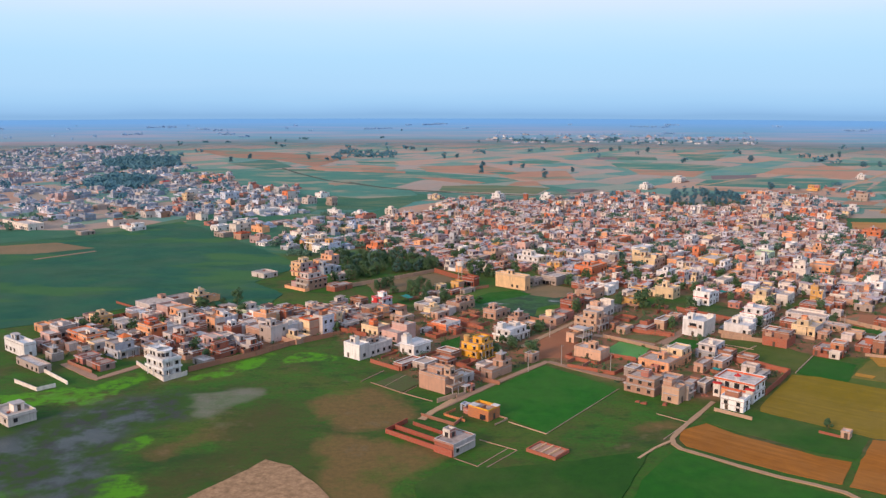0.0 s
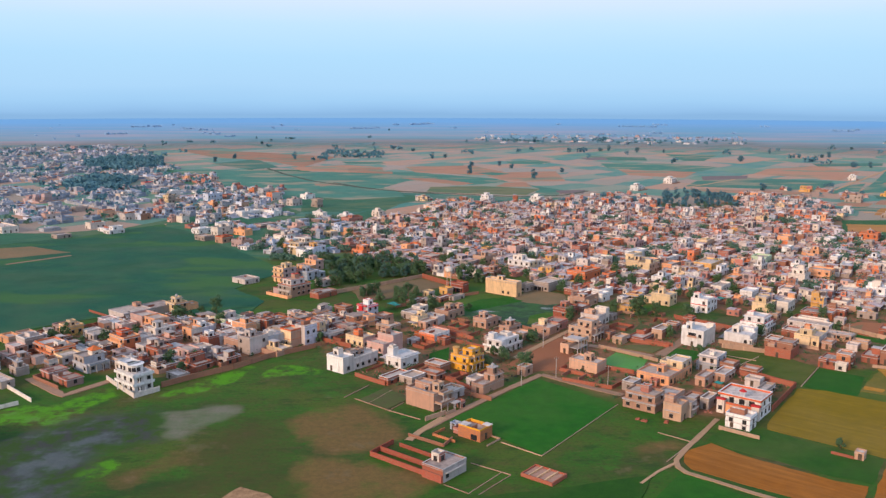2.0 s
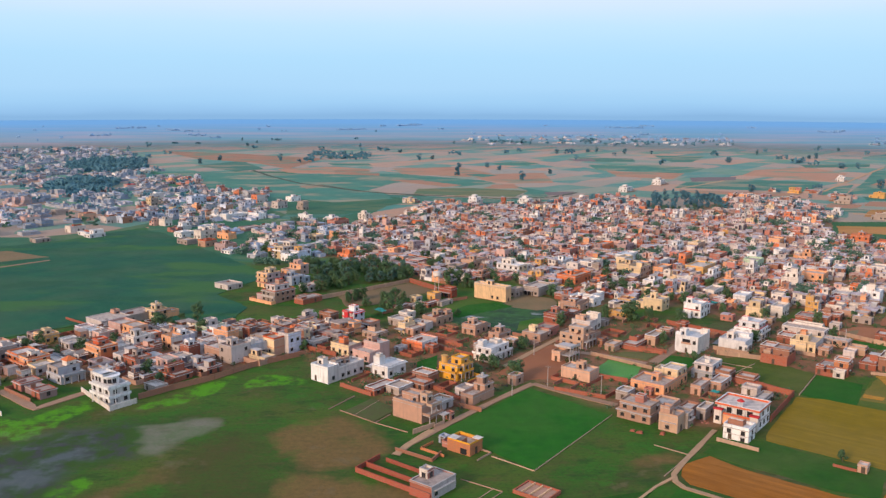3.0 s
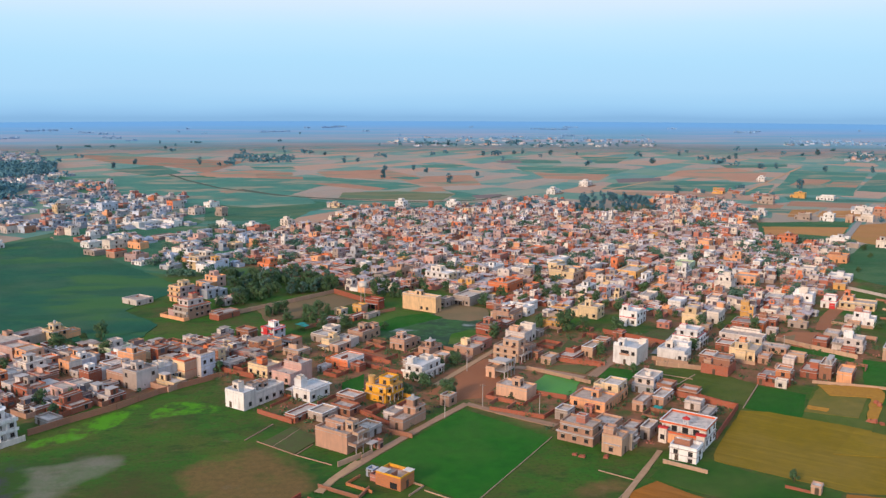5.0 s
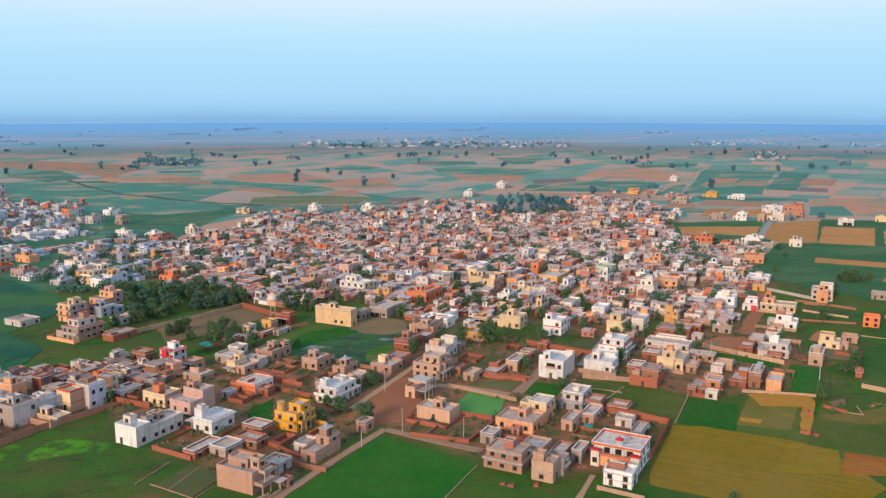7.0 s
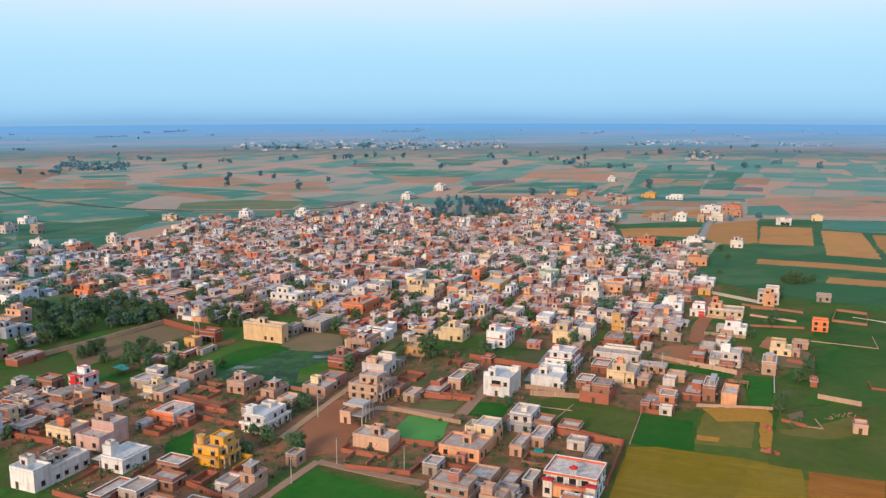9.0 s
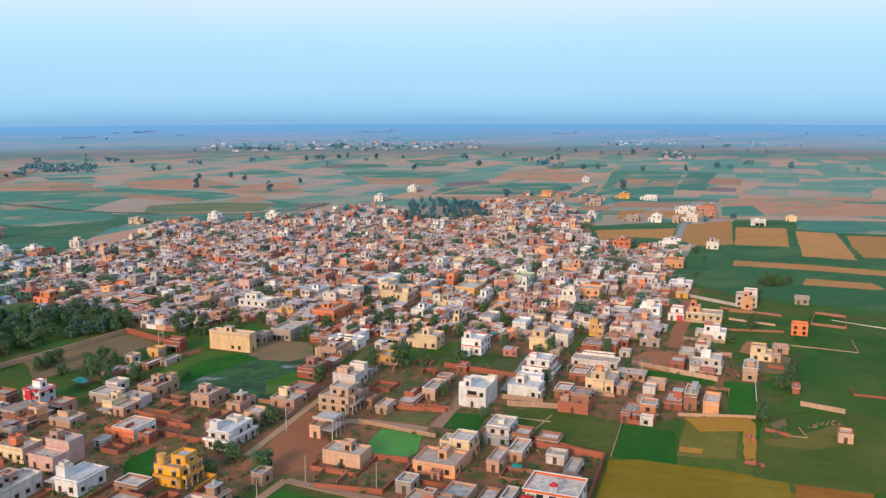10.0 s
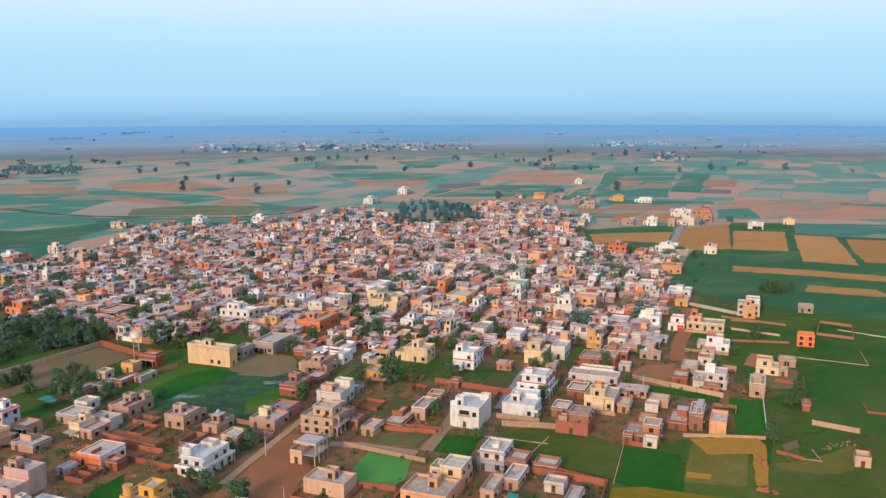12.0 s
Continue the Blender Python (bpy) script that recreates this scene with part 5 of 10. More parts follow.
field([(11.1, 440.0), (26.4, 459.4), (41.2, 465.5), (48.7, 456.4), (37.5, 446.4), (19.3, 432.4)], "wheat_green")
field([(190.0, 401.4), (205.2, 411.6), (218.4, 409.4), (203.3, 389.5), (196.4, 387.7)], "soil_red")
field([(-0.6, 361.6), (7.6, 371.1), (7.2, 347.0), (-1.3, 347.1)], "wheat_green")
field([(87.4, 374.3), (101.1, 371.2), (93.4, 362.0), (79.7, 370.3)], "grass")
field([(82.8, 378.6), (88.8, 379.3), (109.2, 399.1), (99.2, 409.3)], "grass")
field([(-25.7, 306.2), (-14.9, 296.7), (-7.1, 307.5), (-17.0, 319.0)], "grass")
field([(95.6, 448.2), (71.3, 419.0), (84.3, 440.0), (106.3, 471.3)], "grass")
field([(141.0, 420.2), (165.2, 423.9), (147.7, 399.3), (133.4, 410.0)], "grass")
field([(4.3, 408.7), (18.5, 393.1), (12.4, 386.7), (1.2, 396.6)], "soil_red")
path([(112.8, 209.6), (109.3, 216.5), (102.9, 221.3), (95.3, 226.0), (86.6, 233.1), (78.9, 240.3), (72.8, 245.7), (71.6, 249.6), (72.4, 254.1), (77.2, 261.6), (86.4, 274.2), (95.5, 286.8)], 1.7, "dirt")
path([(71.9, 252.3), (65.2, 246.6), (58.2, 238.6)], 0.9, "dirt")
path([(42.7, 333.8), (31.7, 321.4), (21.6, 309.3), (9.9, 294.8), (-2.0, 278.9)], 2.7, "lane")
path([(42.7, 333.8), (55.8, 321.2), (69.1, 310.2)], 3, "lane")
path([(130.8, 384.0), (146.2, 405.5), (163.5, 428.7)], 5, "concrete_road")
path([(94.9, 358.0), (107.2, 374.5), (124.1, 400.6)], 4, "lane")
path([(68.3, 373.2), (76.7, 369.3), (91.9, 357.2)], 4, "lane")
path([(221.8, 412.3), (230.9, 426.6), (243.1, 441.6), (262.2, 461.7), (279.4, 491.0)], 6.5, "soil_red")
path([(-124.3, 1105.4), (-86.1, 1050.4), (-46.5, 1007.5), (31.6, 974.8), (93.1, 948.1), (150.1, 965.2), (184.2, 1010.0)], 5, "bank")
path([(-250.8, 1331.4), (-207.2, 1228.4), (-152.5, 1124.0), (-71.3, 1029.2), (10.3, 972.7)], 5, "bank")
path([(413.2, 819.6), (487.9, 792.7), (527.5, 769.9), (593.2, 742.0), (696.1, 676.7)], 4, "dirt")
path([(388.6, 666.4), (434.4, 726.1), (468.4, 770.4)], 5, "concrete_road")
path([(309.6, 1048.4), (358.5, 1099.9), (410.6, 1159.8)], 4, "dirt")
path([(479.6, 1020.0), (660.7, 1263.9), (757.8, 1393.5)], 4, "dirt")
path([(155.3, 870.9), (201.0, 887.4), (233.0, 884.5)], 3.5, "dirt")
path([(-272.5, 557.1), (-244.1, 589.5)], 3, "lane")
path([(-152.8, 330.5), (-131.9, 311.1), (-121.3, 327.0)], 3.5, "lane")
path([(33.9, 354.4), (53.4, 382.5), (77.0, 415.6)], 2.6, "dirt")
path([(4.1, 288.8), (-3.6, 276.7), (-7.2, 269.3)], 2.4, "dirt")
boundary_wall([(-29.4, 332.8), (-17.2, 321.7)], 1.4, "redbrick")
boundary_wall([(3.8, 330.8), (15.5, 315.1)], 1.4, "redbrick")
boundary_wall([(-17.8, 442.1), (2.1, 455.8), (25.8, 472.5)], 1.6, "brick")
boundary_wall([(72.6, 275.3), (81.2, 267.5), (69.4, 253.1)], 0.2, "beige")
boundary_wall([(305.7, 426.4), (315.7, 414.7), (332.0, 432.5), (323.2, 443.6), (305.7, 426.4)], 1.2, "brick")
boundary_wall([(241.1, 377.2), (247.8, 369.2), (253.2, 375.9)], 1.4, "redbrick")
boundary_wall([(275.1, 448.0), (288.3, 430.4)], 0.9, "beige")
boundary_wall([(-11.7, 267.4), (-18.3, 258.3), (-2.4, 244.9)], 1.4, "darkred")
boundary_wall([(-15.5, 261.9), (-1.6, 250.2)], 1.4, "darkred")
boundary_wall([(-9.8, 265.4), (1.8, 255.4)], 1.0, "darkred")
boundary_wall([(-7.3, 273.2), (3.7, 264.6), (6.6, 270.3)], 0.9, "brick")
boundary_wall([(3.4, 238.6), (12.0, 231.3), (22.6, 244.5), (11.5, 252.7)], 0.15, "rosy")
boundary_wall([(9.8, 232.7), (20.3, 246.5)], 0.15, "rosy")
boundary_wall([(21.6, 267.9), (33.0, 257.4), (65.3, 300.9)], 0.22, "beige")
boundary_wall([(-31.1, 308.7), (-23.2, 321.7)], 0.22, "rosy")
boundary_wall([(-27.2, 307.5), (-14.6, 295.6), (-9.7, 303.2)], 0.22, "rosy")
boundary_wall([(-14.6, 295.6), (-3.7, 287.2)], 0.22, "rosy")
boundary_wall([(-21.9, 302.6), (-14.3, 316.4)], 0.22, "rosy")
boundary_wall([(-122.7, 328.4), (-105.6, 308.6), (-99.2, 316.2)], 1.7, "chalk")
boundary_wall([(-99.5, 320.2), (-89.9, 330.6), (-77.9, 341.6), (-66.8, 355.9), (-46.9, 373.1)], 2.0, "brick")
boundary_wall([(-157.1, 320.8), (-140.3, 304.8)], 1.3, "chalk")
boundary_wall([(-161.4, 307.3), (-148.5, 297.7), (-143.7, 302.4)], 1.3, "chalk")
boundary_wall([(118.1, 334.3), (135.2, 318.4), (116.9, 294.2)], 2.0, "redbrick")
boundary_wall([(125.4, 370.0), (140.8, 361.4)], 1.8, "beige")
boundary_wall([(49.7, 326.8), (66.5, 316.9), (85.2, 338.2)], 1.3, "redbrick")
boundary_wall([(68.9, 341.0), (78.9, 334.7)], 1.5, "redbrick")
boundary_wall([(72.1, 371.0), (92.4, 350.3)], 1.2, "beige")
boundary_wall([(83.2, 382.2), (102.3, 370.1)], 1.5, "redbrick")
boundary_wall([(118.6, 419.6), (145.4, 391.8)], 2.0, "redbrick")
boundary_wall([(120.9, 336.9), (134.6, 318.7)], 1.8, "redbrick")
boundary_wall([(-54.4, 472.6), (-25.9, 497.5), (-5.1, 517.1)], 2.0, "beige")
boundary_wall([(-5.0, 516.1), (10.2, 493.7)], 2.6, "redbrick")
boundary_wall([(191.8, 398.6), (200.6, 385.1), (211.2, 368.9)], 1.8, "beige")
boundary_wall([(222.8, 361.5), (202.0, 334.0)], 1.0, "pale")
boundary_wall([(176.3, 342.4), (199.5, 331.7)], 1.0, "beige")
boundary_wall([(222.8, 337.1), (231.3, 325.9)], 1.6, "beige")
boundary_wall([(195.0, 321.4), (199.0, 314.3)], 1.2, "redbrick")
boundary_wall([(199.6, 315.0), (203.5, 311.9), (207.2, 320.0)], 0.4, "beige")
boundary_wall([(271.8, 400.4), (291.1, 381.6), (303.5, 398.5)], 0.4, "beige")
boundary_wall([(285.4, 498.7), (296.8, 468.9)], 1.5, "pale")
boundary_wall([(321.4, 430.2), (335.3, 407.1)], 0.35, "pale")
boundary_wall([(252.7, 345.9), (248.2, 339.4), (258.1, 331.2)], 0.8, "redbrick")
boundary_wall([(285.3, 469.1), (303.7, 444.5)], 0.9, "brick")
boundary_wall([(262.1, 430.7), (283.7, 419.0)], 0.9, "brick")
boundary_wall([(137.6, 319.1), (154.5, 342.1)], 0.4, "beige")
boundary_wall([(116.1, 363.3), (132.7, 350.8)], 0.32, "beige")
boundary_wall([(122.5, 343.7), (136.0, 356.4)], 0.32, "beige")
boundary_wall([(0.9, 402.8), (16.6, 386.2), (21.9, 391.9)], 1.6, "redbrick")
boundary_wall([(6.6, 382.6), (22.7, 368.0)], 1.6, "redbrick")
boundary_wall([(8.0, 313.9), (21.3, 305.0)], 1.5, "brick")
boundary_wall([(-2.0, 285.8), (5.0, 291.9)], 1.5, "beige")
boundary_wall([(1.5, 396.3), (18.8, 382.3)], 1.6, "redbrick")
boundary_wall([(91.0, 380.2), (104.1, 371.2)], 1.6, "redbrick")
boundary_wall([(42.6, 400.9), (49.5, 394.6)], 1.6, "brick")
boundary_wall([(-52.6, 384.3), (-34.6, 370.5)], 1.8, "redbrick")
boundary_wall([(93.1, 278.3), (103.0, 269.4)], 1.1, "beige")
field([(55.6, 223.4), (70.8, 244.9), (84.2, 230.8), (109.6, 212.2), (115.8, 198.4), (70.4, 190.0), (44.8, 198.3)], "wheat_green")
field([(-7.6, 221.1), (2.7, 233.7), (15.7, 231.4), (36.0, 236.2), (53.8, 241.5), (62.8, 243.6), (53.3, 224.1), (42.6, 201.2), (10.8, 198.2), (-6.4, 207.2)], "wheat_dark")
field([(-71.2, 209.2), (-60.8, 223.8), (-55.9, 230.5), (-52.5, 237.5), (-44.2, 233.2), (-34.0, 219.6), (-28.8, 209.3)], "dry_mud")
plinth(33.3, 237.1, 12.0, 14.0)
field([(244.8, 400.0), (257.9, 411.9), (263.2, 406.5), (248.9, 391.2)], "soil_red")
field([(177.6, 303.0), (200.6, 329.8), (204.1, 311.7), (235.8, 315.0), (243.6, 302.6), (206.6, 270.0), (162.4, 285.3)], "olive")
field([(177.3, 338.7), (185.2, 339.0), (180.4, 331.3), (188.3, 326.1), (172.0, 305.4), (156.8, 313.8)], "dry_weeds")
field([(189.7, 315.7), (201.1, 314.4), (221.2, 318.5), (210.7, 305.0), (195.7, 302.7), (183.9, 305.2)], "dry_weeds")
field([(256.9, 404.8), (258.5, 384.4), (241.7, 368.1), (233.9, 373.6)], "bare")
field([(198.7, 404.5), (205.8, 407.5), (190.5, 385.3), (184.9, 392.1)], "bare")
field([(176.0, 303.5), (185.5, 315.0), (189.9, 310.2), (196.9, 305.2), (215.0, 297.8), (193.6, 275.4), (177.5, 287.3), (169.1, 293.9)], "olive")
field([(165.3, 296.7), (175.4, 287.1), (164.7, 272.8), (146.5, 278.2)], "mustard")
field([(176.3, 286.0), (184.8, 279.9), (192.5, 274.2), (185.2, 266.6), (165.4, 272.6)], "stubble")
field([(200.8, 326.2), (208.5, 327.9), (204.5, 322.4), (198.8, 321.9)], "bare")

# houses that stand out
house(-16.1, 321.7, 11.6, 4.5, 2.7, "redbrick")
house(-172.3, 337.7, 5.0, 18.3, 6.1, "white", room=(.4, .7))
house(-157.3, 318.1, 5.0, 19.4, 2.7, "grey")
house(-158.7, 332.6, 5.0, 5.8, 3.3, "grey", room=(.4, .4))
house(-141.2, 262.5, 9.2, 12.8, 3.7, "chalk", room=(.7, .5))
house(-182.3, 375.5, 5.0, 8.3, 3.4, "peach")
house(-178.5, 381.1, 6.0, 7.6, 3.2, "rosy")
house(-54.5, 374.0, 7.1, 6.4, 8.5, "pale", side="lilac", st=2)
house(-60.1, 371.3, 6.3, 6.8, 7.5, "cream", trim="rust")
house(-95.4, 326.4, 5.2, 7.6, 2.3, "grey")
house(-89.5, 382.3, 8.0, 8.4, 3.2, "rosy")
house(102.2, 275.8, 6.2, 8.0, 4.7, "white", st=2, win=.8, porch=0, shade=0, opening=0)
house(117.3, 333.8, 6.6, 5.5, 4.0, "brick")
house(101.5, 319.2, 10.5, 3.8, 3.6, "rosy")
house(95.1, 295.1, 7.6, 3.1, 4.0, "grey")
house(110.4, 323.3, 10.4, 4.5, 3.4, "rosy")
house(119.6, 307.0, 10.0, 3.5, 2.8, "grey")
house(109.8, 454.5, 6.7, 7.7, 3.7, "ochre")
house(101.3, 428.2, 8.8, 9.9, 2.9, "ochre", crenel=1)
house(82.8, 374.4, 7.5, 4.5, 3.1, "beige")
house(89.2, 458.5, 15.9, 7.0, 4.4, "white")
house(79.0, 444.1, 15.0, 8.6, 4.6, "rosy")
house(102.6, 382.8, 11.3, 5.0, 4.2, "beige")
house(35.5, 393.5, 9.7, 5.6, 2.9, "rosy", room=(.5, .5))
house(-8.2, 375.3, 5.0, 3.0, 2.1, "pale")
house(45.9, 464.7, 5.0, 20.6, 8.2, "honey", side="buff", room=(.6, .6), tall=1, win=.15, shade=1)
house(52.2, 476.3, 7.3, 4.0, 4.5, "grey")
house(17.6, 475.4, 5.0, 8.7, 5.3, "darkred")
house(8.8, 469.5, 5.0, 5.7, 3.8, "ochre")
house(-1.3, 465.2, 5.0, 4.5, 3.0, "cream")
house(64.9, 477.3, 15.1, 10.1, 5.1, "grey")
house(90.6, 507.8, 18.3, 12.4, 5.0, "orange", room=(.4, .7))
house(81.3, 444.2, 9.2, 12.6, 3.3, "beige", room=(.5, .5))
house(90.1, 453.5, 8.3, 14.0, 4.4, "white")
house(170.7, 457.6, 10.3, 6.4, 4.7, "white")
house(167.6, 426.4, 11.0, 8.5, 5.4, "cream", upper=(.3, 1, .3, 1, 2.8))
house(178.4, 429.5, 11.0, 5.7, 5.5, "chalk")
house(213.3, 490.7, 11.0, 9.3, 7.0, "chalk", upper=(.2, .9, .1, .9, 3.0), room=(.5, .3), balcony=1)
house(233.5, 503.0, 11.0, 12.1, 6.7, "peach", balcony=1)
house(129.0, 537.1, 15.9, 8.2, 6.1, "cream", room=(.5, .5))
house(135.1, 569.4, 17.2, 7.8, 6.2, "white")
house(140.5, 542.6, 7.6, 6.6, 5.9, "peach")
house(172.2, 564.2, 11.7, 4.5, 7.9, "orange", balcony=1)
house(175.0, 537.5, 20.0, 11.5, 4.4, "ochre")
house(211.7, 437.3, 9.2, 7.6, 3.9, "chalk")
house(230.0, 466.8, 11.0, 8.5, 3.2, "chalk")
house(225.0, 363.4, 11.0, 5.3, 5.2, "beige", room=(.5, .5))
house(261.4, 389.4, 5.0, 6.3, 3.3, "rosy")
house(289.4, 410.1, 5.0, 7.0, 5.8, "deeporange", st=2)
house(333.7, 459.8, 5.0, 7.0, 4.0, "grey")
house(230.4, 346.8, 5.0, 2.4, 3.0, "redbrick")
house(213.2, 303.2, 5.0, 4.3, 3.6, "peachgrey")
house(180.1, 345.9, 11.0, 6.1, 3.0, "redbrick", room=(.8, .2))
house(184.9, 344.2, 11.0, 4.4, 5.8, "brick", unfinished=1)
house(189.5, 338.3, 11.0, 5.2, 4.4, "peach", side="redbrick")
house(331.0, 570.2, 11.0, 12.3, 5.2, "peach")
house(297.3, 512.3, 11.0, 12.3, 3.6, "white", room=(.5, .5))
house(282.9, 493.9, 11.0, 6.5, 3.5, "ochre")
house(396.3, 623.3, 11.0, 8.6, 5.8, "chalk", room=(.4, .6))
house(510.0, 713.3, 11.0, 12.4, 4.8, "white", room=(.4, .6))
house(555.0, 727.4, 5.0, 9.4, 4.6, "cream", room=(.5, .5))
house(477.9, 771.1, 11.0, 6.5, 6.2, "white", room=(.5, .5))
house(498.1, 768.0, 11.0, 7.5, 6.3, "rosy", trim="rust")
house(449.4, 753.7, 11.0, 5.8, 6.0, "beige")
house(-106.7, 496.5, 10.5, 11.7, 2.9, "pale")
house(-102.5, 632.7, 8.2, 13.6, 4.3, "white", room=(.4, .6))
house(-42.3, 426.2, 5.5, 7.8, 4.2, "brick")
house(-97.1, 778.8, 5.0, 14.0, 4.7, "white", room=(.5, .5))
house(-142.5, 786.4, 8.4, 14.0, 5.0, "white", room=(.5, .6))
house(-144.8, 673.4, 7.7, 13.8, 4.8, "peach", room=(.4, .6))
house(-337.0, 683.8, 13.0, 46.8, 5.3, "chalk", win=.9)
house(-258.0, 690.4, 11.5, 13.1, 3.0, "white")
house(-149.5, 795.4, 13.0, 14.0, 4.6, "white")
house(-418.9, 1191.1, 13.0, 5.8, 3.4, "white")
house(-110.2, 641.0, 13.0, 9.8, 5.9, "chalk", room=(.5, .5))
house(-169.5, 648.5, 8.8, 12.3, 3.7, "grey")
house(-135.6, 620.7, 10.3, 11.9, 5.1, "dusk", room=(.5, .5))
house(-283.3, 658.5, 11.4, 8.9, 3.0, "grey")
house(-10.5, 447.5, 11.1, 4.6, 2.0, "brick")
house(-2.4, 450.2, 9.2, 3.8, 2.2, "rosy")
house(4.8, 453.4, 10.5, 3.8, 2.3, "redbrick")
house(11.9, 456.1, 9.4, 3.3, 2.3, "grey")
house(18.7, 311.3, 13.0, 5.3, 3.5, "rosy", room=(.8, .5), upper=(.55, 1, .0, 1, 2.4))
house(36.2, 331.5, 5.0, 3.8, 3.7, "rosy", win=.8)
house(92.7, 377.1, 15.9, 7.0, 2.1, "redbrick")

# houses told apart in the dense village
PLOTS = []


def plot(x, y, a, b, h, wall):
    """A far house of the dense quarter, built with its neighbours."""
    u, v = to_uv(x, y)
    RECTS.append((u, v, u + a, v + b))
    PLOTS.append((x, y, a, b, h, wall))


plot(-29.4, 768.9, 7.8, 7.1, 5.0, "ochre")
plot(-6.5, 903.9, 13.0, 13.1, 5.0, "cream")
plot(11.7, 826.3, 10.2, 8.3, 7.0, "white")
plot(85.8, 891.4, 7.0, 4.8, 7.4, "orange")
plot(-2.0, 743.2, 10.7, 9.1, 4.4, "orange")
plot(5.3, 808.6, 14.0, 13.1, 6.5, "peach")
plot(105.1, 770.3, 14.0, 9.1, 6.3, "white")
plot(133.1, 759.7, 12.7, 7.2, 6.8, "white")
plot(-42.5, 680.4, 9.1, 8.8, 4.2, "brick")
plot(17.4, 652.9, 4.5, 4.5, 5.6, "ochre")
plot(2.3, 674.2, 9.7, 8.1, 4.1, "chalk")
house(58.1, 592.1, 10.4, 7.0, 5.9, "blush", fine=False)
house(71.6, 586.3, 10.1, 6.4, 3.4, "white", room=(.5, .5), fine=False)
house(14.1, 581.4, 5.7, 4.6, 4.7, "white", fine=False)
house(0.1, 567.5, 13.4, 11.3, 3.4, "redbrick", fine=False)
house(34.5, 557.6, 12.9, 9.5, 5.1, "peachgrey", room=(.5, .5), fine=False)
house(38.8, 602.6, 6.9, 5.0, 3.0, "ochre", fine=False)
house(-47.0, 591.9, 10.2, 10.3, 3.2, "orange", upper=(.3, 1, .2, .9, 2.8), fine=False)
house(-40.5, 609.8, 6.7, 6.6, 3.0, "cream", room=(.5, .5), fine=False)
house(81.8, 619.3, 7.3, 4.5, 3.2, "orange", fine=False)
house(103.1, 597.6, 11.4, 6.4, 5.0, "clay", fine=False)
house(91.4, 558.1, 14.0, 9.0, 4.8, "white", room=(.5, .5), fine=False)
house(109.5, 552.1, 14.0, 8.7, 4.8, "chalk", fine=False)
house(103.5, 501.8, 8.5, 4.5, 5.3, "orange", fine=False)
plot(-13.3, 643.5, 9.0, 7.9, 3.0, "frost")
house(129.9, 552.6, 12.1, 5.8, 7.6, "cream", balcony=1, fine=False)
house(153.6, 554.5, 14.0, 7.7, 5.1, "white", fine=False)
house(133.2, 525.7, 14.0, 7.3, 6.6, "cream", room=(.5, .5), balcony=1, fine=False)
house(148.8, 533.1, 14.0, 6.4, 4.8, "peach", fine=False)
house(174.8, 519.8, 14.0, 5.3, 3.0, "white", upper=(.3, 1, .2, .9, 2.8), fine=False)
house(223.7, 576.6, 11.0, 6.4, 4.6, "white", room=(.5, .5), fine=False)
house(216.1, 554.7, 11.0, 9.6, 5.3, "mint", fine=False)
house(245.5, 589.9, 11.0, 4.7, 5.7, "white", fine=False)
house(259.2, 571.6, 11.0, 9.0, 3.9, "peach", room=(.5, .5), upper=(.3, 1, .2, .9, 2.8), fine=False)
house(265.6, 560.9, 11.0, 4.5, 4.4, "white", fine=False)
plot(239.4, 666.9, 14.0, 10.5, 5.5, "ochre")
plot(251.9, 717.4, 12.2, 4.5, 5.9, "cream")
plot(305.8, 682.8, 11.0, 10.4, 7.4, "chalk")
house(295.8, 633.2, 11.0, 5.6, 4.7, "white", fine=False)
plot(339.6, 650.3, 11.0, 7.9, 6.9, "orange")
house(339.1, 624.7, 11.0, 7.2, 5.3, "orange", fine=False)
house(312.9, 606.9, 11.0, 8.2, 4.1, "grey", upper=(.3, 1, .2, .9, 2.8), fine=False)
house(288.0, 553.9, 11.0, 5.9, 5.5, "white", room=(.5, .5), fine=False)
house(283.9, 529.1, 11.0, 8.1, 5.5, "chalk", fine=False)
house(259.4, 534.3, 11.0, 4.7, 4.4, "white", fine=False)
house(206.3, 536.6, 11.0, 5.2, 3.7, "white", room=(.5, .5), upper=(.3, 1, .2, .9, 2.8), fine=False)
plot(336.7, 759.6, 11.0, 5.9, 8.6, "orange")
plot(343.5, 740.9, 11.0, 8.4, 7.3, "peach")
plot(348.0, 833.5, 11.0, 14.0, 5.4, "cream")
plot(292.3, 788.0, 11.0, 11.1, 7.5, "white")
plot(329.5, 886.9, 14.0, 11.0, 5.8, "chalk")
plot(232.0, 773.9, 14.0, 8.2, 8.2, "white")
plot(216.7, 830.1, 14.0, 8.9, 8.8, "orange")
plot(196.0, 801.1, 13.2, 6.3, 8.5, "white")
house(134.7, 503.0, 14.0, 6.6, 3.0, "white", room=(.5, .5), fine=False)
house(159.4, 472.4, 14.0, 6.1, 4.3, "chalk", fine=False)
house(176.3, 498.5, 11.0, 6.5, 3.5, "peach", fine=False)
house(143.6, 474.7, 12.4, 4.9, 3.0, "cream", room=(.5, .5), upper=(.3, 1, .2, .9, 2.8), fine=False)
house(191.6, 461.5, 11.0, 5.5, 5.0, "peachgrey", fine=False)
plot(30.5, 709.6, 10.8, 8.3, 4.8, "clay")
plot(51.5, 698.4, 11.2, 8.0, 5.2, "peach")
plot(73.4, 742.0, 12.4, 8.4, 4.6, "dusk")
plot(84.4, 683.2, 11.9, 7.6, 4.2, "brick")
plot(100.0, 670.6, 13.0, 7.8, 4.8, "cream")
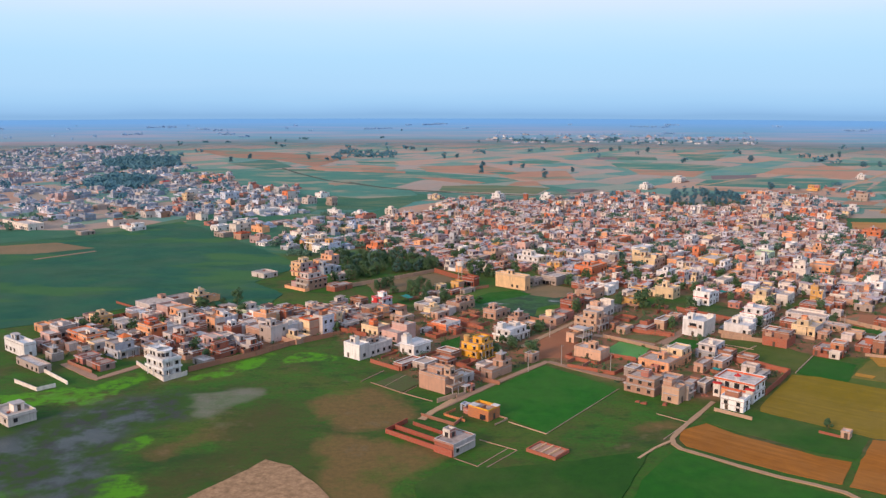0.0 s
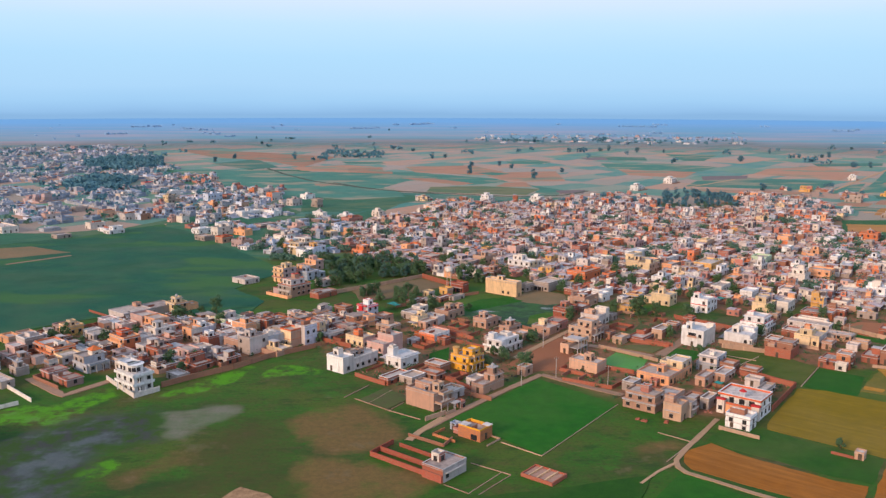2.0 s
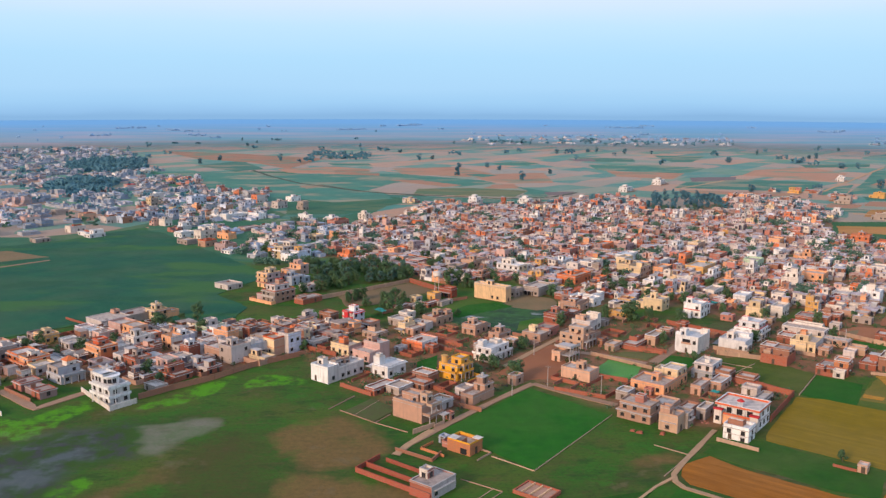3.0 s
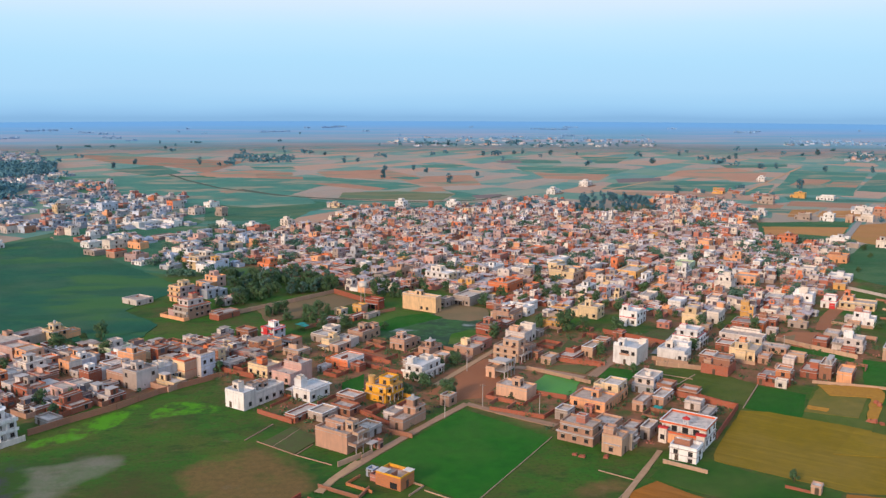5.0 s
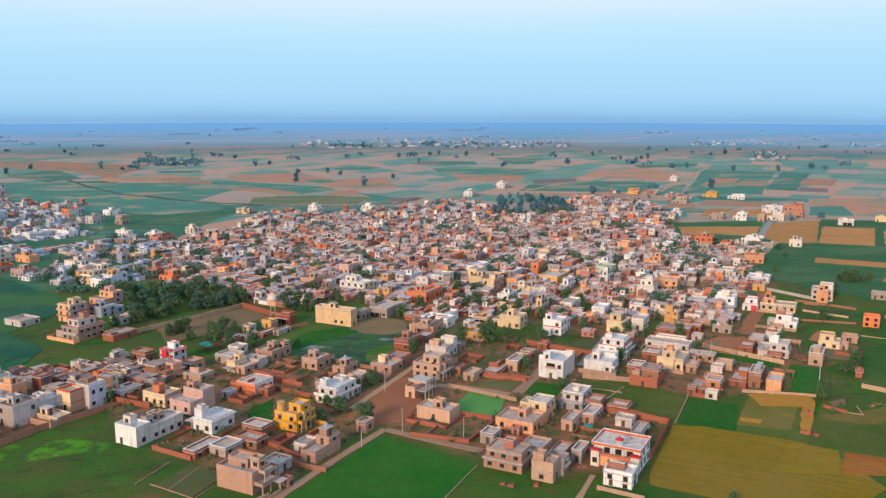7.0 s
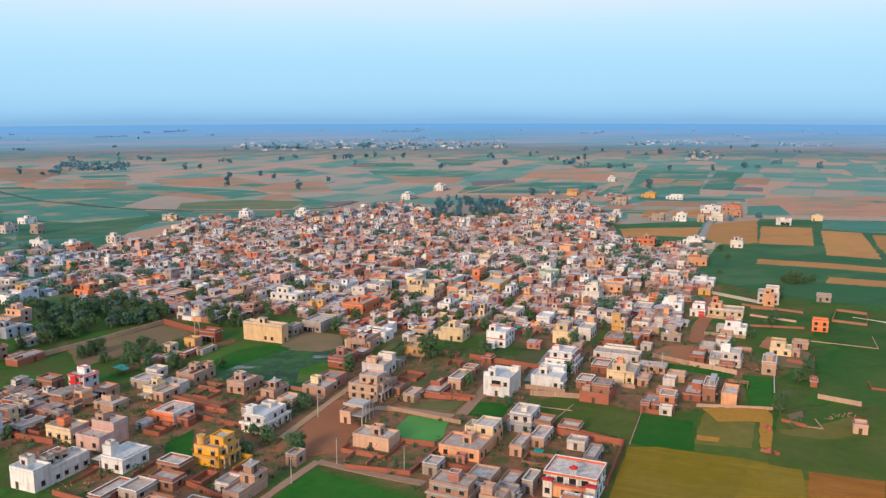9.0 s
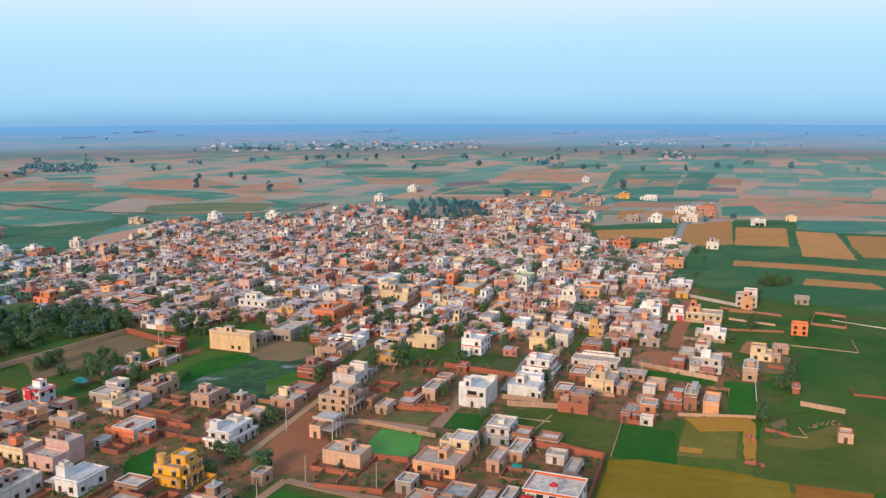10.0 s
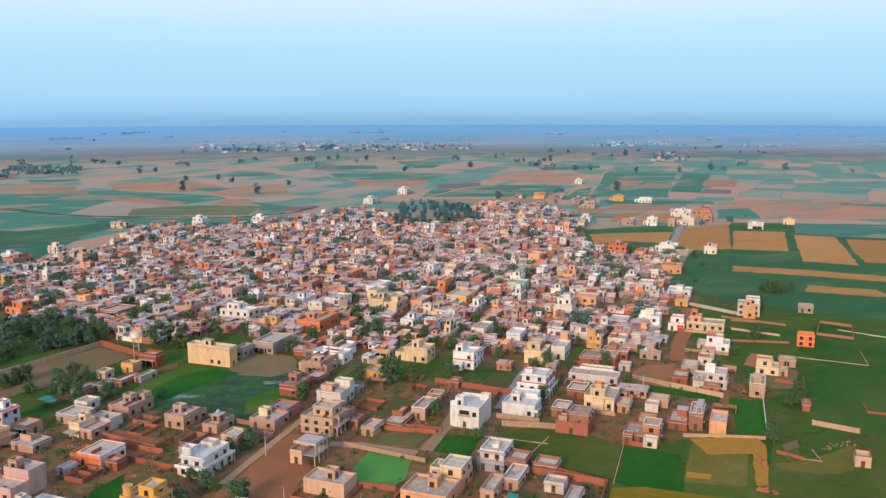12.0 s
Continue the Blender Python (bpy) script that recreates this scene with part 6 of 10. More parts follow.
plot(130.7, 682.0, 14.0, 8.5, 4.9, "clay")
house(132.2, 620.9, 14.0, 7.7, 4.7, "orange", fine=False)
plot(39.0, 645.2, 9.4, 6.9, 4.3, "white")
house(-14.4, 610.1, 8.4, 7.5, 3.0, "pale", fine=False)
plot(-26.7, 643.2, 8.7, 8.1, 3.0, "clay")
house(7.6, 617.1, 8.9, 7.4, 4.0, "bluegrey", room=(.5, .5), upper=(.3, 1, .2, .9, 2.8), fine=False)
plot(165.1, 705.2, 14.0, 8.7, 5.3, "clay")
plot(172.7, 650.4, 14.0, 8.0, 5.1, "redbrick")
plot(200.8, 686.0, 14.0, 8.4, 4.7, "grey")
house(199.7, 622.7, 14.0, 7.6, 5.0, "cream", fine=False)
house(200.4, 579.9, 14.0, 7.0, 4.5, "clay", fine=False)
plot(266.2, 676.9, 11.0, 8.3, 5.8, "brown")
house(264.9, 637.5, 11.0, 7.8, 5.4, "peach", fine=False)
house(181.5, 614.0, 14.0, 6.4, 4.4, "white", upper=(.3, 1, .2, .9, 2.8), fine=False)
house(146.7, 618.9, 13.6, 6.5, 4.4, "dusk", room=(.5, .5), fine=False)
plot(231.1, 696.1, 14.0, 7.8, 5.4, "peach")
house(22.8, 543.0, 8.1, 6.3, 4.1, "grey", fine=False)
house(37.3, 518.3, 8.1, 5.8, 3.8, "brick", room=(.5, .5), upper=(.3, 1, .2, .9, 2.8), fine=False)
house(116.3, 521.9, 12.9, 6.4, 3.0, "redbrick", fine=False)
house(198.2, 551.8, 11.0, 5.7, 4.2, "peach", fine=False)
house(231.0, 538.3, 11.0, 5.6, 4.2, "white", room=(.5, .5), fine=False)
# farms and outlying houses
house(499.7, 801.7, 9.0, 15.6, 6.8, "white", room=(.5, .5), shade=1, apart=1, fine=False)
house(469.4, 754.2, 9.0, 10.3, 5.8, "chalk", balcony=1, shade=1, apart=1, fine=False)
house(511.5, 788.6, 9.0, 16.2, 7.3, "rosy", trim="rust", shade=1, apart=1, fine=False)
house(436.7, 762.1, 9.0, 8.8, 6.7, "white", room=(.5, .5), shade=1, apart=1, fine=False)
house(419.7, 772.1, 9.0, 10.1, 6.1, "grey", balcony=1, shade=1, apart=1, fine=False)
house(530.8, 918.6, 9.0, 13.6, 5.3, "white", shade=1, apart=1, fine=False)
house(511.4, 943.6, 9.0, 11.6, 6.0, "ochre", room=(.5, .5), balcony=1, shade=1, apart=1, fine=False)
house(394.2, 805.3, 9.0, 8.9, 4.2, "white", upper=(.3, 1, .2, .9, 2.8), shade=1, apart=1, fine=False)
house(447.7, 893.1, 9.0, 11.6, 8.0, "grey", balcony=1, shade=1, apart=1, fine=False)
house(375.8, 640.9, 9.0, 12.9, 5.3, "white", room=(.5, .5), shade=1, apart=1, fine=False)
house(332.4, 638.5, 9.0, 13.1, 7.5, "orange", room=(.5, .5), balcony=1, shade=1, apart=1, fine=False)
house(332.0, 592.5, 9.0, 7.9, 3.9, "chalk", room=(.5, .5), shade=1, apart=1, fine=False)
# orange and cream walls muted here, haze put into their colour
house(-213.0, 743.5, 7.1, 9.0, 5.8, "chalk", room=(.5, .5), shade=1, apart=1, fine=False)
house(-231.9, 908.4, 13.0, 9.0, 5.3, "white", balcony=1, shade=1, apart=1, fine=False)
house(-193.9, 805.4, 13.0, 9.0, 4.5, "peachgrey", shade=1, apart=1, fine=False)
house(-199.0, 989.1, 13.0, 9.0, 3.8, "peachgrey", shade=1, apart=1, fine=False)
house(-170.8, 941.8, 10.8, 9.0, 4.2, "blush", balcony=1, shade=1, apart=1, fine=False)
house(-132.9, 920.0, 13.0, 9.0, 5.2, "white", room=(.5, .5), shade=1, apart=1, fine=False)
house(-252.0, 681.0, 13.0, 9.0, 3.0, "white", upper=(.3, 1, .2, .9, 2.8), shade=1, apart=1, fine=False)
house(-277.7, 709.0, 13.0, 9.0, 4.9, "chalk", shade=1, apart=1, fine=False)
house(-254.4, 761.5, 9.6, 9.0, 5.8, "frost", room=(.5, .5), balcony=1, shade=1, apart=1, fine=False)
house(-294.7, 780.3, 12.2, 9.0, 5.8, "peachgrey", shade=1, apart=1, fine=False)
house(-267.9, 761.4, 10.4, 9.0, 5.8, "pale", balcony=1, shade=1, apart=1, fine=False)
house(-249.8, 796.7, 12.8, 9.0, 5.8, "clay", room=(.5, .5), shade=1, apart=1, fine=False)
house(-344.4, 1047.1, 10.0, 9.0, 5.8, "blush", balcony=1, trim="red", shade=1, apart=1, fine=False)
house(-285.9, 952.2, 13.0, 9.0, 5.3, "white", shade=1, apart=1, fine=False)
house(-337.9, 764.6, 13.0, 9.0, 4.7, "blush", room=(.5, .5), balcony=1, shade=1, apart=1, fine=False)
house(-382.0, 803.9, 12.2, 9.0, 3.8, "white", shade=1, apart=1, fine=False)
house(-333.5, 817.0, 11.9, 9.0, 4.6, "grey", balcony=1, shade=1, apart=1, fine=False)
house(-330.5, 923.6, 13.0, 9.0, 5.1, "chalk", room=(.5, .5), shade=1, apart=1, fine=False)
house(-182.0, 681.4, 11.0, 9.0, 4.5, "white", balcony=1, shade=1, apart=1, fine=False)
house(-153.8, 639.2, 9.8, 9.0, 4.8, "rosy", trim="rust", shade=1, apart=1, fine=False)
house(-203.9, 785.0, 6.9, 9.0, 3.5, "blush", room=(.5, .5), shade=1, apart=1, fine=False)
house(-217.8, 924.6, 9.1, 9.0, 4.2, "clay", shade=1, apart=1, fine=False)
house(-421.2, 1225.9, 13.0, 9.0, 4.5, "white", room=(.5, .5), shade=1, apart=1, fine=False)
house(-399.5, 1275.7, 13.0, 9.0, 4.1, "chalk", balcony=1, shade=1, apart=1, fine=False)
house(-229.9, 895.0, 17.8, 9.0, 8.5, "frost", room=(.5, .5), shade=1, apart=1, fine=False)
house(-197.8, 894.8, 10.5, 9.0, 5.1, "peach", shade=1, apart=1, fine=False)
house(-199.6, 978.1, 7.4, 9.0, 5.2, "orange", room=(.5, .5), eave=1, shade=1, apart=1, fine=False)
house(-166.4, 907.7, 13.6, 9.0, 8.5, "orange", shade=1, apart=1, fine=False)
house(-183.1, 946.4, 9.9, 9.0, 8.5, "bluegrey", balcony=1, eave=1, shade=1, apart=1, fine=False)
house(-184.8, 845.7, 8.9, 9.0, 5.9, "frost", room=(.5, .5), shade=1, apart=1, fine=False)
house(-169.5, 778.7, 20.0, 9.0, 5.4, "white", room=(.5, .5), eave=1, shade=1, apart=1, fine=False)
house(-222.6, 850.8, 10.6, 9.0, 3.7, "pale", eave=1, shade=1, apart=1, fine=False)
house(-213.4, 849.6, 5.4, 7.7, 5.6, "peach", room=(.5, .5), shade=1, apart=1, fine=False)
house(-230.2, 833.7, 8.4, 9.0, 4.8, "cream", eave=1, shade=1, apart=1, fine=False)
house(-267.4, 883.9, 8.1, 9.0, 8.2, "cream", room=(.5, .5), balcony=1, eave=1, shade=1, apart=1, fine=False)
house(-137.8, 862.3, 12.5, 9.0, 6.9, "pale", room=(.5, .5), shade=1, apart=1, fine=False)
house(-111.6, 850.9, 7.2, 8.1, 8.5, "grey", balcony=1, eave=1, shade=1, apart=1, fine=False)
house(-74.9, 762.5, 7.9, 8.3, 5.0, "white", room=(.5, .5), eave=1, shade=1, apart=1, fine=False)
house(-194.3, 721.9, 10.8, 9.0, 3.0, "white", upper=(.3, 1, .2, .9, 2.8), shade=1, apart=1, fine=False)
house(-165.7, 673.9, 14.7, 9.0, 6.7, "chalk", room=(.5, .5), shade=1, apart=1, fine=False)
house(-140.1, 714.4, 15.9, 9.0, 3.0, "brown", eave=1, shade=1, apart=1, fine=False)
house(-109.7, 697.3, 12.4, 9.0, 3.8, "blush", upper=(.3, 1, .2, .9, 2.8), eave=1, shade=1, apart=1, fine=False)
house(-96.2, 687.9, 7.1, 8.2, 3.6, "dusk", shade=1, apart=1, fine=False)
house(-87.7, 672.3, 6.5, 7.2, 6.0, "dusk", room=(.5, .5), balcony=1, eave=1, shade=1, apart=1, fine=False)
house(-77.5, 668.5, 7.6, 8.3, 4.2, "cream", eave=1, shade=1, apart=1, fine=False)
house(-70.8, 743.8, 17.1, 9.0, 4.5, "clay", room=(.5, .5), shade=1, apart=1, fine=False)
house(-57.1, 606.4, 7.8, 8.1, 4.7, "clay", shade=1, apart=1, fine=False)


def corner_villa(x, y, a, b):
    """White three-storey house with a rounded top storey, balconies on two sides and a plinth wall."""
    home = tagged(new("house"), "white three-storey house with rounded upper floor and balconies", "house", "village houses")
    home.matrix_world = pose(x, y, 0, 0, 0, YAW)
    u, v = to_uv(x, y)
    RECTS.append((u, v, u + a, v + b))
    m = [MAT["white"], MAT["white"]]
    s = Solid()
    ring(s, 0, 0, a, b, -0.3, 7.4)
    s.part("body", m, home)
    s = Solid()
    s.box(0.23, 0.23, 6.4, a - 0.23, b - 0.23, 6.6)
    s.part("roof", [MAT["roof_white"]], home)
    for z in (3.2, 6.4):
        s = Solid()
        s.box(-1.1, -1.1, z, 0, b, z + 0.18)
        s.box(0, -1.1, z, a, 0, z + 0.18)
        bal = s.part("balcony", [MAT["white"]], home)
        s = Solid()
        s.box(-1.1, -1.1, z + 0.18, -0.98, b, z + 1.0)
        s.box(-0.98, -1.1, z + 0.18, a, -0.98, z + 1.0)
        s.part("railing", [MAT["white"]], bal)
        for p in (0.2, 0.5, 0.85):
            for q in ((-1.05, p * b), (p * a, -1.05)):
                s = Solid()
                s.box(q[0], q[1], z - 3.2, q[0] + 0.25, q[1] + 0.25, z)
                s.part("pillar", [MAT["white"]], bal)
    openings(home, dice, a, b, 0.05, 2, 3.2, Matrix.Identity(4), 0.95, True, False)
    s = Solid()
    z, r = 6.6, b * 0.24
    s.box(0.9, b * 0.42, z, a * 0.72, b - 0.4, z + 3.1)
    s.prism(0.9 + r, b * 0.42, z, z + 3.1, r, r, 20)
    s.box(0.4, b * 0.36, z + 3.1, a * 0.76, b - 0.2, z + 3.3)
    s.prism(0.9 + r, b * 0.42, z + 3.1, z + 3.3, r + 0.5, r + 0.5, 20)
    ring(s, 0.5, b * 0.40, a * 0.75, b - 0.25, z + 3.3, z + 3.9, 0.18)
    top = s.part("upper_storey", [MAT["white"]], home)
    for k in range(2):
        piece("window", GLAZED, top, pose(0.9, b * (0.66 + 0.18 * k), 7.5, 0, 0, -90))
    for k in range(3):
        t = math.pi + 0.25 + k * 0.6
        piece("window", GLAZED, top, pose(0.9 + r + r * math.cos(t), b * 0.42 + r * math.sin(t), 7.5, 0, 0, math.degrees(t) + 90))
    piece("water_tank", TANK, home, pose(a * 0.85, b * 0.3, 6.6))


corner_villa(-106.8, 312.4, 7.6, 11.3)


def banded_villa(x, y, a, b):
    """Two-storey villa: terrace with red bays, pillared upper veranda, red band under the parapet, small roof pavilion."""
    home = tagged(new("house"), "white and orange-red two-storey villa with pillared terrace", "house", "village houses")
    home.matrix_world = pose(x, y, 0, 0, 0, YAW)
    u, v = to_uv(x, y)
    RECTS.append((u, v, u + a, v + b))
    z1, z2, back = 3.1, 6.0, 2.0
    s = Solid()
    s.box(0, 0, -0.3, a, b, z1, faces=(0, 0, 1, 0, 0, 0))
    s.part("ground_storey", [MAT["peach"], MAT["white"]], home)
    s = Solid()
    s.box(-0.5, -0.3, z1, a + 0.1, b + 0.3, z1 + 0.16)
    terrace = s.part("terrace", [MAT["slab"]], home)
    s = Solid()
    s.box(-0.5, 2.6, z1 + 0.16, -0.38, b - 2.6, z1 + 0.85)
    s.part("railing", [MAT["rust"]], terrace, label="orange-red painted railing")
    s = Solid()
    s.box(back, 0.05, z1 + 0.16, a, b - 0.05, z2)
    s.part("upper_storey", [MAT["white"]], home)
    for q in (0.18, 0.42, 0.66):
        # flat dark panels painted as shaded door bays
        s = Solid()
        s.box(back - 0.06, b * q, z1 + 0.2, back, b * q + 1.9, z1 + 2.5)
        s.part("doorway", [MAT["glass"]], home)
    for q in (0.3, b * 0.36, b * 0.62, b - 0.6):
        s = Solid()
        s.prism(0.15, q, z1 + 0.16, z2, 0.18, 0.16, 10)
        s.part("pillar", [MAT["white"]], home)
    s = Solid()
    s.box(-0.3, -0.25, z2, a + 0.25, b + 0.25, z2 + 0.2)
    s.part("roof", [MAT["roof"]], home)
    s = Solid()
    ring(s, -0.3, -0.25, a + 0.25, b + 0.25, z2 + 0.2, z2 + 0.85, 0.2)
    s.part("parapet", [MAT["rust"]], home, label="orange-red band round the roof")
    s = Solid()
    ring(s, -0.36, -0.31, a + 0.31, b + 0.31, z2 + 0.85, z2 + 1.02, 0.32, under=True)
    s.part("coping", [MAT["white"]], home)
    for q in (-0.1, b - 2.4):
        s = Solid()
        s.box(-1.3, q, -0.2, 0, q + 2.5, z1 + 1.6)
        bay = s.part("bay", [MAT["chalk"]], home)
        s = Solid()
        s.box(-1.55, q - 0.25, z1 + 1.6, 0.1, q + 2.75, z1 + 2.05)
        s.part("bay_roof", [MAT["red"]], bay, label="red painted bay roof")
        piece("window", GLAZED, bay, pose(-1.3, q + 1.25, z1 - 1.9, 0, 0, -90))
    s = Solid()
    for t in range(6):
        s.box(1.0 + 0.8 * math.cos(t * 1.047), b * 0.45 + 0.8 * math.sin(t * 1.047), z2 + 0.2, 1.16 + 0.8 * math.cos(t * 1.047), b * 0.45 + 0.16 + 0.8 * math.sin(t * 1.047), z2 + 2.4)
    s.prism(1.08, b * 0.45 + 0.08, z2 + 0.2, z2 + 0.9, 0.8, 0.8, 12)
    pav = s.part("pavilion", [MAT["white"]], home)
    s = Solid()
    s.prism(1.08, b * 0.45 + 0.08, z2 + 2.4, z2 + 2.6, 1.25, 1.25, 12)
    s.prism(1.08, b * 0.45 + 0.08, z2 + 2.6, z2 + 3.3, 1.0, 0.25, 12)
    s.part("cap", [MAT["red"]], pav, label="red cap")
    openings(home, dice, a, b, 0.05, 1, 3.0, Matrix.Identity(4), 0.9, False, False, faces=(0, 1))
    openings(home, dice, a - back, b, z1 + 0.16, 1, 2.8, pose(back, 0.05, 0), 0.9, False, False, faces=(1,), door=False)


banded_villa(109.2, 285.7, 11.1, 14.1)


# houses of several volumes
def wing(home, name, x0, y0, x1, y1, z0, z1, wall, win=0.7, faces=(0, 1), low=0.55, cap="", side="", eave=0.12, label=""):
    """One walled volume of a house with its own flat roof, parapet, coping and openings."""
    s = Solid()
    ring(s, x0, y0, x1, y1, z0 - (0.4 if z0 == 0 else 0), z1, 0.23, 0, 1)
    part = s.part(name, [MAT[wall], MAT[side or wall]], home, label=label)
    s = Solid()
    s.box(x0 + 0.23, y0 + 0.23, z1 - low - 0.18, x1 - 0.23, y1 - 0.23, z1 - low)
    s.part("roof", [MAT["roof_white" if wall == "white" else "roof_dark" if wall in ("brown", "clay", "brick", "redbrick", "darkred", "dusk", "grey") else "roof"]], part)
    s = Solid()
    ring(s, x0 - 0.05, y0 - 0.05, x1 + 0.05, y1 + 0.05, z1, z1 + 0.13, 0.33, under=True)
    s.part("coping", [MAT[cap or wall]], part)
    if eave:
        s = Solid()
        ring(s, x0 - eave, y0 - eave, x1 + eave, y1 + eave, z1 - low - 0.16, z1 - low - 0.03, eave + 0.02, under=True)
        s.part("cornice", [MAT["slab" if wall not in ("white", "chalk") else wall]], part)
    z, w, d = z1 - low, x1 - x0, y1 - y0
    if w > 5 and d > 5 and z0 == 0:
        lot = dice.random()
        if lot < 0.45:
            s = Solid()
            q, r = y0 + d * dice.uniform(0.25, 0.4), dice.uniform(0.7, 1.5)
            s.box(x0 + 0.3, q, z, x0 + w * dice.uniform(0.3, 0.5), q + 0.18, z + r)
            s.part("roof_wall", [MAT[dice.choice(("redbrick", "brick", wall))]], part, label="bare partition wall on the roof")
        if lot > 0.4:
            for _ in range(dice.choice((1, 1, 2))):
                s = Solid()
                px, py = dice.uniform(x0 + 0.5, x0 + w * 0.45), dice.uniform(y0 + 0.5, y1 - 1.4)
                s.box(px, py, z, px + dice.uniform(0.3, 1.3), py + dice.uniform(0.3, 0.8), z + dice.uniform(0.15, 0.6))
                s.part("roof_stub", [MAT[dice.choice(("redbrick", "gloom", "chalk", "bluegrey"))]], part)
    st = max(1, round((z1 - low - z0) / 3.0))
    if win:
        openings(part, dice, x1 - x0, y1 - y0, z0 + 0.05, st, (z1 - low - z0) / st, pose(x0, y0, 0), win, False, win > 0.5, faces=faces, door=z0 == 0)
    return part


def deck(home, x0, y0, x1, y1, z, drop, n=3, rail=""):
    """An open slab on posts, with a rail where the house has one."""
    s = Solid()
    s.box(x0, y0, z - 0.18, x1, y1, z)
    d = s.part("floor_slab", [MAT["slab"]], home)
    for i in range(n):
        s = Solid()
        px = x0 + 0.1 + (x1 - x0 - 0.5) * i / max(1, n - 1)
        s.box(px, y0 + 0.1, z - drop, px + 0.28, y0 + 0.38, z - 0.18)
        s.part("pillar", [MAT["slab"]], d)
    if rail:
        s = Solid()
        s.box(x0, y0, z, x1, y0 + 0.12, z + 0.8)
        s.box(x0, y0 + 0.12, z, x0 + 0.12, y1, z + 0.8)
        s.part("railing", [MAT[rail]], d)
    return d


def canopy(home, x0, y0, x1, y1, z, wall="slab"):
    s = Solid()
    s.box(x0, y0, z - 0.14, x1, y1, z)
    s.part("canopy", [MAT[wall]], home)


def dwelling(x, y, a, b, label, yaw=YAW):
    home = tagged(new("house"), label, "house", "village houses")
    home.matrix_world = pose(x, y, 0, 0, 0, yaw)
    u, v = to_uv(x, y)
    RECTS.append((u, v, u + a, v + b))
    return home


def yard(home, pts, h, wall):
    """A yard's wall in straight runs."""
    s = Solid()
    for p, q in zip(pts, pts[1:]):
        s.box(min(p[0], q[0]) - 0.1, min(p[1], q[1]) - 0.1, -0.3, max(p[0], q[0]) + 0.1, max(p[1], q[1]) + 0.1, h)
    s.part("yard_wall", [MAT[wall]], home, label="low wall round the yard")


def tank(home, x, y, z):
    piece("water_tank", TANK, home, pose(x, y, z))


def far_villa(x, y, a, b, h, wall):
    """A pale farmhouse beyond the village: two wings, roof room and slab verandas."""
    home = dwelling(x, y, a, b, f"{TOLD[wall]} farmhouse with slab verandas and a roof room")
    k = a * 0.6
    wing(home, "body", 0, 0, k, b * 0.8, 0, h, wall, 0.8, eave=0.7)
    wing(home, "rear_wing", k + 0.05, b * 0.1, a, b * 0.7, 0, h * 0.62, "chalk" if wall == "white" else "pale", 0.7, (1,), eave=0.5)
    wing(home, "side_wing", k * 0.25, b * 0.8 + 0.05, k, b, 0, h * 0.55, wall, 0.6, eave=0.4)
    wing(home, "roof_room", k * 0.35, b * 0.3, k * 0.85, b * 0.65, h - 0.55, h + 2.0, wall, 0.6, eave=0.5)
    deck(home, -1.5, b * 0.1, -0.05, b * 0.75, h * 0.5, h * 0.5 + 0.2, 1, wall)
    canopy(home, 0.2, -1.0, k - 0.2, 0, h * 0.48)
    yard(home, [(-4.0, -2.0), (a, -2.0)], 1.3, "rosy")


far_villa(306.9, 1096.9, 20.0, 13.4, 6.8, "white")
far_villa(567.3, 1145.9, 11.0, 10.9, 6.1, "white")
far_villa(243.2, 1011.1, 20.0, 12.3, 6.2, "white")
far_villa(-47.3, 783.5, 10.3, 10.7, 5.4, "chalk")
far_villa(59.2, 889.7, 13.1, 12.1, 8.1, "white")
far_villa(113.0, 893.9, 11.3, 14.5, 6.2, "white")


def long_white_house():
    h = dwelling(-34.1, 335.0, 19.5, 9.1, "long white two-storey house with grey side wing")
    wing(h, "front_wing", 0, 0, 6, 9.1, 0, 6.4, "white", 0.15, side="pale")
    wing(h, "side_wing", 6.05, 0, 19.5, 6.5, 0, 5.0, "pale", 0.85, (1,), cap="chalk")
    wing(h, "stair_room", 3, 5.6, 5.6, 8.6, 5.85, 8.1, "chalk", 0.4, cap="slab")
    wing(h, "roof_room", 7.0, 3.0, 10.0, 6.2, 4.45, 7.0, "grey", 0.8)
    wing(h, "roof_room", 12.0, 3.4, 15.0, 6.2, 4.45, 6.6, "rosy", 0.6)
    yard(h, [(8, -4.5), (19, -4.5), (19, -0.2)], 0.9, "redbrick")


def bare_cement_house():
    h = dwelling(0.8, 294.4, 8.0, 12.6, "unfinished grey-pink cement house with open floors")
    wing(h, "body", 0, 0, 7.6, 12.6, 0, 6.3, "rosy", 0.0, low=0.7, cap="beige")
    wing(h, "upper_storey", 3.2, 4.2, 7.4, 11.2, 5.65, 8.0, "rosy", 0.7)
    wing(h, "stair_room", 3.6, 0.6, 6.4, 3.6, 5.65, 9.0, "beige", 0.7)
    deck(h, 0.4, -3.2, 7.6, -0.05, 3.0, 3.2, 3, "rosy")
    deck(h, 2.4, -2.4, 7.6, -0.05, 5.7, 2.7, 3, "beige")
    deck(h, 5.0, -5.4, 8.6, -3.25, 2.7, 2.9, 2)
    wing(h, "shed", 8.4, -5.6, 10.4, -3.4, 0, 2.6, "clay", 0.4)
    yard(h, [(-0.2, -5.6), (5.0, -5.6)], 1.3, "beige")


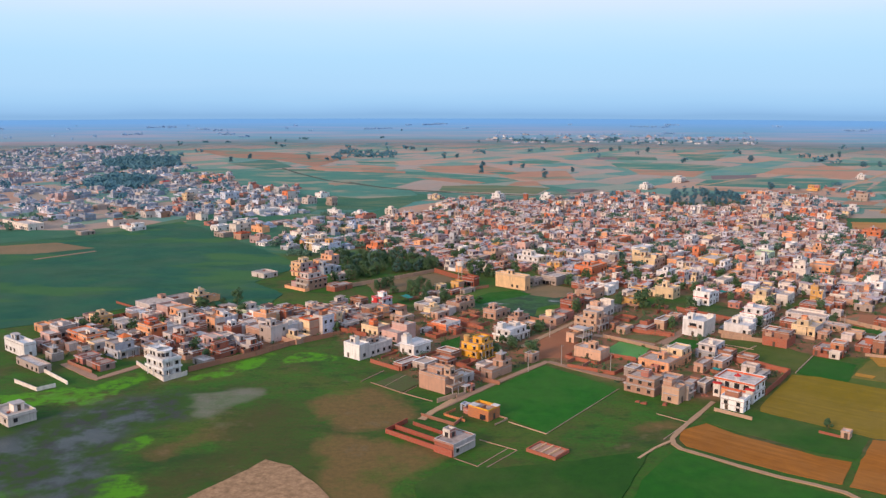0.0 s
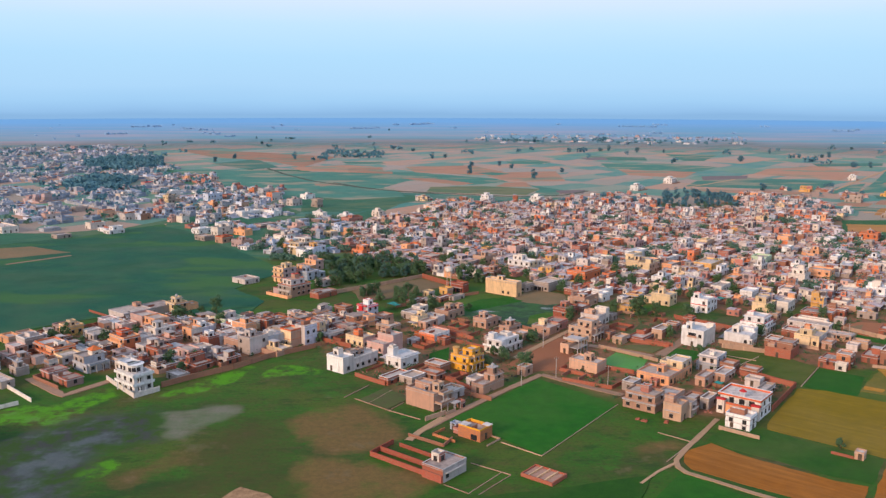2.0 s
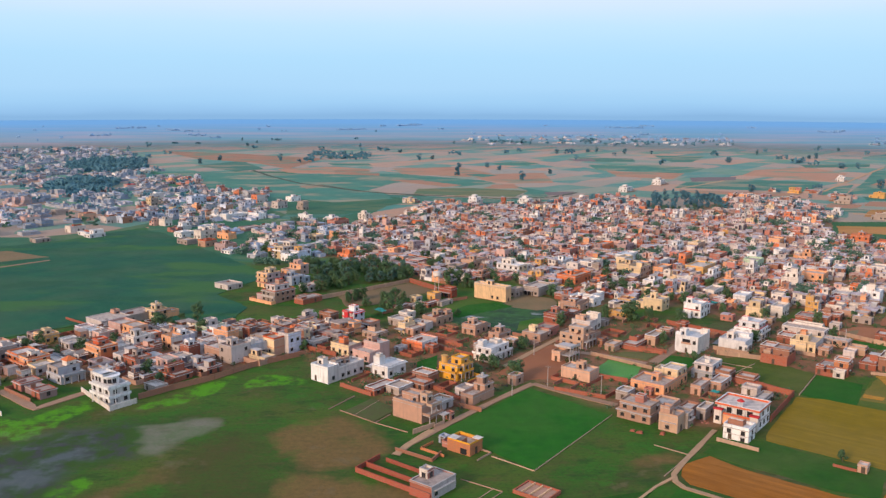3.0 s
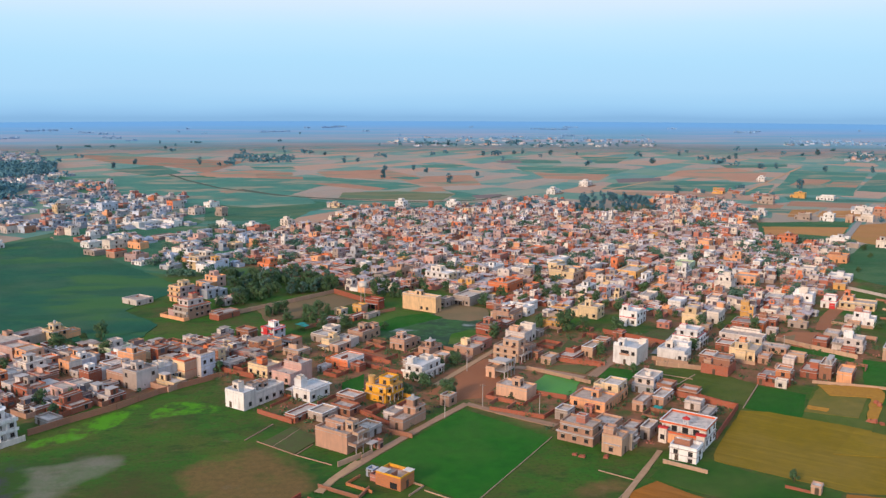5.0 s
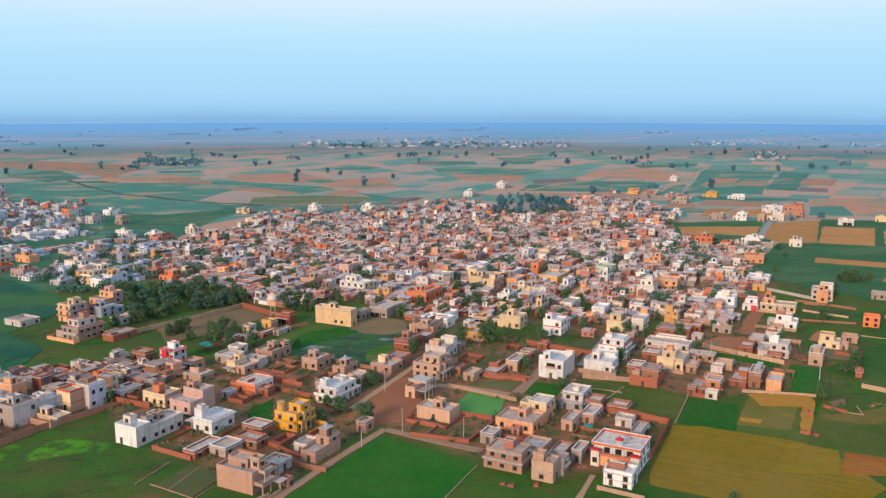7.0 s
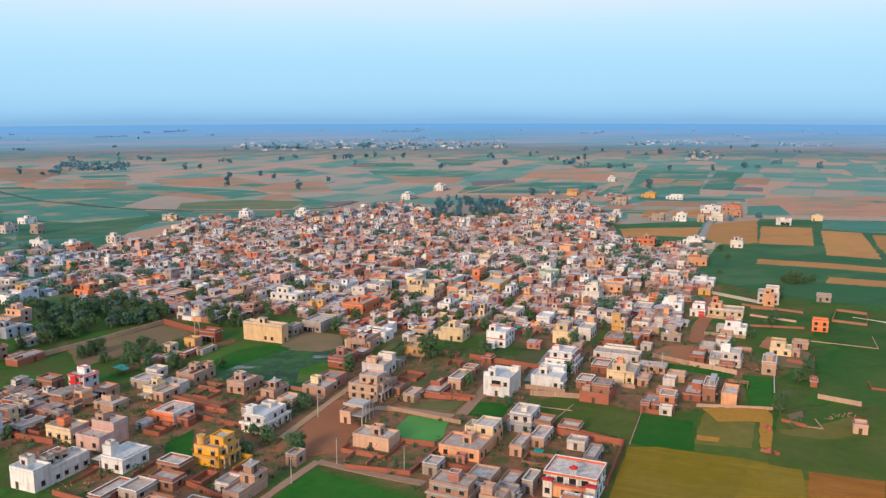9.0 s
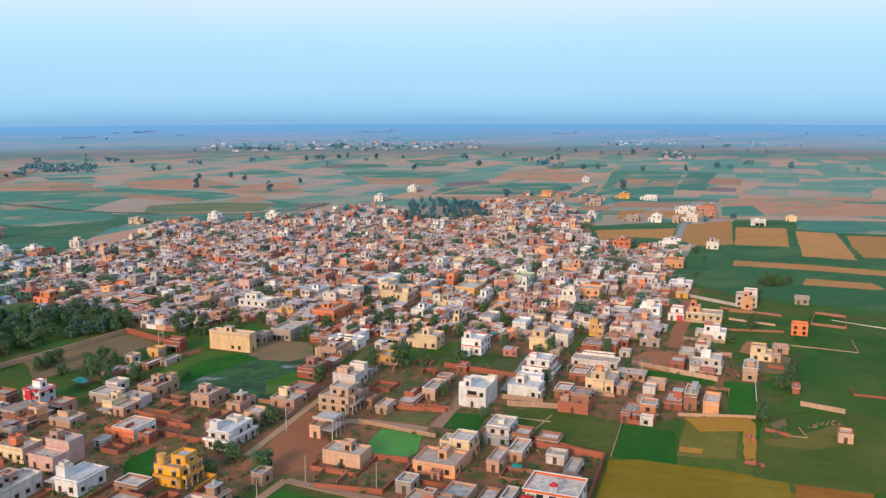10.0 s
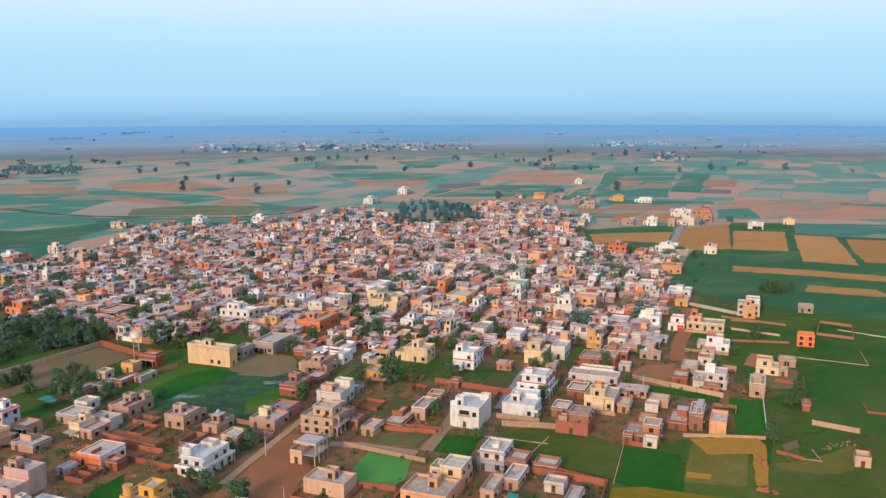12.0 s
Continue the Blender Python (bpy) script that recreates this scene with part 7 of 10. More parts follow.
def twin_cement_houses():
    h = dwelling(75.8, 291.7, 10.5, 12.0, "two-storey bare cement house with sunshade ledges")
    wing(h, "body", 0, 0, 8.0, 12.0, 0, 3.2, "rosy", 0.8, low=0.45)
    wing(h, "upper_storey", 0.5, 0.4, 8.0, 11.4, 2.8, 6.1, "rosy", 0.75, cap="beige", side="beige")
    wing(h, "stair_room", 3.4, 4.2, 6.0, 7.2, 5.5, 8.0, "clay", 0.5, cap="slab")
    canopy(h, -0.9, -0.4, 0, 12.2, 3.2)
    canopy(h, -0.5, 1.0, 0.5, 10.6, 5.4)
    deck(h, 8.1, 0.2, 11.0, 5.2, 3.1, 3.2, 2)
    h = dwelling(83.2, 283.5, 13.0, 7.8, "narrow cement house with stair tower and side terrace")
    wing(h, "body", 0, 1.0, 5.8, 7.4, 0, 5.9, "beige", 0.6, cap="rosy")
    wing(h, "stair_tower", 0.4, 4.0, 3.4, 7.2, 5.3, 8.1, "rosy", 0.5)
    wing(h, "side_wing", 5.85, 0, 10.6, 5.6, 0, 5.2, "grey", 0.7, (1,))
    canopy(h, -0.8, 1.4, 0, 6.6, 3.3)
    canopy(h, 5.9, -0.9, 10.4, 0, 3.0)
    wing(h, "shed", 10.7, 0.6, 14.0, 5.0, 0, 2.8, "brick", 0.5)


def peach_house():
    h = dwelling(88.1, 319.2, 21.0, 13.0, "peach-painted house with cream upper storey and roof terrace")
    wing(h, "front_wing", 0, 0, 11.0, 13.0, 0, 3.9, "peach", 0.5, low=0.7, cap="blush")
    wing(h, "rear_wing", 11.05, 0, 21.0, 10.0, 0, 3.8, "peach", 0.9, (1,))
    wing(h, "upper_storey", 12.5, 0.3, 20.8, 6.6, 3.3, 6.5, "cream", 0.9, cap="chalk")
    wing(h, "roof_room", 13.0, 6.7, 19.0, 9.8, 3.3, 5.4, "cream", 0.6)
    wing(h, "stair_room", 5.4, 4.6, 8.4, 7.4, 3.2, 5.7, "peach", 0.5, cap="blush")
    wing(h, "gate_room", -2.6, 3.6, -0.05, 6.4, 0, 2.5, "clay", 0.3)
    yard(h, [(-6.0, -1.0), (-6.0, 12.6), (0, 12.6)], 1.3, "redbrick")
    yard(h, [(-6.0, -1.0), (0, -1.0)], 1.3, "redbrick")
    tank(h, 16.5, 8.2, 4.85)
    h = dwelling(111.2, 335.3, 11.6, 8.4, "blue-grey two-storey house with set-back upper floor")
    wing(h, "body", 0, 0, 11.4, 8.2, 0, 3.3, "bluegrey", 0.8)
    wing(h, "upper_storey", 1.6, 0.5, 11.2, 7.8, 2.75, 5.9, "pale", 1.0, cap="chalk", side="bluegrey")
    wing(h, "roof_room", 5.0, 3.2, 7.0, 5.0, 5.3, 6.5, "chalk", 0)
    canopy(h, 0.4, -0.2, 1.6, 8.2, 5.5)


def tall_white_house():
    h = dwelling(116.7, 369.1, 13.5, 10.0, "tall plain white house with recessed balcony and roof tower")
    wing(h, "body", 0, 0, 13.0, 10.0, 0, 7.4, "white", 0.12, low=1.0, side="chalk", eave=0)
    wing(h, "stair_tower", 1.6, 6.0, 4.6, 8.8, 6.4, 9.6, "white", 0.5, cap="chalk")
    wing(h, "parapet_block", 0.05, 7.6, 1.5, 9.95, 6.4, 8.4, "white", 0, eave=0)
    wing(h, "roof_room", 10.4, 0.1, 12.9, 3.2, 6.4, 8.3, "chalk", 0.4)
    # flat dark panel painted as the shade of a balcony recess
    s = Solid()
    s.box(-0.06, 3.4, 4.1, 0, 6.8, 6.0)
    gap = s.part("balcony_recess", [MAT["glass"]], h, label="dark panel standing for the shade in a balcony recess")
    s = Solid()
    s.box(-0.5, 3.0, 3.95, 0, 7.2, 4.1)
    s.box(-0.5, 3.0, 4.1, -0.38, 7.2, 4.75)
    s.part("balcony", [MAT["rosy"]], gap)
    h = dwelling(137.8, 371.8, 14.0, 11.5, "white two-storey house with terraced roofs and garden wall")
    wing(h, "front_wing", 0, 0, 8.6, 11.4, 0, 4.7, "white", 0.7, low=0.6)
    wing(h, "rear_wing", 8.65, 1.4, 13.6, 10.6, 0, 5.8, "white", 0.7, (1,), cap="chalk")
    wing(h, "stair_room", 4.0, 6.4, 7.0, 9.4, 4.1, 6.7, "chalk", 0.6)
    deck(h, -1.4, -1.5, 4.0, -0.05, 3.0, 3.2, 3, "white")
    yard(h, [(-3.0, -2.5), (-3.0, 12.5)], 1.7, "beige")
    h = dwelling(150.4, 388.7, 13.0, 11.0, "white villa with red-edged stepped parapets")
    wing(h, "body", 0, 0, 12.4, 11.0, 0, 5.3, "white", 0.8, cap="red", low=0.7)
    wing(h, "upper_storey", 3.4, 1.2, 12.0, 10.2, 4.6, 7.6, "white", 0.9, cap="blush", eave=0.7)
    wing(h, "stair_room", 4.4, 6.6, 7.0, 9.4, 7.05, 9.2, "white", 0.4, cap="red")
    deck(h, 0.2, -1.4, 12.0, -0.05, 3.1, 3.3, 4, "white")


def western_front_houses():
    h = dwelling(-147.2, 347.0, 11.0, 23.0, "orange terrace of stepped rooms with pale flat roofs")
    wing(h, "near_room", 0, 0, 8.0, 6.8, 0, 3.6, "cream", 0.9, side="pale", eave=0.4)
    wing(h, "middle_room", 0.4, 6.85, 9.4, 14.4, 0, 5.4, "peach", 0.9, side="orange", eave=0.5)
    wing(h, "far_room", 0, 14.45, 8.6, 23.0, 0, 5.8, "orange", 0.9, side="peach", eave=0.6)
    wing(h, "stair_room", 3.0, 9.0, 6.2, 12.4, 4.85, 7.0, "chalk", 0.5, eave=0.3)
    deck(h, -1.2, 7.0, 0.3, 22.8, 3.0, 3.2, 2, "orange")
    canopy(h, -0.8, 14.6, 0, 22.8, 5.0, "peach")
    wing(h, "rear_room", 9.45, 1.0, 13.6, 12.0, 0, 3.4, "bluegrey", 0.5)
    h = dwelling(-134.2, 320.1, 9.0, 22.0, "low brown brick rooms round a dark yard")
    wing(h, "near_room", 0, 0, 6.4, 6.0, 0, 2.9, "redbrick", 0.4, side="brown", low=0.2, eave=0.4)
    wing(h, "side_room", 0.6, 6.05, 6.0, 12.0, 0, 2.5, "brown", 0.4, low=0.2)
    wing(h, "far_room", 0, 13.6, 7.6, 20.0, 0, 3.0, "clay", 0.5, low=0.25, eave=0.5)
    yard(h, [(-3.2, 0.4), (-3.2, 19.6), (0, 19.6)], 1.5, "brick")
    h = dwelling(-162.5, 389.5, 9.0, 16.0, "ochre house with low wings at the field edge")
    wing(h, "body", 0, 0, 7.2, 8.6, 0, 4.4, "buff", 0.7, side="ochre", eave=0.5)
    wing(h, "side_wing", 0.6, 8.65, 7.0, 16.0, 0, 3.0, "brown", 0.6)
    wing(h, "stair_room", 2.4, 3.0, 5.4, 6.2, 3.85, 6.0, "cream", 0.5)
    h = dwelling(-129.5, 366.3, 10.0, 13.0, "peach two-storey house with a rust-red roof room")
    wing(h, "body", 0, 0, 7.8, 11.4, 0, 5.6, "peach", 0.8, side="orange", eave=0.5)
    wing(h, "roof_room", 2.2, 5.0, 6.6, 9.6, 5.05, 7.4, "rust", 0.6, cap="rust", eave=0.4)
    wing(h, "rear_wing", 7.85, 0.6, 14.0, 8.0, 0, 3.8, "pale", 0.6, (1,), cap="chalk")
    deck(h, -1.2, 0.2, -0.05, 11.0, 3.0, 3.2, 1, "peach")
    h = dwelling(-146.2, 413.1, 29.0, 14.0, "long grey shed with a pale flat roof at the field edge")
    wing(h, "near_bay", 0, 0, 15.0, 13.4, 0, 4.2, "pale", 0.2, side="grey", low=0.25)
    wing(h, "far_bay", 15.05, 1.0, 29.0, 12.6, 0, 3.8, "grey", 0.3, (1,), low=0.25)
    wing(h, "stair_room", 12.0, 9.0, 15.0, 12.4, 3.95, 5.8, "rosy", 0.4)
    yard(h, [(0, 13.6), (0, 32.0)], 1.3, "redbrick")
    h = dwelling(-148.2, 381.4, 10.0, 11.0, "low pale rooms with thin slab roofs")
    wing(h, "body", 0, 0, 8.6, 7.0, 0, 2.8, "pale", 0.5, low=0.2, eave=0.5)
    wing(h, "side_room", 1.0, 7.05, 7.4, 11.0, 0, 3.2, "chalk", 0.5, low=0.25)
    h = dwelling(-119.4, 347.4, 7.4, 17.0, "dark brown sheds with sloping slab roofs behind a yard")
    wing(h, "near_room", 0, 0, 6.4, 7.6, 0, 2.5, "brown", 0.4, low=0.15, eave=0.4)
    wing(h, "far_room", 0.6, 7.65, 6.6, 16.6, 0, 2.9, "dusk", 0.4, low=0.2, eave=0.4)
    h = dwelling(-127.0, 429.8, 9.0, 9.0, "cream tower house with peach base and round tank")
    wing(h, "body", 0, 0, 7.6, 7.6, 0, 5.2, "cream", 0.8, side="peach", eave=0.7)
    wing(h, "roof_room", 2.4, 2.6, 6.0, 6.4, 4.65, 7.4, "cream", 0.7, eave=0.5)
    tank(h, 4.2, 4.4, 7.4)
    wing(h, "rear_wing", 7.65, 0.4, 14.0, 6.0, 0, 3.2, "peach", 0.5, (1,))
    h = dwelling(-105.4, 381.7, 10.0, 8.0, "peach-white house with a lilac rear wing")
    wing(h, "body", 0, 0, 5.6, 7.0, 0, 5.4, "peach", 0.3, side="chalk")
    wing(h, "rear_wing", 5.65, 0, 12.0, 6.6, 0, 4.8, "lilac", 0.7, (1,), cap="chalk")
    wing(h, "stair_room", 7.0, 3.0, 9.8, 6.0, 4.25, 6.4, "white", 0.5)
    h = dwelling(-112.1, 355.8, 12.0, 9.0, "red brick house with open slab porch and stair room")
    wing(h, "body", 0, 0, 7.4, 8.6, 0, 4.0, "redbrick", 0.6, side="rosy", eave=0.4)
    wing(h, "stair_room", 3.4, 4.6, 6.2, 7.6, 3.45, 5.8, "grey", 0.5)
    deck(h, 7.5, 0.4, 13.0, 7.0, 2.8, 3.0, 3)
    h = dwelling(-96.6, 355.8, 10.0, 8.0, "pale cement house with teal cloth and red side room")
    wing(h, "body", 0, 0, 8.4, 6.4, 0, 3.8, "pale", 0.7, side="grey", cap="chalk")
    wing(h, "side_room", 1.6, 6.45, 7.4, 10.6, 0, 3.2, "brown", 0.5)
    h = dwelling(-95.0, 370.3, 9.0, 7.4, "narrow red brick house with white roof room")
    wing(h, "body", 0, 0, 5.6, 6.0, 0, 4.8, "redbrick", 0.5, cap="slab")
    wing(h, "rear_wing", 5.65, 0, 10.4, 6.8, 0, 3.8, "pale", 0.7, (1,))
    wing(h, "roof_room", 1.6, 2.2, 4.4, 5.2, 4.25, 6.4, "white", 0.5)
    h = dwelling(-95.8, 404.2, 12.0, 11.0, "mint green house with white coping and roof rooms")
    wing(h, "body", 0, 0, 10.0, 8.9, 0, 3.6, "mint", 0.7, cap="chalk", eave=0.5)
    wing(h, "roof_room", 4.0, 3.6, 8.6, 8.0, 3.05, 5.6, "pale", 0.6)
    wing(h, "side_room", 0.8, 8.95, 8.0, 12.6, 0, 3.2, "cream", 0.5)


western_front_houses()


def brick_houses():
    h = dwelling(147.4, 352.3, 12.0, 10.5, "red bare-brick house with stepped roofs")
    wing(h, "body", 0, 0, 11.5, 10.5, 0, 3.9, "redbrick", 0.12, low=0.9, eave=0, cap="brick")
    wing(h, "upper_storey", 4.0, 0.6, 11.3, 7.0, 3.0, 6.0, "brick", 0.6, cap="slab")
    wing(h, "stair_room", 1.6, 7.2, 4.2, 10.0, 3.0, 5.3, "peachgrey", 0.5, cap="clay")
    tank(h, 5.6, 8.6, 3.0)
    h = dwelling(163.2, 336.3, 12.0, 12.0, "low red brick house with pale upper room and yard")
    wing(h, "body", 3.2, 0, 11.8, 11.0, 0, 3.2, "redbrick", 0.6, low=0.5, eave=0, cap="brick")
    wing(h, "upper_storey", 5.0, 0.4, 11.6, 5.6, 2.7, 5.5, "orangebrick", 0.8, cap="chalk")
    wing(h, "front_room", 0, 0.4, 3.1, 4.6, 0, 2.9, "chalk", 0.7, side="redbrick")
    wing(h, "front_room", 0, 8.0, 3.1, 11.0, 0, 3.4, "redbrick", 0.3, cap="slab")
    yard(h, [(0, 4.7), (0, 7.9)], 1.5, "redbrick")
    canopy(h, 2.0, 4.8, 3.2, 7.8, 2.5)


def grey_block():
    h = dwelling(-75.2, 360.0, 19.5, 18.0, "large grey cement house of stepped blocks by the boundary wall")
    wing(h, "corner_block", 0, 0, 9.5, 8.0, 0, 7.2, "grey", 0.3, cap="pale", side="pale")
    wing(h, "side_block", 9.55, 0, 18.6, 8.6, 0, 5.8, "bluegrey", 0.4, (1,))
    wing(h, "rear_block", 0, 8.05, 11.0, 17.8, 0, 5.0, "rosy", 0.4, cap="blush")
    wing(h, "stair_room", 3.0, 3.8, 6.2, 7.2, 6.65, 9.2, "pale", 0.6)
    wing(h, "roof_room", 5.0, 10.0, 9.4, 15.0, 4.45, 6.8, "pale", 0.7)
    wing(h, "roof_room", 11.4, 2.0, 14.0, 5.6, 5.25, 7.4, "chalk", 0.5)
    h = dwelling(-133.3, 336.3, 9.4, 11.0, "grey two-storey house with orange hipped roof on the stair room")
    wing(h, "body", 0, 0, 9.2, 10.8, 0, 3.4, "bluegrey", 0.8)
    wing(h, "upper_storey", 0.4, 2.6, 9.0, 10.6, 2.85, 5.9, "grey", 0.8, side="bluegrey")
    r = wing(h, "stair_room", 4.6, 3.6, 8.2, 7.2, 5.35, 7.3, "chalk", 0.5)
    s = Solid()
    q = [(4.1, 3.1, 7.43), (8.7, 3.1, 7.43), (8.7, 7.7, 7.43), (4.1, 7.7, 7.43)]
    for i in range(4):
        s.face([q[i], q[(i + 1) % 4], (6.4, 5.4, 9.0)])
    s.face(q[::-1])
    s.part("hipped_roof", [MAT["deeporange"]], r, label="orange-red hipped roof")
    deck(h, 0.4, -1.6, 9.0, -0.05, 3.2, 3.4, 4, "bluegrey")


def eastern_houses():
    h = dwelling(268.3, 444.4, 9.5, 17.0, "cream single-storey house with peach stair tower")
    wing(h, "body", 0, 0, 9.4, 16.8, 0, 3.9, "cream", 0.95, low=0.6, cap="chalk")
    wing(h, "upper_storey", 2.6, 10.6, 8.6, 15.6, 3.3, 6.1, "peach", 0.9, cap="chalk")
    wing(h, "stair_tower", 5.0, 12.6, 7.8, 15.2, 5.5, 8.4, "orange", 0.5)
    canopy(h, -1.2, 0.6, 0, 16.0, 3.1, "chalk")
    yard(h, [(-5.0, 1.0), (-5.0, 17.0), (0, 17.0)], 1.2, "beige")
    h = dwelling(248.7, 414.9, 9.0, 13.6, "white house with arched windows, red-brown tower and side yard")
    wing(h, "body", 0, 0, 8.8, 9.6, 0, 4.0, "white", 0.9, low=0.5)
    wing(h, "upper_storey", 2.6, 2.6, 8.6, 9.4, 3.5, 6.3, "white", 0.8, cap="rust")
    wing(h, "stair_room", 4.6, 6.2, 7.6, 9.2, 5.75, 7.9, "clay", 0.5, cap="chalk")
    wing(h, "side_room", 2.0, 9.7, 8.0, 13.2, 0, 3.2, "pale", 0.7)
    yard(h, [(-3.0, 0), (-3.0, 18.0), (2.0, 18.0)], 1.4, "beige")
    h = dwelling(217.9, 375.5, 10.0, 12.4, "grey cement house with white tower room")
    wing(h, "body", 0, 0, 9.8, 12.2, 0, 3.4, "pale", 0.8)
    wing(h, "upper_storey", 0.4, 0.4, 9.4, 7.6, 2.85, 5.8, "pale", 0.9, side="grey", cap="chalk")
    wing(h, "tower_room", 2.2, 4.6, 5.6, 8.2, 5.25, 8.0, "white", 0.7)
    deck(h, -1.6, 8.0, 0, 12.2, 3.0, 3.2, 2, "grey")
    h = dwelling(218.1, 424.7, 10.0, 19.0, "long low rosy-grey cement building beside the lane")
    wing(h, "body", 0, 0, 8.5, 12.0, 0, 3.3, "rosy", 0.3, cap="blush")
    wing(h, "side_room", 1.0, 12.05, 8.0, 18.0, 0, 2.8, "beige", 0.5)
    wing(h, "stair_room", 2.4, 6.0, 4.8, 8.6, 2.75, 5.0, "pale", 0.4)
    h = dwelling(241.7, 457.1, 9.6, 10.0, "tall white house with stepped roof rooms")
    wing(h, "body", 0, 0, 9.0, 9.6, 0, 6.6, "white", 0.6)
    wing(h, "roof_room", 2.4, 3.0, 6.0, 7.2, 6.05, 9.0, "chalk", 0.7)
    wing(h, "stair_room", 3.2, 7.3, 5.4, 9.2, 6.05, 8.0, "white", 0.4)
    h = dwelling(251.9, 452.0, 9.6, 7.6, "white house with red panels on its upper floor")
    wing(h, "body", 0, 0, 9.0, 7.4, 0, 3.7, "white", 0.8, cap="red")
    wing(h, "upper_storey", 3.0, 0.6, 8.8, 6.6, 3.15, 6.0, "white", 0.8, cap="red")
    wing(h, "gate_block", -1.4, 0.4, -0.05, 3.0, 0, 2.7, "red", 0)
    h = dwelling(300.6, 459.6, 14.0, 12.0, "pale cement house with peach front tower")
    wing(h, "front_tower", 0, 2.0, 4.6, 7.4, 0, 6.6, "peach", 0.7, cap="chalk")
    wing(h, "stair_room", 1.6, 4.0, 4.2, 7.0, 6.05, 8.6, "peach", 0.4)
    wing(h, "body", 4.65, 0, 13.6, 10.6, 0, 6.4, "pale", 0.9, cap="chalk")
    wing(h, "upper_storey", 6.4, 0.4, 13.2, 6.8, 5.85, 8.8, "chalk", 0.9)
    yard(h, [(-8.0, 1.0), (-8.0, 13.0), (0, 13.0)], 1.1, "brick")
    h = dwelling(247.1, 382.4, 9.5, 9.0, "cream two-part house with flat stepped roof")
    wing(h, "body", 0, 0, 8.8, 8.4, 0, 3.2, "cream", 0.8)
    wing(h, "upper_storey", 3.2, 2.4, 8.6, 8.2, 2.65, 5.6, "cream", 0.9, cap="ochre")
    wing(h, "side_room", 0.4, -3.4, 6.0, -0.1, 0, 2.7, "rosy", 0.5)


def orange_hut():
    h = dwelling(15.1, 267.9, 6.6, 8.8, "orange brick hut with yellow roof parapet and white corner slabs")
    wing(h, "body", 0, 0, 6.4, 8.6, 0, 3.0, "orangebrick", 0.5, low=0.15, eave=0)
    s = Solid()
    ring(s, 0.05, 0.05, 6.35, 8.55, 3.0, 4.0, 0.2)
    s.part("parapet", [MAT["yellow"]], h, label="bright yellow painted parapet")
    s = Solid()
    ring(s, 0.0, 0.0, 6.4, 8.6, 3.0, 3.5, 0.05)
    s.part("parapet_face", [MAT["orangebrick"]], h)
    for q in ((0.0, 5.4, 3.0, 8.6), (4.2, -0.2, 6.6, 2.4)):
        s = Solid()
        s.box(q[0], q[1], 4.01, q[2], q[3], 4.14)
        s.part("roof_slab", [MAT["chalk"]], h)
    # flat dark panel painted as the shade inside a doorway
    s = Solid()
    s.box(-0.06, 1.2, 0.1, 0, 3.6, 1.9)
    s.part("doorway", [MAT["glass"]], h, label="dark panel standing for the shade in a doorway")
    wing(h, "lean_to", 1.0, 8.7, 5.0, 11.4, 0, 1.9, "clay", 0)
    wing(h, "store", 2.6, 11.6, 5.2, 14.0, 0, 2.3, "mist", 0.3)
    yard(h, [(-5.0, 6.0), (-5.0, 15.0), (1.0, 15.0)], 0.8, "orangebrick")
    yard(h, [(-1.0, -3.5), (6.0, -3.5), (6.0, 0)], 0.5, "beige")


def brickyard_house():
    h = dwelling(3.2, 239.4, 10.9, 7.8, "pale flat-roofed house with red brick front beside the enclosure")
    wing(h, "body", 0, 0, 10.6, 7.6, 0, 3.9, "redbrick", 0.35, side="pale", low=0.25, cap="slab", faces=(1,))
    wing(h, "stair_room", 3.6, 4.4, 6.4, 7.2, 3.65, 6.2, "chalk", 0.5, cap="slab", side="clay")
    canopy(h, 1.0, -0.7, 9.6, 0, 2.7)
    s = Solid()
    s.box(-0.5, 0.2, -0.3, -0.05, 7.4, 2.2)
    s.part("brick_skirt", [MAT["darkred"]], h)
    (x, y), = [(127.6, 252.9)]
    k = dwelling(x, y, 3.4, 2.8, "small pale field hut with a low brick wall")
    wing(k, "body", 0, 0, 3.2, 2.6, 0, 2.4, "peachgrey", 0.3, low=0.2)
    yard(k, [(-0.2, 2.8), (-0.2, 9.0)], 0.9, "redbrick")



brickyard_house()
long_white_house()
bare_cement_house()
twin_cement_houses()
peach_house()
tall_white_house()
brick_houses()
grey_block()
eastern_houses()


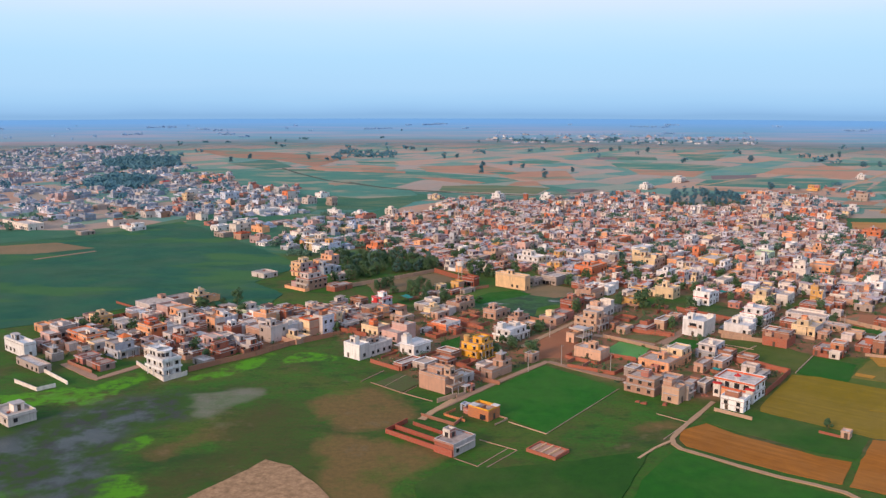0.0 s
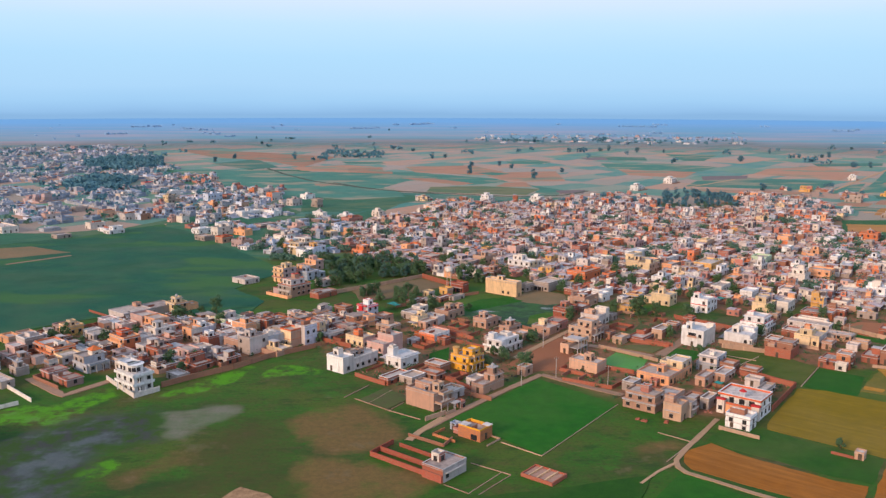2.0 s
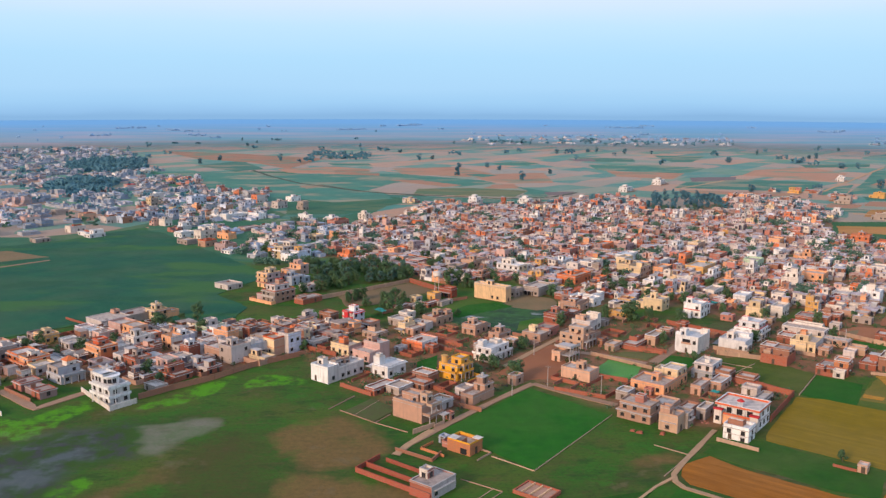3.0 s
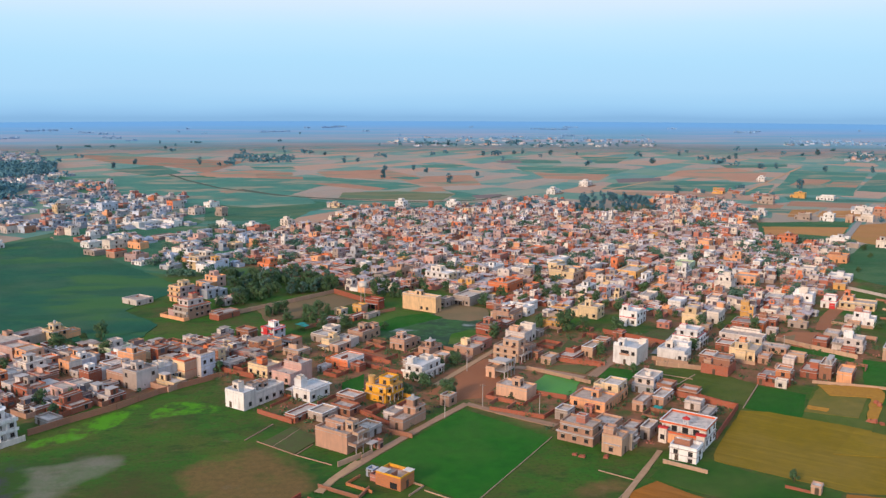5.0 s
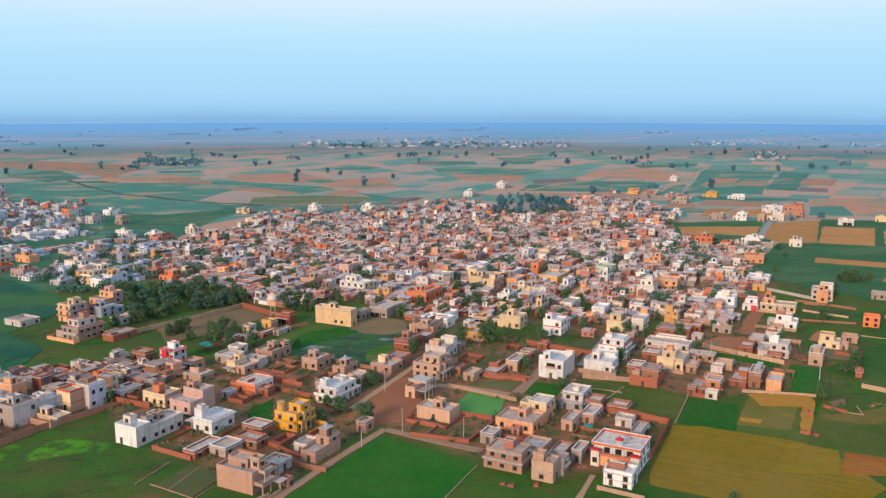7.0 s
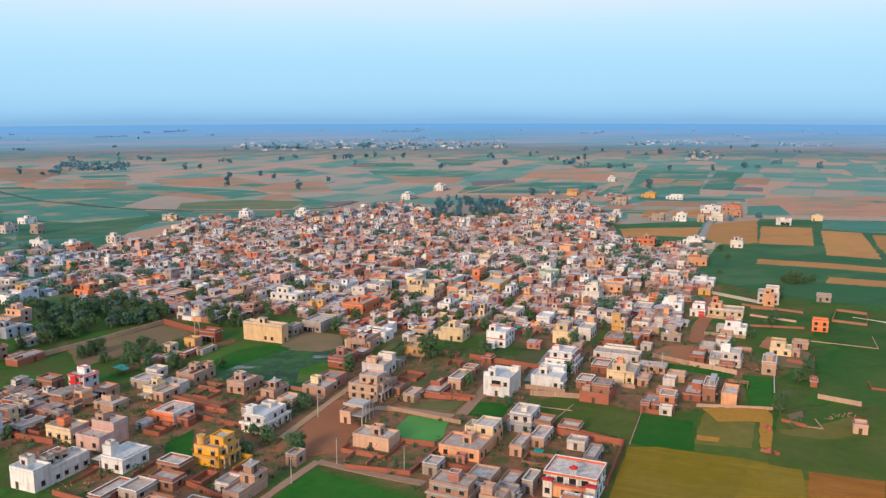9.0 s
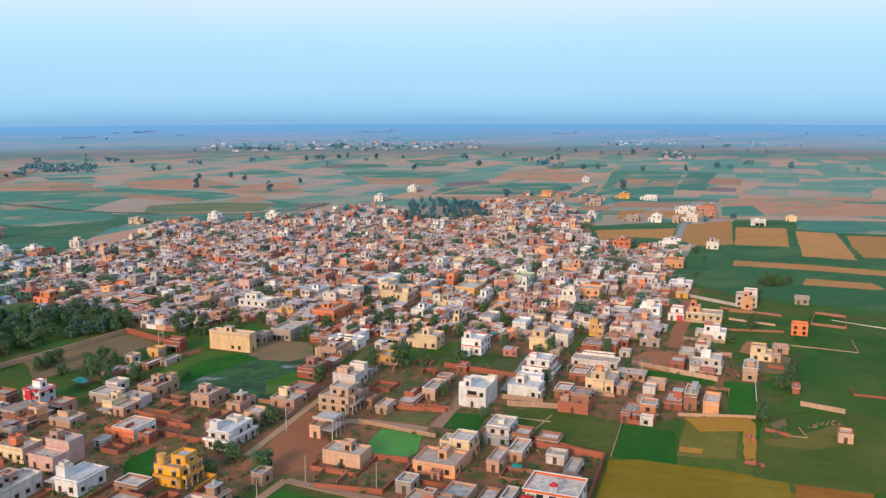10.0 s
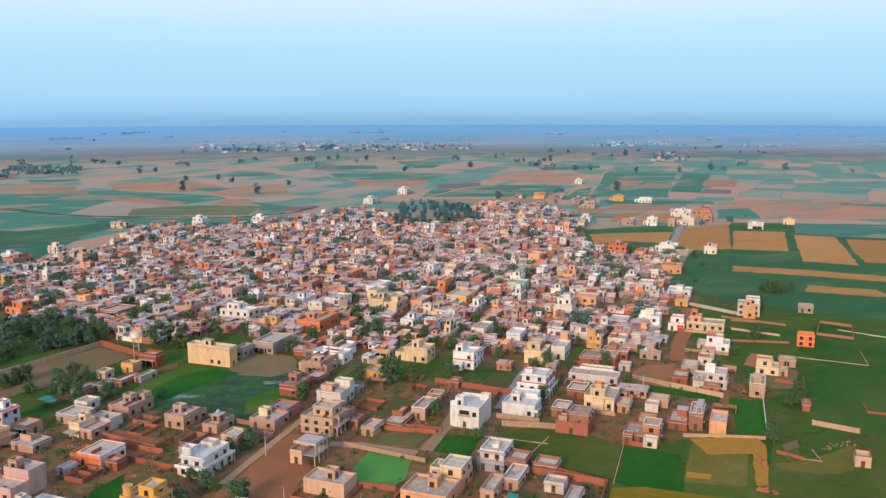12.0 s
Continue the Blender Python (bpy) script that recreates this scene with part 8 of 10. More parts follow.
def low_lane_houses():
    h = dwelling(193.2, 414.2, 12.0, 14.4, "low brick rooms with an orange end room")
    wing(h, "body", 0, 4.0, 9.6, 14.4, 0, 3.2, "redbrick", 0.6, cap="slab", eave=0.4)
    wing(h, "end_room", 0.4, 0, 8.4, 3.95, 0, 3.8, "orange", 0.6, cap="chalk")
    wing(h, "rear_room", 9.65, 1.0, 13.0, 12.0, 0, 3.0, "grey", 0.5)
    h = dwelling(182.1, 393.4, 9.0, 19.0, "long pale cement building with open roof bays")
    wing(h, "body", 0, 0, 8.0, 18.6, 0, 3.0, "pale", 0.5, low=0.4, cap="chalk")
    wing(h, "rear_wing", 8.05, 3.0, 12.0, 16.0, 0, 3.6, "chalk", 0.4, cap="slab")
    h = dwelling(184.5, 377.2, 7.0, 10.4, "rosy brick sheds under a thin slab roof")
    wing(h, "body", 0, 0, 5.6, 10.2, 0, 3.1, "rosy", 0.9, low=0.2, cap="slab", eave=0.5)
    wing(h, "lean_to", -2.4, 6.4, -0.05, 10.0, 0, 2.3, "grey", 0.3, low=0.15)
    h = dwelling(202.0, 419.3, 9.0, 11.0, "red brick house with pale coping beside the yard")
    wing(h, "body", 0, 0, 7.0, 10.6, 0, 3.9, "redbrick", 0.5, cap="chalk")
    wing(h, "stair_room", 2.6, 5.0, 5.6, 8.4, 3.35, 5.6, "brick", 0.4)


low_lane_houses()
orange_hut()


def grove_side_houses():
    h = dwelling(-75.0, 464.3, 15.0, 12.0, "grey cement house with red roof edges by the grove")
    wing(h, "body", 0, 0, 14.0, 10.6, 0, 6.4, "grey", 0.9, side="rosy", cap="rust", eave=0.5)
    wing(h, "upper_storey", 3.0, 3.4, 12.6, 10.2, 5.85, 8.8, "pale", 0.9, cap="rust", eave=0.6)
    wing(h, "side_room", 1.0, 10.7, 9.0, 16.0, 0, 3.4, "dusk", 0.6, cap="rust")
    wing(h, "stair_room", 8.6, 6.6, 11.6, 9.6, 8.25, 10.6, "rosy", 0.5, cap="red")
    deck(h, -1.1, 0.2, -0.05, 10.4, 3.2, 3.4, 1, "slab")
    yard(h, [(0, -0.4), (-3.0, -0.4), (-3.0, 17.0), (1.0, 17.0)], 1.6, "peach")
    h = dwelling(-85.4, 501.1, 11.0, 10.0, "three-storey buff house with dark open bays and roof room")
    wing(h, "body", 0, 0, 9.6, 8.8, 0, 8.6, "buff", 0.95, side="dusk", eave=0.6)
    wing(h, "rear_wing", 9.65, 0.6, 15.0, 8.0, 0, 6.0, "clay", 0.8, (1,))
    wing(h, "roof_room", 4.0, 2.6, 8.6, 6.6, 8.05, 10.6, "cream", 0.7, eave=0.4)
    deck(h, -1.2, 0.1, -0.05, 8.6, 3.0, 3.2, 1, "clay")
    deck(h, -1.2, 0.1, -0.05, 8.6, 5.8, 2.8, 1, "buff")
    canopy(h, 0.2, -0.9, 9.4, 0, 5.6, "slab")
    h = dwelling(-72.6, 508.0, 13.0, 9.4, "pale blue-grey house with terraces beside the grove")
    wing(h, "body", 0, 0, 9.0, 9.0, 0, 5.2, "mist", 0.9, side="lilac", eave=0.4)
    wing(h, "rear_wing", 9.05, 0.4, 14.6, 8.4, 0, 3.4, "frost", 0.8, (1,))
    wing(h, "stair_room", 3.2, 4.4, 6.2, 7.8, 4.65, 7.0, "bluegrey", 0.5)
    h = dwelling(-75.5, 533.4, 12.0, 12.0, "peach plastered house of stepped rooms")
    wing(h, "front_wing", 0, 0, 6.0, 11.0, 0, 3.6, "peach", 0.8, cap="chalk")
    wing(h, "rear_wing", 6.05, 0, 12.6, 10.0, 0, 6.4, "peach", 0.9, side="blush", eave=0.4)
    wing(h, "roof_room", 8.0, 4.6, 11.6, 8.6, 5.85, 8.3, "blush", 0.6)
    h = dwelling(-60.0, 461.0, 13.0, 9.6, "long low red brick sheds with a flat roof")
    wing(h, "body", 0, 0, 13.6, 6.8, 0, 3.0, "redbrick", 0.3, low=0.25, cap="rosy")
    wing(h, "rear_room", 5.0, 6.85, 11.0, 11.0, 0, 2.7, "brick", 0.4, low=0.25)
    h = dwelling(-61.0, 491.5, 9.0, 9.0, "low cement house with a red painted corner room")
    wing(h, "body", 0, 0, 8.6, 7.6, 0, 3.4, "pale", 0.7, eave=0.5)
    wing(h, "corner_room", 8.65, 0.4, 11.6, 6.0, 0, 4.0, "clay", 0.6)
    h = dwelling(-84.6, 581.2, 17.0, 13.0, "large white and cream house with jutting roof slabs")
    wing(h, "front_wing", 0, 0, 8.0, 9.0, 0, 5.0, "white", 0.7, side="lilac", eave=0.5)
    wing(h, "side_wing", 8.05, 0, 19.0, 9.6, 0, 6.2, "lilac", 0.5, side="frost", eave=0.4)
    wing(h, "body", 3.0, 9.65, 17.0, 19.0, 0, 8.6, "cream", 0.9, side="chalk", eave=1.1)
    wing(h, "roof_room", 10.0, 11.0, 15.6, 17.6, 8.05, 11.0, "chalk", 0.8, eave=1.0)
    wing(h, "stair_room", 10.5, 3.0, 14.0, 7.4, 5.65, 8.2, "ochre", 0.6, eave=0.4)
    deck(h, 1.2, 9.7, 2.95, 18.8, 5.6, 5.8, 1, "white")


grove_side_houses()


def middle_houses():
    h = dwelling(-12.0, 341.0, 11.6, 9.2, "white house with stair tower, porch and wide roof slab")
    wing(h, "body", 0, 0, 10.6, 8.0, 0, 4.6, "white", 0.6, low=0.3, eave=0.7)
    wing(h, "stair_tower", 0.6, 4.6, 3.8, 7.8, 4.3, 7.4, "white", 0.6, cap="chalk")
    wing(h, "stair_head", 1.2, 5.2, 3.2, 7.2, 7.0, 8.3, "chalk", 0.0)
    deck(h, -0.4, 8.1, 4.6, 11.2, 3.0, 3.2, 3)
    yard(h, [(0, -3.6), (10.8, -3.6)], 1.2, "redbrick")
    h = dwelling(14.5, 337.3, 9.4, 9.0, "bright yellow-orange house with balconies and roof turret")
    wing(h, "body", 0, 0, 8.4, 8.8, 0, 6.0, "yellow", 0.9, cap="ochre")
    wing(h, "upper_storey", 3.0, 0.4, 8.2, 5.2, 5.45, 8.2, "yellow", 0.9)
    s = Solid()
    s.prism(1.5, 7.3, 5.45, 8.4, 1.2, 1.2, 14)
    s.prism(1.5, 7.3, 8.4, 8.6, 1.4, 1.4, 14)
    s.part("turret", [MAT["ochre"]], h)
    deck(h, -1.2, 0.2, -0.05, 8.4, 3.0, 3.2, 1, "yellow")
    deck(h, 0.6, -1.6, 8.4, -0.05, 3.0, 3.2, 4, "yellow")
    deck(h, 2.4, -1.4, 8.2, -0.05, 5.6, 2.5, 3, "ochre")
    yard(h, [(0, -5.0), (9.4, -5.0), (9.4, -0.2)], 1.3, "yellow")
    h = dwelling(29.0, 359.4, 15.0, 8.8, "white two-storey house with wrap-round balcony and roof terrace")
    wing(h, "body", 0, 0, 14.6, 8.6, 0, 3.2, "chalk", 0.95, side="white")
    wing(h, "upper_storey", 1.6, 0.9, 14.4, 8.4, 2.65, 5.6, "white", 0.9, low=0.5)
    wing(h, "stair_room", 2.2, 5.4, 5.0, 8.2, 5.1, 7.7, "white", 0.6)
    wing(h, "roof_room", 10.4, 4.0, 14.0, 8.0, 5.1, 6.4, "chalk", 0)
    deck(h, -1.1, -1.2, -0.05, 8.6, 3.1, 3.3, 1, "white")
    deck(h, 0.0, -1.2, 14.4, -0.05, 3.1, 3.3, 5, "white")
    canopy(h, 0.5, -0.3, 1.6, 8.4, 5.3, "chalk")
    h = dwelling(1.4, 376.7, 10.6, 12.0, "orange-fronted single-storey house with white side wall")
    wing(h, "body", 0, 0, 10.4, 8.6, 0, 4.0, "orange", 0.6, side="white", low=0.3, cap="chalk")
    wing(h, "side_room", 0.6, 8.7, 7.0, 12.0, 0, 3.1, "deeporange", 0.6)
    canopy(h, -0.9, 0.4, 0, 8.4, 2.8, "orange")
    yard(h, [(-4.6, -0.5), (-4.6, 12.0), (0, 12.0)], 1.1, "redbrick")
    h = dwelling(-2.5, 401.4, 14.4, 9.4, "cream house with tall side wall and thatched front porch")
    wing(h, "tall_wing", 0, 4.8, 7.0, 9.2, 0, 4.8, "cream", 0.3)
    wing(h, "low_wing", 0, 0, 8.6, 4.7, 0, 3.1, "rosy", 0.8, cap="chalk")
    wing(h, "rear_wing", 8.7, 0, 14.2, 8.6, 0, 3.8, "pale", 0.7, (1,))
    wing(h, "stair_room", 4.0, 6.0, 6.6, 8.8, 4.25, 6.2, "cream", 0.4)
    deck(h, -3.0, 4.6, -0.05, 9.0, 2.4, 2.6, 2)
    h = dwelling(8.3, 416.9, 13.2, 8.8, "grey-pink cement house with roof rooms beside the pond")
    wing(h, "body", 0, 0, 12.6, 8.6, 0, 4.2, "rosy", 0.5, side="beige")
    wing(h, "stair_room", 4.6, 2.8, 7.6, 6.2, 3.65, 6.6, "beige", 0.6)
    wing(h, "roof_room", 8.6, 0.4, 12.2, 4.0, 3.65, 6.0, "rosy", 0.8)
    h = dwelling(25.5, 400.7, 11.8, 7.6, "rosy cement house with stair room and side kitchen")
    wing(h, "body", 0, 0, 9.0, 7.6, 0, 4.6, "rosy", 0.6)
    wing(h, "kitchen", 9.1, 0.6, 13.0, 6.2, 0, 3.0, "beige", 0.7)
    wing(h, "stair_room", 3.4, 3.4, 6.4, 6.8, 4.05, 6.5, "rosy", 0.6, cap="chalk")
    canopy(h, -0.7, 0.6, 0, 7.0, 2.9)
    yard(h, [(0, -4.0), (13.0, -4.0), (13.0, 0.4)], 1.3, "beige")
    h = dwelling(64.3, 334.5, 7.9, 12.6, "peach-grey single-storey house with roof cube and brick yard")
    wing(h, "body", 0, 0, 7.6, 12.4, 0, 4.2, "peachgrey", 0.25, low=0.6)
    wing(h, "stair_room", 2.8, 4.2, 5.6, 7.4, 3.65, 6.3, "peachgrey", 0.4)
    yard(h, [(-5.4, -1.5), (-5.4, 13.5), (0, 13.5)], 1.3, "redbrick")
    yard(h, [(-5.4, -1.5), (8.0, -1.5)], 1.2, "redbrick")
    h = dwelling(60.8, 357.8, 9.4, 8.6, "half-built house with bare slabs on posts over a peach room")
    wing(h, "body", 0, 4.4, 5.6, 8.4, 0, 4.2, "peachgrey", 0.5)
    deck(h, 0.4, 0.2, 8.8, 4.4, 3.0, 3.2, 4)
    deck(h, 1.4, 0.4, 8.8, 8.0, 5.9, 2.9, 4, "slab")
    wing(h, "rear_room", 5.7, 4.5, 9.0, 8.4, 0, 5.7, "rosy", 0.6)
    h = dwelling(53.5, 389.9, 18.0, 10.0, "row of low cement rooms with a cream stair room")
    wing(h, "front_wing", 0, 0, 9.0, 9.6, 0, 3.4, "rosy", 0.7, cap="slab")
    wing(h, "rear_wing", 9.05, 1.0, 17.6, 9.0, 0, 4.0, "clay", 0.5)
    wing(h, "stair_room", 4.0, 5.4, 6.8, 8.6, 2.85, 5.4, "cream", 0.5)
    h = dwelling(70.4, 379.0, 17.5, 12.6, "tall unfinished cement house of open floors and terraces")
    wing(h, "body", 0, 0, 9.5, 11.6, 0, 5.8, "beige", 0.9, side="rosy")
    wing(h, "rear_wing", 9.6, 0.5, 16.8, 9.8, 0, 4.2, "rosy", 0.8, (1,))
    wing(h, "upper_storey", 3.0, 1.6, 9.2, 8.8, 5.25, 8.3, "beige", 0.9, cap="slab")
    deck(h, -1.3, 0.4, -0.05, 11.0, 3.0, 3.2, 1, "beige")
    deck(h, 0.2, -1.6, 9.2, -0.05, 3.0, 3.2, 4)
    deck(h, 2.0, -1.4, 9.2, -0.05, 5.6, 2.6, 3, "rosy")
    wing(h, "lean_to", 9.8, -4.0, 14.8, -0.2, 0, 2.8, "brick", 0.6)
    h = dwelling(-30.7, 420.9, 8.4, 9.0, "white house with bright red balconies and roof trim")
    wing(h, "body", 0, 0, 7.2, 7.6, 0, 6.0, "white", 0.5, side="lilac", cap="red")
    wing(h, "stair_room", 3.4, 3.0, 6.4, 6.6, 5.45, 8.0, "white", 0.4, cap="red")
    deck(h, -1.1, 0.4, -0.05, 6.8, 3.1, 3.3, 1, "red")
    deck(h, -1.1, 0.4, -0.05, 6.8, 5.6, 2.4, 1, "red")
    wing(h, "bay", -1.6, 2.4, -1.12, 5.0, 0, 6.6, "red", 0, low=0.2, eave=0.3)
    canopy(h, 0.2, -1.0, 7.0, 0, 5.4, "red")
    h = dwelling(-29.1, 369.6, 8.0, 10.8, "cream house with orange-red stair room beside the lane")
    wing(h, "body", 0, 0, 7.6, 10.6, 0, 4.6, "cream", 0.6, side="blush")
    wing(h, "stair_room", 2.6, 5.2, 5.4, 8.4, 4.05, 6.4, "orange", 0.4, cap="rust")
    h = dwelling(-19.9, 360.1, 12.0, 9.8, "lilac-pink plastered house with high rear wall")
    wing(h, "front_wing", 0, 0, 6.0, 9.6, 0, 4.4, "blush", 0.7)
    wing(h, "rear_wing", 6.05, 0, 12.0, 9.0, 0, 7.0, "blush", 0.4, cap="pale")
    wing(h, "stair_room", 7.0, 5.0, 9.6, 8.2, 6.45, 8.8, "rosy", 0.4)
    h = dwelling(123.1, 444.2, 11.0, 14.6, "cream two-storey house with lower ochre wing")
    wing(h, "body", 0, 0, 8.6, 10.4, 0, 6.0, "cream", 0.8)
    wing(h, "stair_room", 3.0, 5.0, 6.0, 8.0, 5.45, 8.0, "cream", 0.5)
    wing(h, "side_wing", 0.4, 10.5, 7.6, 14.6, 0, 3.4, "cream", 0.7)
    wing(h, "rear_wing", 8.7, 1.0, 11.0, 9.0, 0, 4.4, "buff", 0.6)
    h = dwelling(137.9, 429.5, 13.6, 9.0, "white three-level house with red roof edges")
    wing(h, "body", 0, 0, 8.4, 8.8, 0, 7.0, "white", 0.7, cap="chalk")
    wing(h, "rear_wing", 8.5, 0.4, 13.4, 8.0, 0, 6.0, "white", 0.7, (1,), cap="red")
    wing(h, "stair_room", 1.6, 5.2, 4.6, 8.2, 6.45, 9.2, "white", 0.5, cap="red")
    wing(h, "front_room", -2.6, 4.0, -0.1, 8.0, 0, 3.0, "white", 0.6)
    canopy(h, -0.8, 0.3, 0, 8.6, 4.0, "red")
    h = dwelling(78.6, 405.2, 11.6, 10.4, "pale plastered house with high stair wall")
    wing(h, "body", 0, 0, 7.0, 9.6, 0, 5.0, "pale", 0.7)
    wing(h, "stair_wall", 7.1, 0, 10.6, 6.0, 0, 7.2, "chalk", 0.3)
    wing(h, "roof_room", 1.6, 4.4, 5.2, 8.6, 4.45, 6.6, "peachgrey", 0.5)
    h = dwelling(66.0, 419.6, 12.6, 8.0, "dark red brick house with flat stair room")
    wing(h, "body", 0, 0, 11.0, 7.8, 0, 4.8, "darkred", 0.6, cap="brick")
    wing(h, "stair_room", 4.6, 3.2, 7.8, 6.6, 4.25, 6.8, "redbrick", 0.4, cap="slab")
    canopy(h, -0.8, 0.2, 0, 7.6, 3.0)
    h = dwelling(60.8, 533.2, 14.0, 17.0, "long white two-storey school-like block with balconies")
    wing(h, "body", 0, 0, 9.0, 16.4, 0, 6.4, "white", 1.0, side="cream", low=0.6)
    wing(h, "rear_wing", 9.1, 0, 14.0, 12.0, 0, 5.6, "chalk", 0.9, (1,))
    wing(h, "upper_storey", 3.4, 8.0, 8.6, 14.8, 5.85, 8.8, "chalk", 0.9)
    deck(h, -1.4, 0.2, -0.05, 16.2, 3.2, 3.4, 1, "white")
    canopy(h, -1.2, 0.2, 0, 16.2, 6.2, "chalk")
    h = dwelling(166.7, 369.2, 13.0, 11.0, "cream house with projecting bay and roof temple room")
    wing(h, "body", 0, 0, 12.0, 10.4, 0, 4.9, "cream", 0.8, side="pale")
    wing(h, "bay", -1.5, 3.4, -0.05, 7.2, 0, 4.4, "cream", 0.8)
    wing(h, "upper_storey", 2.2, 3.6, 7.4, 8.8, 4.35, 6.9, "cream", 0.8, cap="chalk")
    wing(h, "roof_room", 4.0, 5.2, 6.4, 7.6, 6.35, 8.2, "peach", 0.5, cap="rust")
    yard(h, [(-3.6, -1.0), (-3.6, 11.0)], 1.4, "beige")


middle_houses()


# the dense village
def free(u0, v0, u1, v1, gap=0.6):
    return all(u1 + gap < r[0] or u0 - gap > r[2] or v1 + gap < r[1] or v0 - gap > r[3] for r in RECTS)


def palette(*pairs):
    return [k for k, n in pairs for _ in range(n)]


LOW = palette(("brick", 15), ("clay", 16), ("redbrick", 9), ("brown", 13), ("dusk", 10), ("blush", 7), ("rosy", 9), ("grey", 9), ("pale", 8), ("chalk", 7), ("white", 6), ("bluegrey", 5), ("peach", 11), ("cream", 7), ("orange", 8), ("ochre", 4))
HIGH = palette(("white", 10), ("chalk", 8), ("pale", 5), ("cream", 9), ("peach", 14), ("orange", 9), ("dusk", 7), ("clay", 8), ("blush", 9), ("rosy", 4), ("ochre", 6), ("lilac", 3))
# the next two mixes: cooler walls that put haze into farther houses
HAZED = palette(("dusk", 18), ("blush", 13), ("pale", 12), ("bluegrey", 10), ("lilac", 6), ("mist", 6), ("brown", 11), ("clay", 12), ("white", 6), ("frost", 3), ("brick", 8), ("peach", 8), ("orange", 4), ("cream", 4), ("grey", 5))
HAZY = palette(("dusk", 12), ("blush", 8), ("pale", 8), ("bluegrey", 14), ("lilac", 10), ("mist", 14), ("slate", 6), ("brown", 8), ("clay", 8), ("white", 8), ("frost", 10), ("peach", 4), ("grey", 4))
WORN = palette(("grey", 12), ("dusk", 9), ("pale", 9), ("blush", 7), ("rosy", 9), ("brick", 12), ("redbrick", 7), ("bluegrey", 7), ("brown", 6), ("peach", 9), ("orange", 5), ("cream", 4), ("white", 3), ("chalk", 4))


def on_field(x, y, r=5.0):
    pts = ((x, y), (x - r, y), (x + r, y), (x, y - r), (x, y + r))
    for poly, kind in FIELDS:
        if any(inside(poly, px, py) for px, py in pts):
            return True
    for poly in (GROVE, WOOD, ORCHARD, COPSE):
        if inside(poly, x, y):
            return True
    for pl, w in PATHS:
        for p, q in zip(pl, pl[1:]):
            d = Vector((q[0] - p[0], q[1] - p[1]))
            t = max(0, min(1, ((x - p[0]) * d.x + (y - p[1]) * d.y) / max(d.length_squared, 1e-6)))
            if math.hypot(x - p[0] - d.x * t, y - p[1] - d.y * t) < w / 2 + r * 0.9:
                return True
    return False


